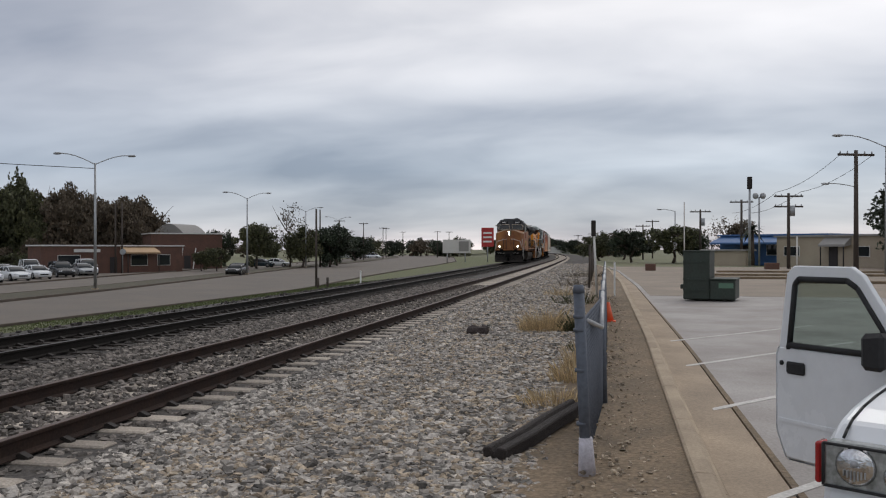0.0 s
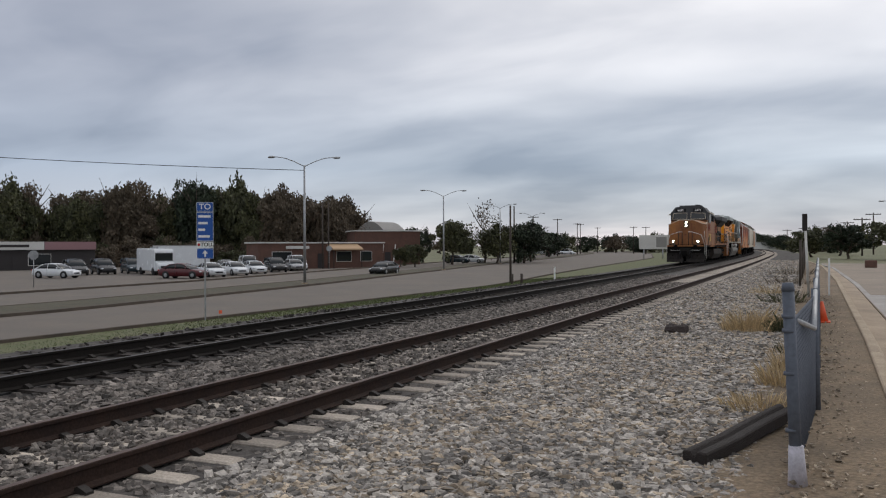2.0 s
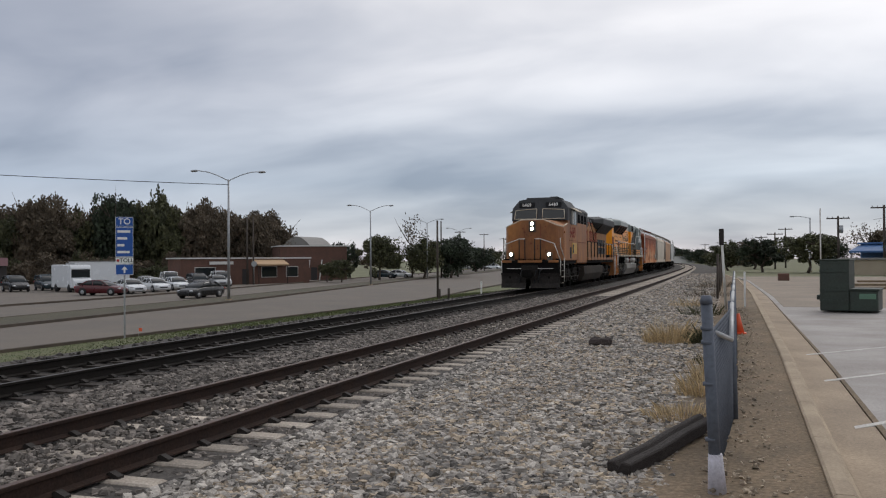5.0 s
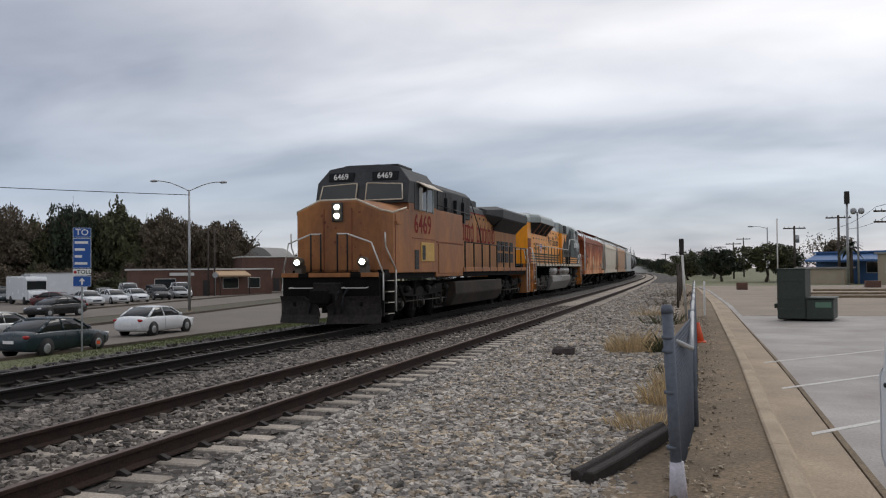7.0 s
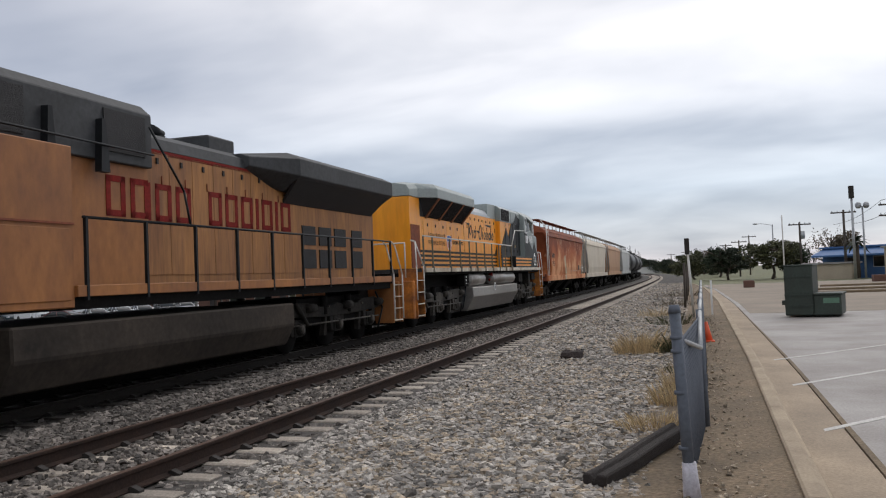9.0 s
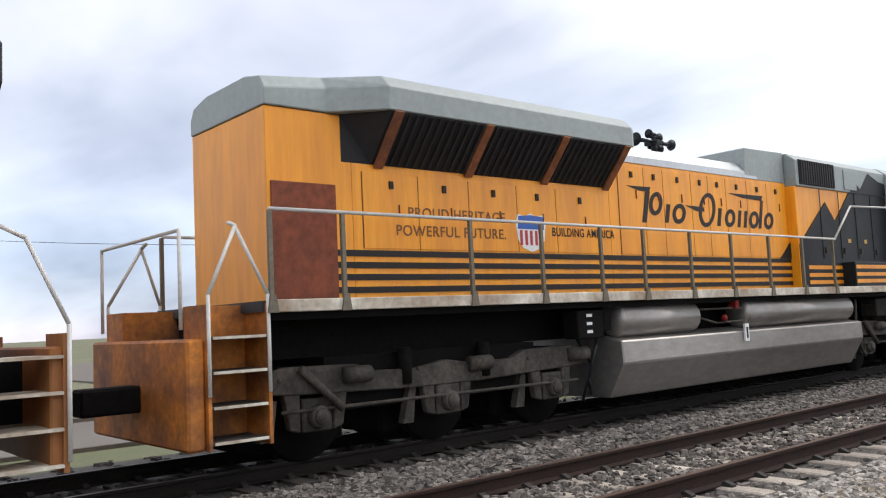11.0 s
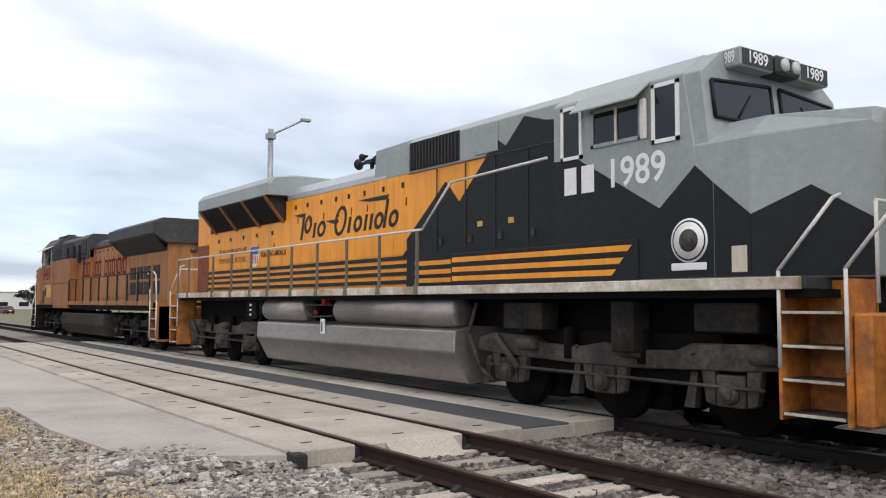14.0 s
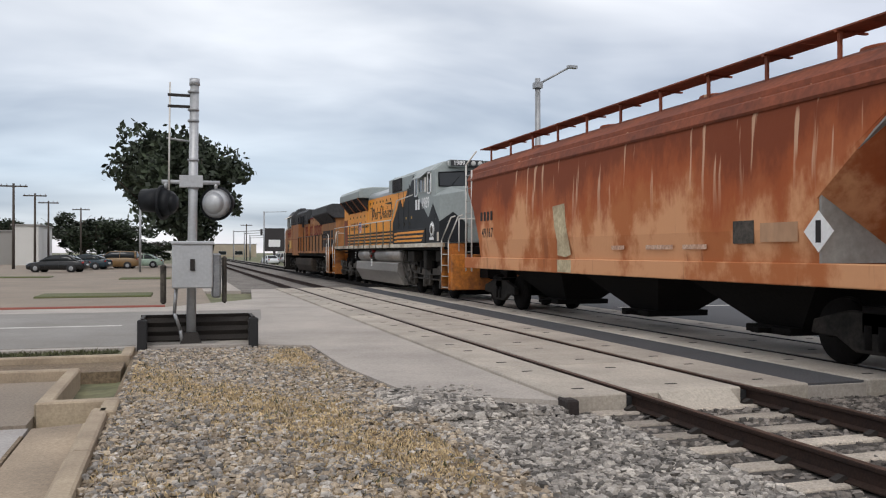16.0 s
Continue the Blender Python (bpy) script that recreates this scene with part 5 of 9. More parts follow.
    part("side_door", B().box(1.5, 1.53, 3.35 - o, 4.75 - o, 1.85, 2.45), "hopper_yellow", L, "pale yellow access door", 0.01)
    part("seam", B().box(1.5, 1.512, 2.5 - o, 4.9 - o, 2.55, 2.575), "rust_dark", L)
    part("vent", B().box(1.5, 1.515, 2.75 - o, 3.15 - o, 1.6, 2.2), "grille", L)
    part("side_grille", B().box(1.53, 1.54, 3.45 - o, 3.75 - o, 1.9, 2.36), "grille", L)
    lettering("number", "6469", 0.84, "letter_red", L, side(1.508, 3.6 - o, 2.99), "faded red cab number", spread=1.08, sx=1.0)
    rail_of(L, [(1.48, 5.2 - o, 3.75), (1.3, 10.7 - o, 3.75)], 0.018, "black")
    rail_of(L, [(1.3, 10.6 - o, 4.2), (1.45, 11.3 - o, 3.2), (1.5, 11.4 - o, 2.6)], 0.02, "black")
    # long hood
    part("hood", B().box(-0.95, 0.95, 10.8 - o, 21.2 - o, 1.6, 3.95), "armour_pale", L, "faded streaked hood", 0.012)
    rr = [(-0.96, 3.95), (-0.9, 4.15), (-0.6, 4.3), (0.6, 4.3), (0.9, 4.15), (0.96, 3.95)]
    part("hood_roof", B().prism(rr, 10.8 - o, 15.0 - o), "grey_dark", L, "sooty hood roof")
    part("red_stripe", B().box(0.95, 0.962, 8.6 - o, 15.2 - o, 3.86, 3.94), "letter_red", L, "faded red stripe under the roof")
    door_lines(L, 0.95, [10.9, 11.6, 12.3, 13.0, 13.7, 14.4, 15.1, 15.8, 16.5], 1.8, 3.9, "armour_pale", o)
    for y0, y1 in ((16.7, 17.4), (17.6, 18.3), (18.5, 19.2), (19.6, 20.3)):
        for z0, z1 in ((1.9, 2.35), (2.45, 2.9)):
            part("vent", B().box(0.95, 0.975, y0 - o, y1 - o, z0, z1), "grille", L, "dark vent")
    part("horn", B().box(-0.05, 0.35, 12.2 - o, 12.4 - o, 4.28, 4.4).cyl((0.1, 12.0 - o, 4.47), (0.1, 11.6 - o, 4.47), 0.05, 0.13, 12).cyl((0.3, 12.4 - o, 4.45), (0.3, 12.05 - o, 4.45), 0.05, 0.12, 12).cyl((-0.1, 12.6 - o, 4.45), (-0.1, 12.3 - o, 4.45), 0.05, 0.12, 12), "black", L, "black air horns")
    part("exhaust_hood", B().box(-0.5, 0.5, 13.6 - o, 14.6 - o, 4.28, 4.6), "grey_dark", L, "", 0.03)
    wing = [(-1.05, 3.6), (-1.52, 3.9), (-1.52, 4.28), (-1.2, 4.43), (1.2, 4.43), (1.52, 4.28), (1.52, 3.9), (1.05, 3.6)]
    part("radiator_wing", B().loft([[(x * 0.7, 14.2 - o, 3.9 + (z - 3.7) * 0.5) for x, z in wing], [(x, 15.6 - o, z) for x, z in wing], [(x, 21.35 - o, z) for x, z in wing]]), "grey_dark", L, "sooty overhanging radiator wing", 0.015)
    part("radiator_screen", B().loft([[(0.97, 15.8 - o, 3.35), (0.97, 21.0 - o, 3.35), (0.9, 21.0 - o, 3.35), (0.9, 15.8 - o, 3.35)], [(1.47, 15.6 - o, 3.88), (1.47, 21.2 - o, 3.88), (1.38, 21.2 - o, 3.88), (1.38, 15.6 - o, 3.88)]]), "grille", L)
    y0 = 9.75
    for wide in (1, 1, 0, 1, 1, -1, 1, 1, 1, 0, 1, 0, 1):
        if wide < 0:
            y0 += 0.45
            continue
        y1, xw = y0 + (0.46 if wide else 0.12), 1.104 if y0 < 10.7 else 0.964
        for a, b, c, d in ((y0, y0 + 0.11, 2.72, 3.36), (y1 - 0.11, y1, 2.72, 3.36), (y0, y1, 3.26, 3.36), (y0, y1, 2.72, 2.82)) if wide else ((y0, y1, 2.72, 3.36),):
            patch("wordmark", L, xw, [(a - o, c), (a - o, d), (b - o, d), (b - o, c)], "letter_red", t=0.006)
        y0 = y1 + 0.13
    zt = 2.62
    for s in (-1, 1):
        rail_of(L, [(s * 1.5, 8.75 - o, zt), (s * 1.5, 21.1 - o, zt)], 0.022, "black")
        for i in range(10):
            y = 8.8 + i * 1.36
            part("rail_post", B().box(s * 1.48, s * 1.53, y - 0.025 - o, y + 0.025 - o, 1.45, zt), "black", L)
        sw = part("step_well", B().box(s * 0.95, s * 1.5, 21.15 - o, 21.2 - o, 0.35, 1.62), "armour", L, "orange step well")
        part("side_plate", B().box(s * 0.95, s * 1.5, 21.85 - o, 21.9 - o, 0.35, 1.62), "armour", sw)
        for i in range(4):
            part("tread", B().box(s * 0.97, s * 1.52, 21.2 - o, 21.85 - o, 0.4 + i * 0.33, 0.43 + i * 0.33), "sill_white", sw)
        for dy in (21.2, 21.9):
            rail_of(L, [(s * 1.52, dy - o, 0.45), (s * 1.52, dy - o, 1.7), (s * 1.45, dy - 0.35 - o, 2.5), (s * 1.45, dy - 0.6 - o, 2.62)])
    part("end_plate", B().box(-1.45, 1.45, 21.75 - o, 21.9 - o, 0.4, 1.5), "armour", L, "", 0.02)
    part("rear_headlight", B().cyl((-0.12, 21.2 - o, 3.4), (-0.12, 21.28 - o, 3.4), 0.1, None, 12).cyl((0.12, 21.2 - o, 3.4), (0.12, 21.28 - o, 3.4), 0.1, None, 12), "lamp_rim", L)
    part("fuel_tank", B().prism([(-1.5, 1.15), (-1.52, 0.7), (-1.3, 0.28), (1.3, 0.28), (1.52, 0.7), (1.5, 1.15)], 7.4 - o, 15.1 - o), "tank_grey", L, "dirty grey fuel tank", 0.03)
    loco_truck(L, (2.3, 4.4, 6.5), "truck_dark", o)
    loco_truck(L, (16.0, 18.1, 20.2), "truck_dark", o)
    return L


def two_axle_truck(parent, y):
    for d in (-0.89, 0.89):
        wheelset(0, parent, y + d, 0.46)
    for s in (-1, 1):
        f = part("side_frame", B().prism([(y - 1.2, 0.42), (y - 1.15, 0.62), (y - 0.5, 0.78), (y + 0.5, 0.78), (y + 1.15, 0.62), (y + 1.2, 0.42), (y + 0.7, 0.4), (y + 0.35, 0.22), (y - 0.35, 0.22), (y - 0.7, 0.4)], s * 0.98, s * 1.1, "x"), "truck_dark", parent, "", 0.02)
        for d in (-0.12, 0.12):
            part("spring", B().cyl((s * 1.06, y + d, 0.28), (s * 1.06, y + d, 0.6), 0.08, None, 8), "under", f)
    part("bolster", B().box(-1.1, 1.1, y - 0.22, y + 0.22, 0.5, 0.85), "under", parent)


def build_hopper(paint, label, rusty=False):
    """A covered hopper with curved sides: length 17.2 m, centred on its origin."""
    half = 8.6
    L = thing("hopper_car", label, "freight car", None, "freight cars")
    # rounded side section, cut away at the ends
    sec = [(0.0, 4.42), (0.7, 4.36), (1.1, 4.2), (1.42, 3.98), (1.52, 3.6), (1.535, 3.35), (1.56, 2.8), (1.56, 2.3), (1.56, 1.9), (1.5, 1.4), (0.5, 1.35), (0, 1.35)]
    full = [(x, z) for x, z in sec] + [(-x, z) for x, z in sec[-2:0:-1]]
    ends = lambda z: 0.12 if z > 3.4 else (0.15 + (3.4 - z) * 0.95 if z > 2.3 else 1.2)
    body = B()
    cuts = []
    rear = lambda z: 0.1 if z > 3.9 else (0.12 + (3.9 - z) * 1.45 if z > 2.5 else 2.15)
    for k in (0, 1):
        cuts.append([(x, (-half + 0.12 + ends(z)) if k == 0 else (half - 0.12 - rear(z)), z) for x, z in full])
    body.loft(cuts)
    body_ob = part("body", body, paint, L, "", 0.012)
    part("top_edge", B().prism([(1.43, 3.9), (1.5, 3.86), (1.56, 3.7), (1.53, 3.66), (1.44, 3.84)], -half + 0.3, half - 0.3), "rust_dark" if rusty else paint, L)
    if rusty:
        part("roof_skin", B().prism([(0.3, 4.425), (0.7, 4.375), (1.1, 4.215), (1.43, 3.99), (1.44, 3.9), (-1.44, 3.9), (-1.43, 3.99), (-1.1, 4.215), (-0.7, 4.375), (-0.3, 4.425)], -half + 0.24, half - 0.3), "rust_dark", L, "deep rust on the roof")
        ragged = [(-2.2, 2.62), (-1.56, 2.66), (-1.5, 2.2), (-1.22, 1.52), (-1.5, 1.46), (-1.92, 1.5), (-1.95, 1.85), (-2.1, 2.15)]
        part("bare_patch", B().add([(1.568, yy, z) for yy, z in ragged], [tuple(range(len(ragged)))]), "bare_patch", L, "bare cream patch in the rust")
        part("bare_patch", B().box(1.555, 1.5625, -1.95, -1.25, 1.12, 1.4), "bare_patch", L, "bare cream patch in the rust")
        lettering("car_number", "49167", 0.36, "letter_dark", L, side(1.567, -6.55, 2.1), "dark car number", spread=1.25, sx=0.8)
        for y in (-7.02, -6.75, -6.48, -6.21):
            patch("mark", L, 1.5675, [(y - 0.08, 2.45), (y - 0.08, 2.7), (y + 0.08, 2.7), (y + 0.08, 2.45)], "letter_dark", "dark mark")
        for y, w in ((0.6, 0.5), (1.9, 0.9), (3.1, 0.7)):
            part("graffiti_bar", B().box(1.562, 1.5635, y, y + w, 1.62, 1.7), "drip", L, "faint pale scrawl")
        part("data_panel", B().box(1.562, 1.57, 4.5, 5.0, 1.7, 2.05), "truck", L)
        part("data_panel", B().box(1.562, 1.57, 5.15, 5.95, 1.72, 2.0), "hopper_tan", L)
        part("placard", B().prism([(6.4 - 0.28, 1.85), (6.4, 2.13), (6.4 + 0.28, 1.85), (6.4, 1.57)], 1.6, 1.61, "x"), "letter_white", L, "white diamond placard")
        part("placard_mark", B().box(1.61, 1.613, 6.35, 6.45, 1.7, 2.0), "letter_dark", L)
    for s in (-1, 1):
        part("side_sill", B().box(s * 1.44, s * 1.56, -half + 0.05, half - 0.05, 1.1, 1.42), paint, L, "", 0.015)
    for ya, yb in ((-half, -half + 1.2), (half - 2.2, half)):
        part("end_floor", B().box(-1.45, 1.45, ya, yb, 1.1, 1.3), "rust_dark" if rusty else "end_grey", L)
    part("end_sheet", B().prism([(half - 0.24, 3.88), (half - 0.20, 3.88), (half - 2.2, 2.44), (half - 2.26, 2.44)], -1.53, 1.53, "x"), "end_grey", L, "pale grey slope sheet")
    part("end_wall", B().box(-1.54, 1.54, half - 2.262, half - 2.22, 1.42, 2.44), "end_grey", L, "pale grey end wall")
    for e in (-1, 1):
        for x in (-1.4, 1.4):
            part("end_post", B().box(x - 0.05, x + 0.05, e * (half - 0.06) - 0.05, e * (half - 0.06) + 0.05, 1.2, 1.5), "rust_dark", L)
        for s in (-1, 1):
            y0, y1 = e * (half - 0.1), e * (half - 0.62)
            lad = part("ladder", B().tube([(s * 1.53, y0, 1.0), (s * 1.53, y0, 4.2), (s * 1.2, y0, 4.62)], 0.025, 8).tube([(s * 1.53, y1, 1.0), (s * 1.53, y1, 4.0)], 0.025, 8), "bright_rail" if rusty and e < 0 else "end_grey", L)
            for i in range(8):
                part("rung", B().cyl((s * 1.53, y0, 1.2 + i * 0.38), (s * 1.53, y1, 1.2 + i * 0.38), 0.016, None, 6), "end_grey", lad)
        part("coupler", B().box(-0.16, 0.16, min(e * half, e * (half + 0.65)), max(e * half, e * (half + 0.65)), 0.72, 1.0), "under", L, "", 0.02)
        part("end_strut", B().box(-0.6, -0.5, e * (half - 0.3) - 0.05, e * (half - 0.3) + 0.05, 1.3, 2.2), "truck", L)
        part("brake_stand", B().box(0.5, 0.6, e * (half - 0.3) - 0.05, e * (half - 0.3) + 0.05, 1.3, 3.2), "truck", L)
    # running boards with brackets
    for s in (-1, 1):
        for i in range(11):
            y, step = -half + 0.15 + i * (2 * half - 0.3) / 11, (2 * half - 0.3) / 11
            rw = part("roof_walk", B().box(s * 0.62, s * 1.1, y + 0.01, y + step - 0.01, 4.65, 4.675), "rust_dark" if rusty else "end_grey", L)
            part("bearer", B().box(s * 0.55, s * 1.1, y + step / 2 - 0.025, y + step / 2 + 0.025, 4.62, 4.65), "rust_dark" if rusty else "end_grey", rw)
            part("bracket", B().box(s * 1.0, s * 1.04, y + step / 2 - 0.03, y + step / 2 + 0.03, 4.2, 4.63), "rust_dark" if rusty else "end_grey", rw)
    for i in range(4):
        part("hatch", B().cyl((0, -6 + i * 4, 4.4), (0, -6 + i * 4, 4.52), 0.42, 0.4, 18), paint, L)
    for y in (-4.3, 0.0, 4.2):
        # bays and gates in the near-black colour, as painted shade below the car
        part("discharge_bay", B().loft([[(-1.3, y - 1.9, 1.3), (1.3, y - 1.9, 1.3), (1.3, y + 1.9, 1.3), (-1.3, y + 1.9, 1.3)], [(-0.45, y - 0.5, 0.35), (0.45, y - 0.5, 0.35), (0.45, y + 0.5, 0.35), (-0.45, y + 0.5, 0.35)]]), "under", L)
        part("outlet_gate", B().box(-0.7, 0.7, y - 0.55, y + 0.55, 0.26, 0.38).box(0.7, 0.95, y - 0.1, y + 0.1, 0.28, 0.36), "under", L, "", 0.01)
    two_axle_truck(L, -half + 1.75)
    two_axle_truck(L, half - 1.75)
    return L


def build_tank_car():
    L = thing("tank_car", "black cylindrical tank car with a top platform", "freight car", None, "freight cars")
    half = 8.3
    part("tank", B().cyl((0, -half + 0.9, 2.75), (0, half - 0.9, 2.75), 1.5, None, 28).ball((0, -half + 0.9, 2.75), 1.5, 0.6, 1.5, 28, 8).ball((0, half - 0.9, 2.75), 1.5, 0.6, 1.5, 28, 8), "tankcar", L, "black glossy tank")
    part("frame", B().box(-0.4, 0.4, -half, half, 0.9, 1.3), "under", L)
    part("dome", B().cyl((0, 0, 4.2), (0, 0, 4.65), 0.55, 0.5, 18), "tankcar", L)
    part("platform", B().box(-1.1, 1.1, -1.2, 1.2, 4.28, 4.33), "tankcar", L)
    rail_of(L, [(-1.1, -1.2, 4.3), (-1.1, -1.2, 5.1), (-1.1, 1.2, 5.1), (-1.1, 1.2, 4.3)], 0.02, "black")
    rail_of(L, [(1.1, -1.2, 4.3), (1.1, -1.2, 5.1), (1.1, 1.2, 5.1), (1.1, 1.2, 4.3)], 0.02, "black")
    two_axle_truck(L, -half + 1.6)
    two_axle_truck(L, half - 1.6)
    return L


lead = build_lead_loco()
heritage = build_heritage_loco()
hop1 = build_hopper("rust", "rust-red covered hopper car with washed streaks", True)
hop2 = build_hopper("hopper_pale", "cream covered hopper car on the track")
hop3 = build_hopper("hopper_tan", "tan covered hopper car on the track")
hop4 = build_hopper("hopper_grey", "pale grey covered hopper car on the track")
tanks = [build_tank_car()]
for i in range(4):
    tanks.append(copy_thing(tanks[0], pose(0, 0, 0)))

# ---- surroundings: materials ----
M["leaf"] = mat("dark_green_leaves", (0.036, 0.05, 0.026), 0.75, var=0.4, scale=0.4, col2=(0.022, 0.03, 0.017), fine=4, bump=0, island=0.5)
M["leaf_brown"] = mat("autumn_brown_leaves", (0.12, 0.088, 0.058), 0.8, var=0.3, scale=0.4, col2=(0.085, 0.068, 0.045), fine=4, bump=0, island=0.35)
M["leaf_olive"] = mat("olive_leaves", (0.085, 0.085, 0.035), 0.75, var=0.4, scale=0.4, col2=(0.05, 0.055, 0.025), fine=4, bump=0, island=0.5)
M["bark"] = mat("grey_brown_bark", (0.09, 0.07, 0.055), 0.95, var=0.3, scale=3, fine=20, bump=0.5, stretch=(1, 1, 0.3))
M["verge"] = mat("green_verge_grass", (0.105, 0.125, 0.045), 0.9, var=0.3, scale=0.5, col2=(0.075, 0.09, 0.035), fine=6, bump=0, island=0.2)
M["straw"] = mat("dry_straw_grass", (0.60, 0.46, 0.27), 0.9, var=0.25, scale=3, col2=(0.42, 0.315, 0.175), fine=20, bump=0, island=0.4)
M["weed"] = mat("dull_green_weed", (0.17, 0.165, 0.075), 0.9, var=0.3, scale=3, col2=(0.20, 0.16, 0.09), fine=20, bump=0, island=0.4)
M["pole_wood"] = mat("weathered_pole_wood", (0.075, 0.06, 0.05), 0.9, var=0.3, scale=3, fine=20, bump=0.3, stretch=(1, 1, 0.2))
M["galv"] = mat("galvanised_steel", (0.40, 0.41, 0.42), 0.5, metal=0.6, var=0.15, scale=3, col2=(0.28, 0.285, 0.29), fine=25, bump=0.05)
M["fence"] = mat("grey_blue_post_steel", (0.115, 0.13, 0.16), 0.65, metal=0.2, var=0.2, scale=3, fine=25, bump=0.08)
M["tape"] = mat("pale_wrapped_plastic", (0.55, 0.53, 0.58), 0.4, var=0.2, scale=6, col2=(0.35, 0.33, 0.36), fine=30, bump=0.3)
M["rubber"] = mat("black_rubber", (0.02, 0.02, 0.021), 0.8, var=0.2, scale=5, fine=30, bump=0.1)
M["rock"] = mat("dark_rock", (0.06, 0.045, 0.042), 0.9, var=0.4, scale=8, fine=40, bump=0.5)
M["beam"] = mat("charred_timber", (0.035, 0.027, 0.024), 0.9, var=0.4, scale=5, fine=30, bump=0.5, stretch=(1, 6, 6))
M["orange"] = mat("traffic_orange_plastic", (0.80, 0.12, 0.04), 0.5, var=0.1, scale=4, fine=20, bump=0)
M["dump"] = mat("dark_green_dumpster_paint", (0.028, 0.042, 0.032), 0.6, var=0.25, scale=1.5, col2=(0.02, 0.026, 0.02), fine=15, bump=0.1)
M["dump_label"] = mat("pale_green_label", (0.10, 0.19, 0.13), 0.6, var=0.1, bump=0)
M["white_paint"] = mat("white_car_paint", (0.72, 0.74, 0.76), 0.25, var=0.03, scale=1, fine=8, bump=0.0)
M["car_white"] = M["white_paint"]
M["car_dark"] = mat("dark_blue_green_car_paint", (0.018, 0.035, 0.045), 0.25, var=0.05, bump=0)
M["car_silver"] = mat("silver_car_paint", (0.38, 0.39, 0.40), 0.3, metal=0.5, var=0.05, bump=0)
M["car_black"] = mat("black_car_paint", (0.014, 0.015, 0.016), 0.25, var=0.05, bump=0)
M["car_red"] = mat("dark_red_car_paint", (0.09, 0.012, 0.016), 0.3, var=0.05, bump=0)
M["car_green"] = mat("pale_green_car_paint", (0.35, 0.45, 0.36), 0.3, var=0.05, bump=0)
M["car_brown"] = mat("brown_car_paint", (0.20, 0.12, 0.05), 0.35, var=0.05, bump=0)
M["car_blue"] = mat("bright_blue_car_paint", (0.02, 0.10, 0.25), 0.3, var=0.05, bump=0)
M["car_glass"] = glass_mat("tinted_car_glass", (0.02, 0.024, 0.026))
M["door_tint"] = glass_mat("see_through_tinted_glass", (0.42, 0.50, 0.47), 0.0)
M["door_tint"].node_tree.nodes["Principled BSDF"].inputs["Transmission Weight"].default_value = 1.0
M["lamp_shell"] = mat("lamp_shell_plastic", (0.40, 0.41, 0.40), 0.2, var=0.2, scale=14, col2=(0.16, 0.17, 0.16), bump=0.05)
M["lamp_chrome"] = mat("lamp_reflector", (0.8, 0.8, 0.8), 0.16, metal=1.0, var=0.12, scale=18, col2=(0.4, 0.4, 0.4), bump=0.3)
M["clear_lens"] = glass_mat("clear_lamp_lens", (0.55, 0.57, 0.6), 0.1)
M["tail_red"] = mat("red_tail_lens", (0.35, 0.015, 0.015), 0.25, var=0.05, bump=0)
M["brick"] = mat("brown_brick", (0.145, 0.075, 0.055), 0.9, var=0.25, scale=1.0, col2=(0.10, 0.055, 0.042), fine=12, bump=0.2)
M["wall_tan"] = mat("tan_stucco", (0.42, 0.36, 0.275), 0.9, var=0.12, scale=0.4, col2=(0.34, 0.285, 0.215), fine=15, bump=0.1)
M["wall_grey"] = mat("grey_stucco", (0.30, 0.29, 0.275), 0.9, var=0.12, scale=0.4, fine=15, bump=0.1)
M["wall_dark"] = mat("dark_storefront", (0.035, 0.03, 0.03), 0.7, var=0.2, scale=0.5, fine=15, bump=0.1)
M["fascia_white"] = mat("white_fascia", (0.62, 0.61, 0.58), 0.7, var=0.08, scale=0.5, fine=10, bump=0.03)
M["fascia_pink"] = mat("dull_pink_fascia", (0.30, 0.17, 0.18), 0.7, var=0.08, scale=0.5, fine=10, bump=0.03)
M["fascia_blue"] = mat("blue_fascia", (0.05, 0.13, 0.30), 0.6, var=0.1, scale=0.5, fine=10, bump=0.03)
M["canopy_tan"] = mat("tan_canopy", (0.46, 0.31, 0.185), 0.8, var=0.1, scale=0.5, fine=10, bump=0.03)
M["sign_blue"] = mat("blue_sign_sheeting", (0.012, 0.085, 0.36), 0.4, var=0.04, bump=0)
M["sign_red"] = mat("red_sign_face", (0.42, 0.03, 0.03), 0.5, var=0.05, bump=0)
M["case_silver"] = mat("aluminium_cabinet", (0.46, 0.47, 0.48), 0.45, metal=0.4, var=0.08, scale=2, fine=20, bump=0.03)
M["red_lens"] = mat("red_signal_lens", (0.45, 0.01, 0.015), 0.2, var=0.05, bump=0)
M["red_kerb"] = mat("faded_red_kerb_paint", (0.30, 0.10, 0.075), 0.85, var=0.2, scale=1.2, fine=20, bump=0.1)
M["wire"] = mat("black_wire", (0.02, 0.02, 0.022), 0.6, var=0.1, bump=0)


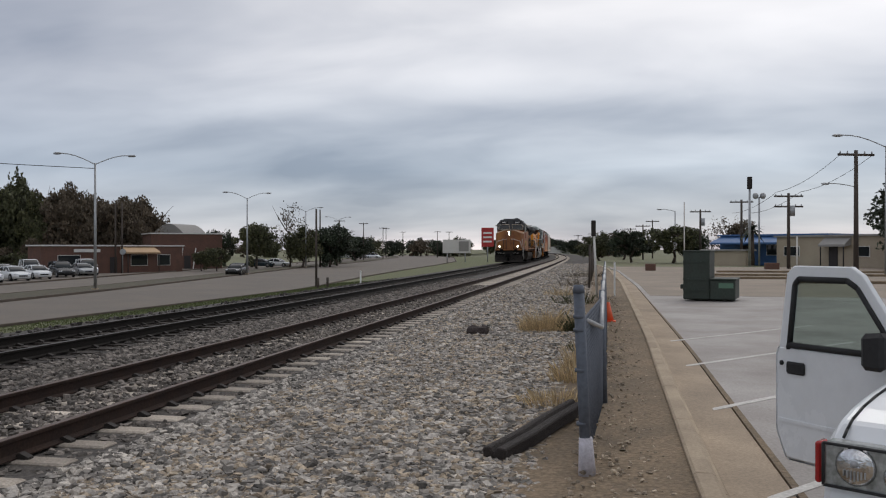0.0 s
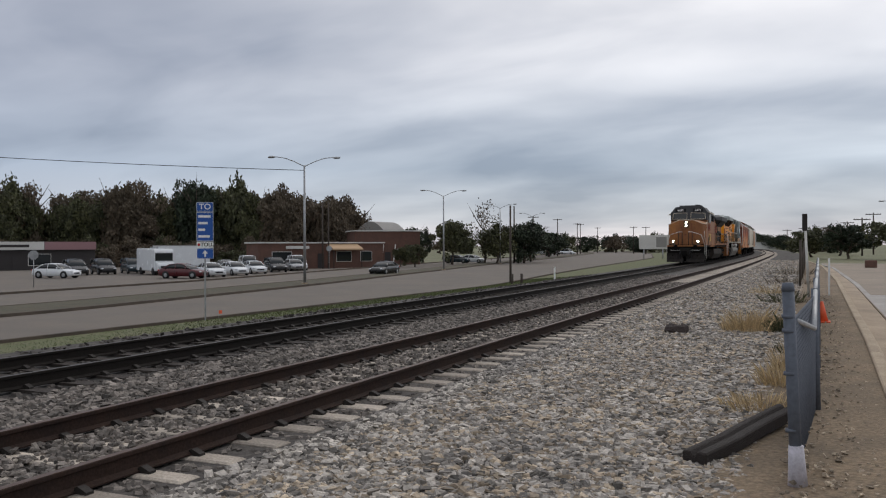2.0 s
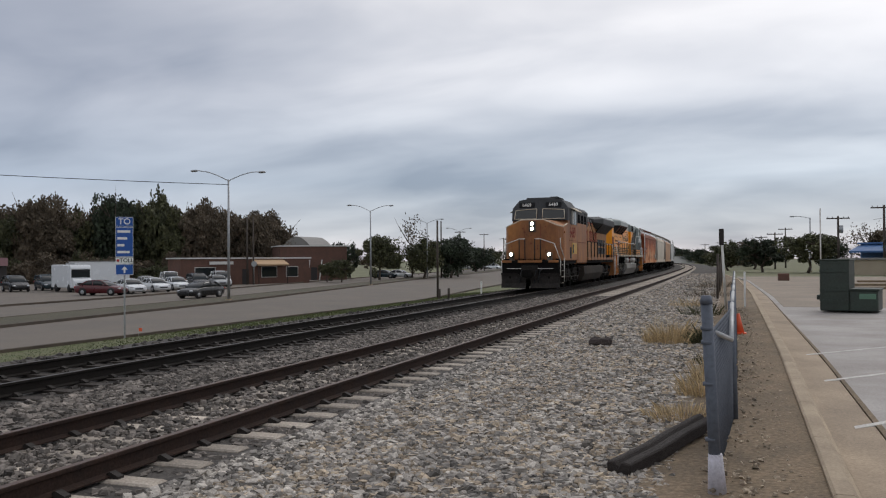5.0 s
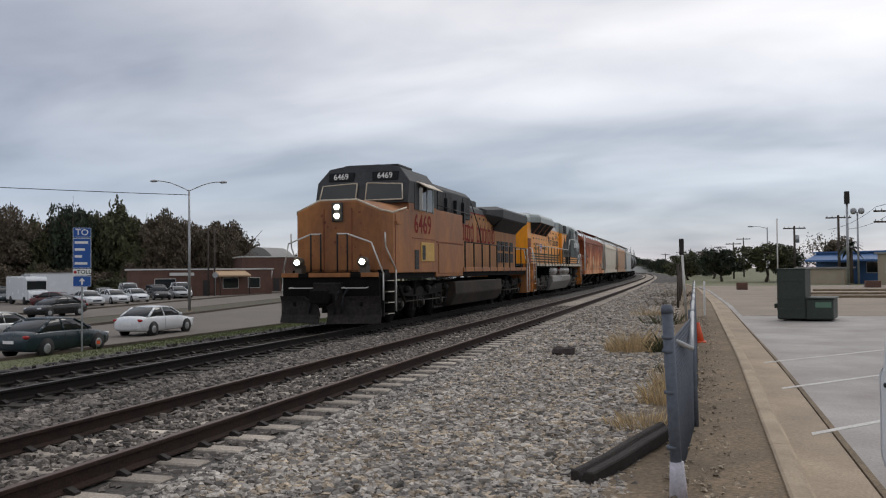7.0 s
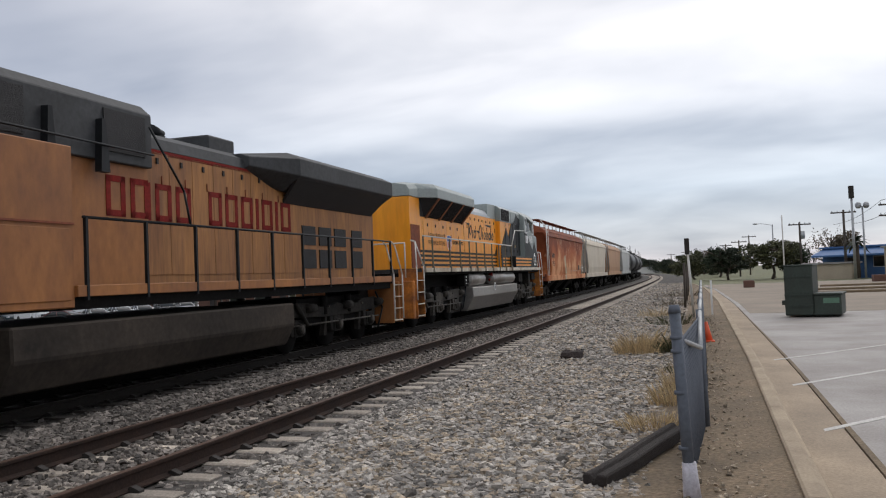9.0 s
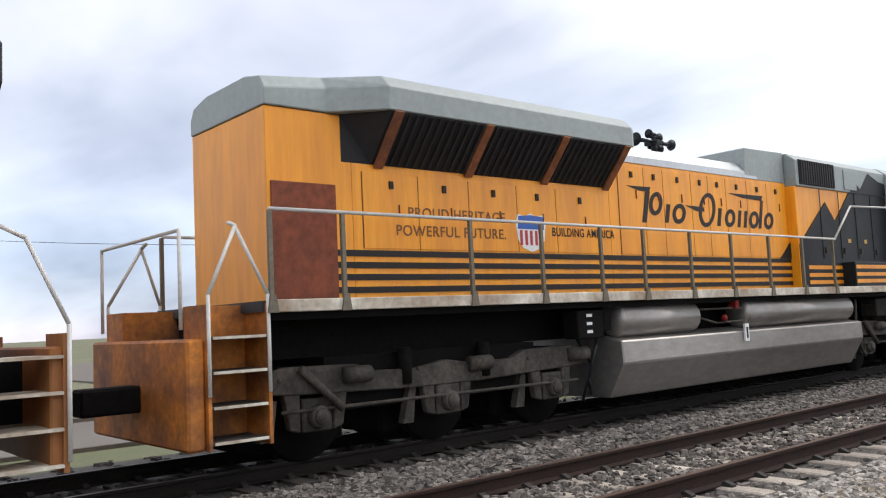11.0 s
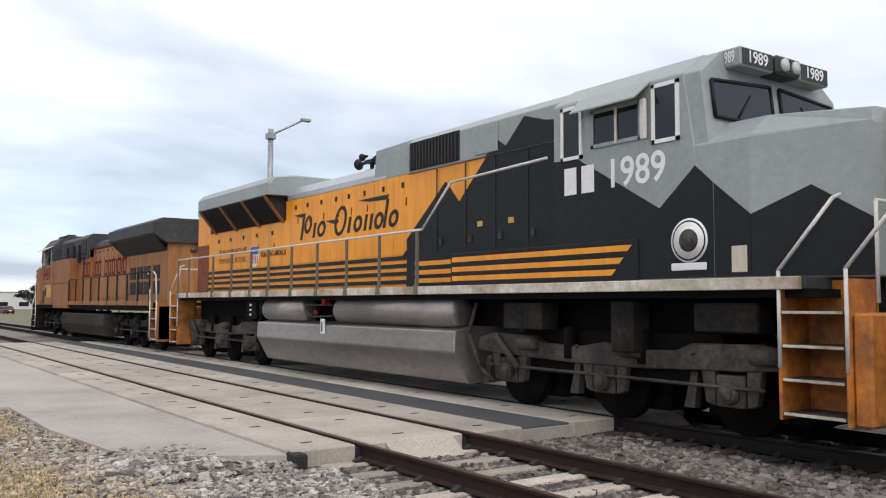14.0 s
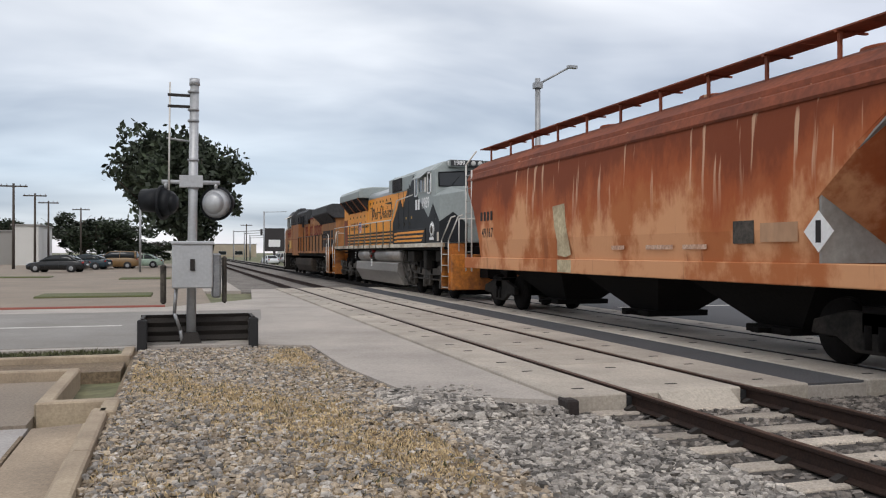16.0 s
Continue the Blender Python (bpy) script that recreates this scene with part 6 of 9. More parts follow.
# ---- plants ----
def crown_mesh(name, seed, material, rx, rz, n, leaf, gaps=0.35):
    """Clumps of small folded leaves round many limb ends, with gaps between them."""
    r = np.random.RandomState(seed)
    cl = r.normal(size=(46, 3))
    cl /= np.linalg.norm(cl, axis=1)[:, None]
    # the outline bulges and dips with direction, and the underside hangs low
    ph = r.uniform(0, math.tau, 4)
    az, up_ = np.arctan2(cl[:, 1], cl[:, 0]), cl[:, 2]
    bulge = 0.82 + 0.2 * np.sin(2 * az + ph[0]) + 0.14 * np.sin(3 * az + ph[1] + 2 * up_) + 0.1 * np.sin(5 * up_ + ph[2])
    bulge -= 0.55 * np.clip(up_ - 0.55, 0, 1)
    cl *= (r.uniform(0.25, 1.0, 46) ** 0.5 * np.clip(bulge, 0.5, 1.15))[:, None]
    cl[:, 2] = np.where(cl[:, 2] < -0.35, cl[:, 2] * 1.15, cl[:, 2])
    size = r.uniform(0.12, 0.36, 46)
    k = r.randint(0, 46, n)
    d = r.normal(size=(n, 3))
    d /= np.linalg.norm(d, axis=1)[:, None]
    p = cl[k] + d * (size[k] * r.uniform(0.3, 1.0, n) ** 0.5)[:, None]
    p = p * np.array([rx, rx, rz]) * r.uniform(0.92, 1.06, (n, 1))
    a = r.normal(size=(n, 3))
    a /= np.linalg.norm(a, axis=1)[:, None]
    b = np.cross(a, r.normal(size=(n, 3)))
    b /= np.linalg.norm(b, axis=1)[:, None]
    s = leaf * r.uniform(0.6, 1.4, (n, 1))
    v = np.stack([p - a * s, p + b * s * 0.55, p + a * s, p - b * s * 0.55], 1).reshape(-1, 3)
    me = bpy.data.meshes.new(name)
    me.from_pydata(v.tolist(), [], np.arange(4 * n).reshape(-1, 4).tolist())
    me.materials.append(M[material])
    return me


def limb_mesh(seed, h, r0, spread, n=9):
    rr, b = random.Random(seed), B()
    pts = [Vector((rr.uniform(-0.1, 0.1) * i, rr.uniform(-0.1, 0.1) * i, h * 0.62 * i / 4)) for i in range(5)]
    for i in range(4):
        b.cyl(pts[i], pts[i + 1], r0 * (1 - 0.18 * i), r0 * (1 - 0.18 * (i + 1)), 9)
    for i in range(n):
        p = pts[2 + i % 3]
        a = rr.uniform(0, math.tau)
        q = p + Vector((math.cos(a) * spread * 0.5, math.sin(a) * spread * 0.5, h * rr.uniform(0.08, 0.22)))
        e = q + Vector((math.cos(a + rr.uniform(-0.5, 0.5)) * spread * 0.45, math.sin(a) * spread * 0.45, h * rr.uniform(0.08, 0.25)))
        b.cyl(p, q, r0 * 0.4, r0 * 0.22, 6)
        b.cyl(q, e, r0 * 0.22, r0 * 0.06, 5)
    me = b.mesh("trunk")
    me.materials.append(M["bark"])
    return me


CROWNS = {k: [crown_mesh("crown", 10 * i + j, k, 1.0, 0.8, 6400, 0.05) for j in range(3)] for i, k in enumerate(("leaf", "leaf_brown", "leaf_olive"))}
CROWNS["thin"] = [crown_mesh("crown", 77, "leaf_brown", 1.0, 1.0, 700, 0.045)]
BRANCHES = [limb_mesh(s, 1.0, 0.045, 0.75) for s in (1, 2, 3)]
tree_n = 0


def tree(x, y, z, h, w, kind="leaf", low=0.25, label="", dense=False):
    global tree_n
    tree_n += 1
    names = {"leaf": "dark green leafy tree on dry grass", "leaf_brown": "brown autumn tree among other trees", "leaf_olive": "olive green tree with uneven crown", "thin": "thin leafless tree with bare branches"}
    t = thing("tree", label or names[kind], "tree", pose(x, y, z, 0, 0, tree_n * 67 % 360), "trees")
    tr = new("trunk", BRANCHES[tree_n % 3])
    tr.parent, tr.matrix_basis = t, Matrix.Diagonal((w * 0.55, w * 0.55, h * 0.92, 1))
    c = CROWNS[kind]
    cr = new("crown", c[tree_n % len(c)])
    cr.parent = t
    cr.matrix_basis = Matrix.LocRotScale((0, 0, h * (1 + low) / 2), Euler((0, 0, tree_n)), (w / 2 * 0.92, w / 2 * 0.92, h * (1 - low) / 2 * 1.12))
    if dense:
        inner = new("crown", c[(tree_n + 1) % len(c)])
        inner.parent = t
        inner.matrix_basis = Matrix.LocRotScale((0, 0, h * (1 + low) / 2), Euler((0, 0, tree_n + 2.0)), (w / 2 * 0.84, w / 2 * 0.84, h * (1 - low) / 2))
        core = new("crown", c[(tree_n + 2) % len(c)])
        core.parent = t
        core.matrix_basis = Matrix.LocRotScale((0, 0, h * (1 + low) / 2), Euler((0, 0, tree_n + 4.0)), (w / 2 * 0.9, w / 2 * 0.9, h * (1 - low) / 2 * 0.95))
    return t


# woods across the street
rw = random.Random(4)
for i in range(22):
    f = i / 21
    x, y = -128 + 46 * f + rw.uniform(-5, 5), 84 + 46 * f + rw.uniform(-5, 5)
    tree(x, y, STREET_Z, (9.6 + 3.8 * math.sin(f * 2.6)) * rw.uniform(0.82, 1.25), rw.uniform(7.5, 11), rw.choice(["leaf_brown", "leaf_brown", "leaf_olive", "leaf"]), 0.05, "", True)
for i in range(28):
    f = i / 27
    tree(-135 + 50 * f + rw.uniform(-4, 4), 96 + 50 * f + rw.uniform(-4, 4), STREET_Z, rw.uniform(10, 14.5), rw.uniform(9, 14), rw.choice(["leaf_brown", "leaf_brown", "leaf_olive"]), -0.05, "", True)
for i in range(20):
    f = i / 19
    tree(-120 + 44 * f + rw.uniform(-3, 3), 80 + 44 * f + rw.uniform(-3, 3), STREET_Z, rw.uniform(3.2, 5.2), rw.uniform(6, 9), rw.choice(["leaf_brown", "leaf_brown", "leaf_olive"]), -0.35, "low brown brush at the edge of the woods")
for x, y, h, w, k in ((-72.5, 128, 7.0, 6, "thin"), (-55.4, 128.6, 8.5, 8, "leaf_olive"), (-50, 135, 7.5, 8, "leaf_olive"), (-52.9, 137, 11.0, 7, "thin"), (-47.5, 142, 8.2, 9, "leaf"), (-49.5, 152, 8.3, 9, "leaf"), (-71, 145, 7.4, 5, "leaf"), (-66, 140, 7.0, 4, "leaf"), (-56, 172, 8, 9, "leaf"), (-62, 205, 7, 10, "leaf"),
                      (-68, 225, 7, 11, "leaf"), (-74, 250, 7, 12, "leaf_olive"), (-54.2, 112, 4.2, 4.5, "leaf_olive"), (-57, 113, 3.4, 3.6, "leaf_olive")):
    tree(x, y, STREET_Z, h, w, k, 0.08)
# trees beyond the lot
for x, y, h, w, k in ((-1, 122, 4.4, 6, "leaf_olive"), (3.2, 118, 4.9, 7, "leaf"), (8.2, 112, 5.6, 8, "leaf_olive"), (11.3, 118, 5.0, 6, "leaf"), (16.2, 124, 6.4, 7, "thin"), (18.5, 126, 6.0, 7, "leaf_brown"), (22.5, 66, 9.0, 8, "leaf"), (26, 78, 7.0, 9, "leaf"), (30, 90, 8, 9, "leaf")):
    tree(x, y, -0.3, h, w, k, 0.1)
for i in range(16):
    y = 150 + i * 14
    tree(bend(y) + 3.5 + rw.uniform(-2, 5), y, -0.4, rw.uniform(3.5, 6), rw.uniform(6, 9), rw.choice(["leaf_olive", "leaf", "leaf_brown"]), 0.02)
for i in range(14):
    tree(-75 + i * 7 + rw.uniform(-3, 3), 380 + rw.uniform(-15, 15), -1.0, rw.uniform(6, 9), rw.uniform(9, 13), rw.choice(["leaf", "leaf_olive"]), 0.02)
for i in range(16):
    tree(-132 + i * 4.6 + rw.uniform(-3, 3), 300 + i * 4 + rw.uniform(-12, 12), STREET_Z, rw.uniform(5.5, 9), rw.uniform(9, 13), rw.choice(["leaf", "leaf_olive", "leaf_brown"]), -0.1)
# south side
tree(-0.3, -98, -0.3, 17.2, 16.2, "leaf", 0.14, "large dark green oak behind the crossing", True)
for x, y, h, w in ((14.5, -150, 9, 15), (10.5, -156, 8.5, 13), (26, -150, 8, 12), (5, -190, 5, 14), (-38, -210, 7, 13), (-52, -240, 7, 14)):
    tree(x, y, -0.3, h, w, "leaf", 0.1)


def grass_tuft(name, label, x, y, z, n, rad, h, material, seed, lean=0.95):
    r = random.Random(seed)
    b = B()
    for i in range(n):
        a, d = r.uniform(0, math.tau), rad * r.random() ** 0.6
        px, py = math.cos(a) * d, math.sin(a) * d
        hh = h * r.uniform(0.2, 1.15) * (1 - 0.55 * d / rad)
        lx, ly = math.cos(a) * hh * lean * r.uniform(0.2, 1), math.sin(a) * hh * lean * r.uniform(0.2, 1)
        w = 0.0025 + 0.003 * r.random()
        t = r.uniform(0, math.tau)
        wx, wy = math.cos(t) * w, math.sin(t) * w
        b.add([(px - wx, py - wy, 0), (px + wx, py + wy, 0), (px + lx * 0.5 + wx * 0.7, py + ly * 0.5 + wy * 0.7, hh * 0.7), (px + lx, py + ly, hh), (px + lx * 0.5 - wx * 0.7, py + ly * 0.5 - wy * 0.7, hh * 0.7)], [(0, 1, 2, 3, 4)])
    me = bpy.data.meshes.new(name)
    me.from_pydata(b.v, [], b.f)
    me.materials.append(M[material])
    ob = new(name, me)
    ob.location = (x, y, z)
    return tagged(ob, label, "grass", "dry grass tufts", "stuff")


for i, (x, y, n, rad, h, m) in enumerate(((-1.3, 18.2, 1500, 0.5, 0.62, "straw"), (-1.0, 18.6, 800, 0.4, 0.5, "straw"), (-0.6, 18.0, 1300, 0.3, 0.5, "leaf_olive"), (-0.38, 12.4, 500, 0.2, 0.6, "straw"), (-0.42, 11.2, 700, 0.26, 0.5, "straw"), (-0.55, 9.6, 900, 0.4, 0.26, "straw"), (-0.95, 27, 500, 0.6, 0.6, "leaf_olive"),
                                                 (-0.35, 14.5, 400, 0.3, 0.4, "leaf_olive"), (0.3, 5.0, 420, 0.34, 0.05, "weed"), (-1.6, 32, 500, 0.7, 0.5, "straw"), (-1.2, 40, 500, 0.9, 0.7, "leaf_brown"), (-1.4, 52, 500, 1.1, 0.9, "leaf_brown"))):
    grass_tuft("grass_tuft", "dry straw-coloured grass tuft in the ballast" if m == "straw" else "low green weeds beside the fence", x, y, -0.2 if x < -0.3 else -0.1, int(n * 0.75), rad * 1.1, h, m, i)
# dry grass lawn south of the camera, and the verge
r_l = np.random.RandomState(9)


def lawn(name, label, n, xs, ys, z, h, material, mask=None):
    px, py = r_l.uniform(*xs, n), r_l.uniform(*ys, n)
    keep = np.array([mask(a, b) for a, b in zip(px, py)]) if mask else np.ones(n, bool)
    px, py = px[keep], py[keep]
    n = len(px)
    hh, a, w = h * r_l.uniform(0.4, 1.1, n), r_l.uniform(0, math.tau, n), r_l.uniform(0.004, 0.009, n) * (1 + np.hypot(px, py) / 14)
    zz = np.array([z(p, q) for p, q in zip(px, py)])
    dx, dy = np.cos(a) * w, np.sin(a) * w
    lx, ly = r_l.normal(0, 0.5, n) * hh, r_l.normal(0, 0.5, n) * hh
    v = np.stack([np.stack([px - dx, py - dy, zz], 1), np.stack([px + dx, py + dy, zz], 1), np.stack([px + lx, py + ly, zz + hh], 1)], 1).reshape(-1, 3)
    me = bpy.data.meshes.new(name)
    me.from_pydata(v.tolist(), [], np.arange(3 * n).reshape(-1, 3).tolist())
    me.materials.append(M[material])
    return tagged(new(name, me), label, "grass", "", "stuff")


def south_z(x, y):
    return -0.095 + 0.015 * math.sin(x * 2 + y)


patchy = lambda x, y: noise.noise((x * 0.7, y * 0.7, 3.3)) + 0.3 * noise.noise((x * 3, y * 3, 1)) + 0.45 * noise.noise((x * 14, y * 14, 5)) > -0.16 and (-2.2 if y > -9 else -1.95) < x < 0.6
lawn("dry_grass", "dry yellow grass patch in the gravel", 80000, (-3.2, 0.6), (-14.6, -4.6), south_z, 0.032, "straw", patchy)
lawn("dry_grass", "sparse green grass among the gravel", 2500, (-3.0, 0.6), (-14.6, -4.6), south_z, 0.06, "leaf_olive", patchy)
lawn("verge_grass", "short green grass along the street", 42000, (-24, -15.5), (12, 75), lambda x, y: float(np.interp(x - bend(y), [-24, -15.5], [STREET_Z, -1.0])), 0.08, "verge", lambda x, y: x > lerp_table(y, STREET_NEAR) + 0.2)

# ---- loose stones ----
def stones(name, label, n, pick, size, material, seed):
    r = np.random.RandomState(seed)
    p = pick(r, n)
    n = len(p)
    base = np.array([(-1, -1, -0.7), (1, -1, -0.6), (1, 1, -0.7), (-1, 1, -0.6), (-0.7, -0.6, 0.7), (0.7, -0.7, 0.6), (0.6, 0.7, 0.7), (-0.7, 0.6, 0.6)], float)
    v = base[None] * r.uniform(0.6, 1.25, (n, 8, 3))
    s = (size * r.uniform(0.45, 1.35, (n, 1)))[:, None, :] * np.stack([r.uniform(0.7, 1.3, n), r.uniform(0.7, 1.3, n), r.uniform(0.45, 0.9, n)], 1)[:, None]
    v = v * s
    a, tl = r.uniform(0, math.tau, n), r.normal(0, 0.5, n)
    y2, z2 = v[..., 1] * np.cos(tl)[:, None] - v[..., 2] * np.sin(tl)[:, None], v[..., 1] * np.sin(tl)[:, None] + v[..., 2] * np.cos(tl)[:, None]
    ca, sa = np.cos(a)[:, None], np.sin(a)[:, None]
    v = np.stack([v[..., 0] * ca - y2 * sa, v[..., 0] * sa + y2 * ca, z2], -1) + p[:, None]
    quads = np.array([(0, 3, 2, 1), (4, 5, 6, 7), (0, 1, 5, 4), (1, 2, 6, 5), (2, 3, 7, 6), (3, 0, 4, 7)])
    f = (np.arange(n)[:, None, None] * 8 + quads[None]).reshape(-1, 4)
    me = bpy.data.meshes.new(name)
    me.from_pydata(v.reshape(-1, 3).tolist(), [], f.tolist())
    me.materials.append(M[material])
    return tagged(new(name, me), label, "stones", "", "stuff")


def bed_z(x, y):
    return np.interp(x, [-12.6, -0.5], [-0.245, -0.175])


def strip(x0, x1, y0, y1, power=1.0, dz=0.0, keep=None):
    def pick(r, n):
        y = y0 + (y1 - y0) * r.uniform(0, 1, n) ** power
        x = r.uniform(x0, x1, n)
        ok = np.ones(n, bool) if keep is None else keep(x, y, r)
        x, y = x[ok], y[ok]
        b = np.array([bend(q) for q in y])
        return np.stack([x + b, y, bed_z(x, y) + dz + r.uniform(-0.01, 0.015, len(x))], 1)
    return pick


def off_ties(x, y, r):
    """Between the ties only, not on their tops."""
    ph = np.abs(((y + 8.35 + 0.305) % 0.61) - 0.305)
    return (ph > 0.185) | ((r.uniform(0, 1, len(x)) < 0.45) & (np.abs(x - NEAR_X) < 0.62) & (ph > 0.06))


clear_rail = lambda c: (lambda x, y, r: off_ties(x, y, r) & (np.abs(np.abs(x - c) - 0.755) > 0.09))
stones("ballast_stones", "grey crushed ballast stones", 26000, strip(-4.25, -0.5, 4.2, 16, 1.35), 0.037, "stone", 1)
stones("ballast_stones", "tan crushed ballast stones", 14000, strip(-3.9, -0.5, 4.2, 16, 1.35), 0.033, "stone_warm", 2)
stones("ballast_stones", "tan crushed ballast stones", 9000, strip(-4.2, -0.6, 16, 46, 1.3), 0.04, "stone_warm", 21)
stones("ballast_stones", "grey crushed ballast stones", 9000, strip(-4.3, -0.8, 46, 100, 1.2), 0.06, "stone", 31)
stones("ballast_stones", "tan crushed ballast stones", 4000, strip(-4.2, -0.8, 46, 100, 1.2), 0.055, "stone_warm", 32)
stones("ballast_stones", "dark oily ballast stones by the crossing", 5000, strip(-12.4, -8.5, -8.4, 1.0, 1.0, 0.02, clear_rail(FAR_X)), 0.045, "stone_oily", 22)
stones("ballast_stones", "grey crushed ballast stones", 20000, strip(-4.25, -0.6, 16, 46, 1.3), 0.042, "stone", 3)
stones("ballast_stones", "grey crushed ballast stones between the rails", 16000, strip(-7.0, -4.3, 1.5, 40, 1.5, -0.005, clear_rail(NEAR_X)), 0.036, "stone_dim", 4)
stones("ballast_stones", "grey crushed ballast stones between the tracks", 16000, strip(-8.55, -6.98, 1.5, 50, 1.3, 0.01), 0.042, "stone_dim", 5)
stones("ballast_stones", "dark oily ballast stones under the far track", 10000, strip(-12.6, -8.4, 1, 50, 1.2, 0.02, clear_rail(FAR_X)), 0.045, "stone_oily", 6)
stones("ballast_stones", "grey crushed ballast stones", 21000, strip(-4.3, -0.9, -8.4, 1, 1.0), 0.036, "stone", 7)
stones("ballast_stones", "grey crushed ballast stones", 9000, strip(-4.3, -0.9, 0.9, 4.3, 1.0), 0.037, "stone", 23)
stones("ballast_stones", "grey crushed ballast stones between the rails", 7000, strip(-7.0, -4.3, -8.4, 1.5, 1.0, -0.005, clear_rail(NEAR_X)), 0.036, "stone_dim", 8)
stones("ballast_stones", "brown dusty ballast stones between the tracks", 6000, strip(-8.6, -6.98, -8.4, 1.5, 1.0, 0.01), 0.042, "stone_dim", 9)
stones("ballast_stones", "stray ballast stones lying over the ties", 7500, strip(NEAR_X - 0.62, NEAR_X + 0.62, 1.5, 40, 1.5, 0.036, lambda x, y, r: r.uniform(0, 1, len(x)) < 0.75), 0.034, "stone_dim", 24)
stones("ballast_stones", "grey ballast stones heaped against the road edge", 2200, strip(-4.0, -2.3, -9.35, -8.35, 1.0, 0.05), 0.042, "stone", 25)
stones("ballast_stones", "grey ballast stones heaped against the road edge", 1500, strip(-3.4, -2.2, -9.9, -8.5, 1.0, 0.1), 0.042, "stone", 26)
stones("gravel", "grey gravel scattered in the grass", 11000, strip(-3.2, 0.65, -15.2, -4.6, 1.0, 0.085, lambda x, y, r: (x > -2.5) | (y < -9)), 0.026, "stone", 10)
stones("gravel", "tan gravel scattered in the grass", 13000, strip(-3.2, 0.65, -15.2, -4.6, 1.0, 0.085, lambda x, y, r: (x > -2.5) | (y < -9)), 0.026, "stone_warm", 12)
stones("litter_stones", "small stones lying on bare dirt", 1800, strip(-0.3, 0.55, 4.5, 30, 1.3, 0.08), 0.016, "stone_warm", 11)

# ---- south: crossing, road, signal ----
south = setting("gravel_bed_south", ribbon(ys_of(-15.3, -4.4, 0.5), lambda y: -3.6 if y < -9.2 else -2.45, lambda y: 0.72, -0.1, -0.11, 0.3), "dirt", "stony dirt with dry grass", "ground")
road_s = B()
pts_r = [(-13.5, -8.55), (-4.0, -8.55), (-3.1, -9.1), (-2.5, -9.9), (-2.25, -12), (-2.2, -14.9), (-1.2, -15.4), (70, -15.4), (70, -26.5), (0.4, -26.5), (-2.4, -30), (-3.0, -38), (-13.5, -38)]
road_s.prism(pts_r, -0.6, -0.055, "z")
crossing_road = setting("crossing_road", road_s, "road_pale", "pale concrete road over the tracks", "road")
setting("south_ballast", B().box(-12.6, -2.6, -420, -38.02, -0.5, -0.19), "gravel_grey", "grey brown ballast beside the rails", "ballast")
setting("south_drive", B().box(-2.58, -1.02, -130, -38.02, -0.5, -0.12), "road_pale", "pale concrete strip beside the lot", "road")
setting("crossing_asphalt", B().box(-8.35, -7.28, -38, -8.6, -0.3, -0.03), "asphalt_dark", "dark asphalt between the tracks", "road")
setting("crossing_asphalt", B().box(-60, -11.55, -36, -9, -0.6, -0.04), "asphalt_dark", "dark asphalt beyond the tracks", "road")
setting("asphalt_patch", B().prism([(-0.6, -15.7), (30, -15.7), (30, -24.5), (-2.2, -24.5), (-1.9, -21), (-1.2, -18)], -0.3, -0.048, "z"), "road_grey", "worn grey roadway", "road")
road_line = setting("stop_line", B().box(1.2, 30, -20.1, -19.9, -0.1, -0.042), "white_line", "faded white road line", "line")
setting("road_line", B().box(-40, -12.2, -22.2, -22.0, -0.1, -0.034), "white_line", "faded white road line", "line")
for nm, cx, mt in (("near", NEAR_X, "panel"), ("far", FAR_X, "panel")):
    cr = thing("crossing_deck", "worn concrete crossing panels between the rails", "level crossing", None, "crossing decks")
    for j in range(12):
        y1 = -8.5 - j * 2.44
        for x0, x1 in ((-1.62, -0.84), (-0.66, 0.66), (0.84, 1.62)):
            pn = part("deck_panel", B().box(cx + x0, cx + x1, y1 - 2.42, y1, -0.3, -0.008), mt, cr, "", 0.015)
            for yy in (y1 - 0.45, y1 - 1.95):
                part("bolt_slot", B().box(cx + (x0 + x1) / 2 - 0.07, cx + (x0 + x1) / 2 + 0.07, yy - 0.025, yy + 0.025, -0.02, -0.004), "iron", pn)
    for dx in (-0.755, 0.755):
        part("flangeway", B().box(cx + dx - 0.088, cx + dx + 0.088, -37.8, -8.52, -0.3, -0.05), "rubber", cr, "black rubber flangeway")
    part("end_deflector", B().prism([(-8.5, -0.3), (-8.5, -0.01), (-8.2, -0.22), (-8.2, -0.3)], cx - 0.5, cx + 0.45, "x"), "panel", cr)
part_ramp = tagged(part("timber_block", B().box(-4.12, -3.98, -8.6, -8.32, -0.3, -0.02), "beam", None, "", 0.02), "black rubber end block of the crossing", "block")
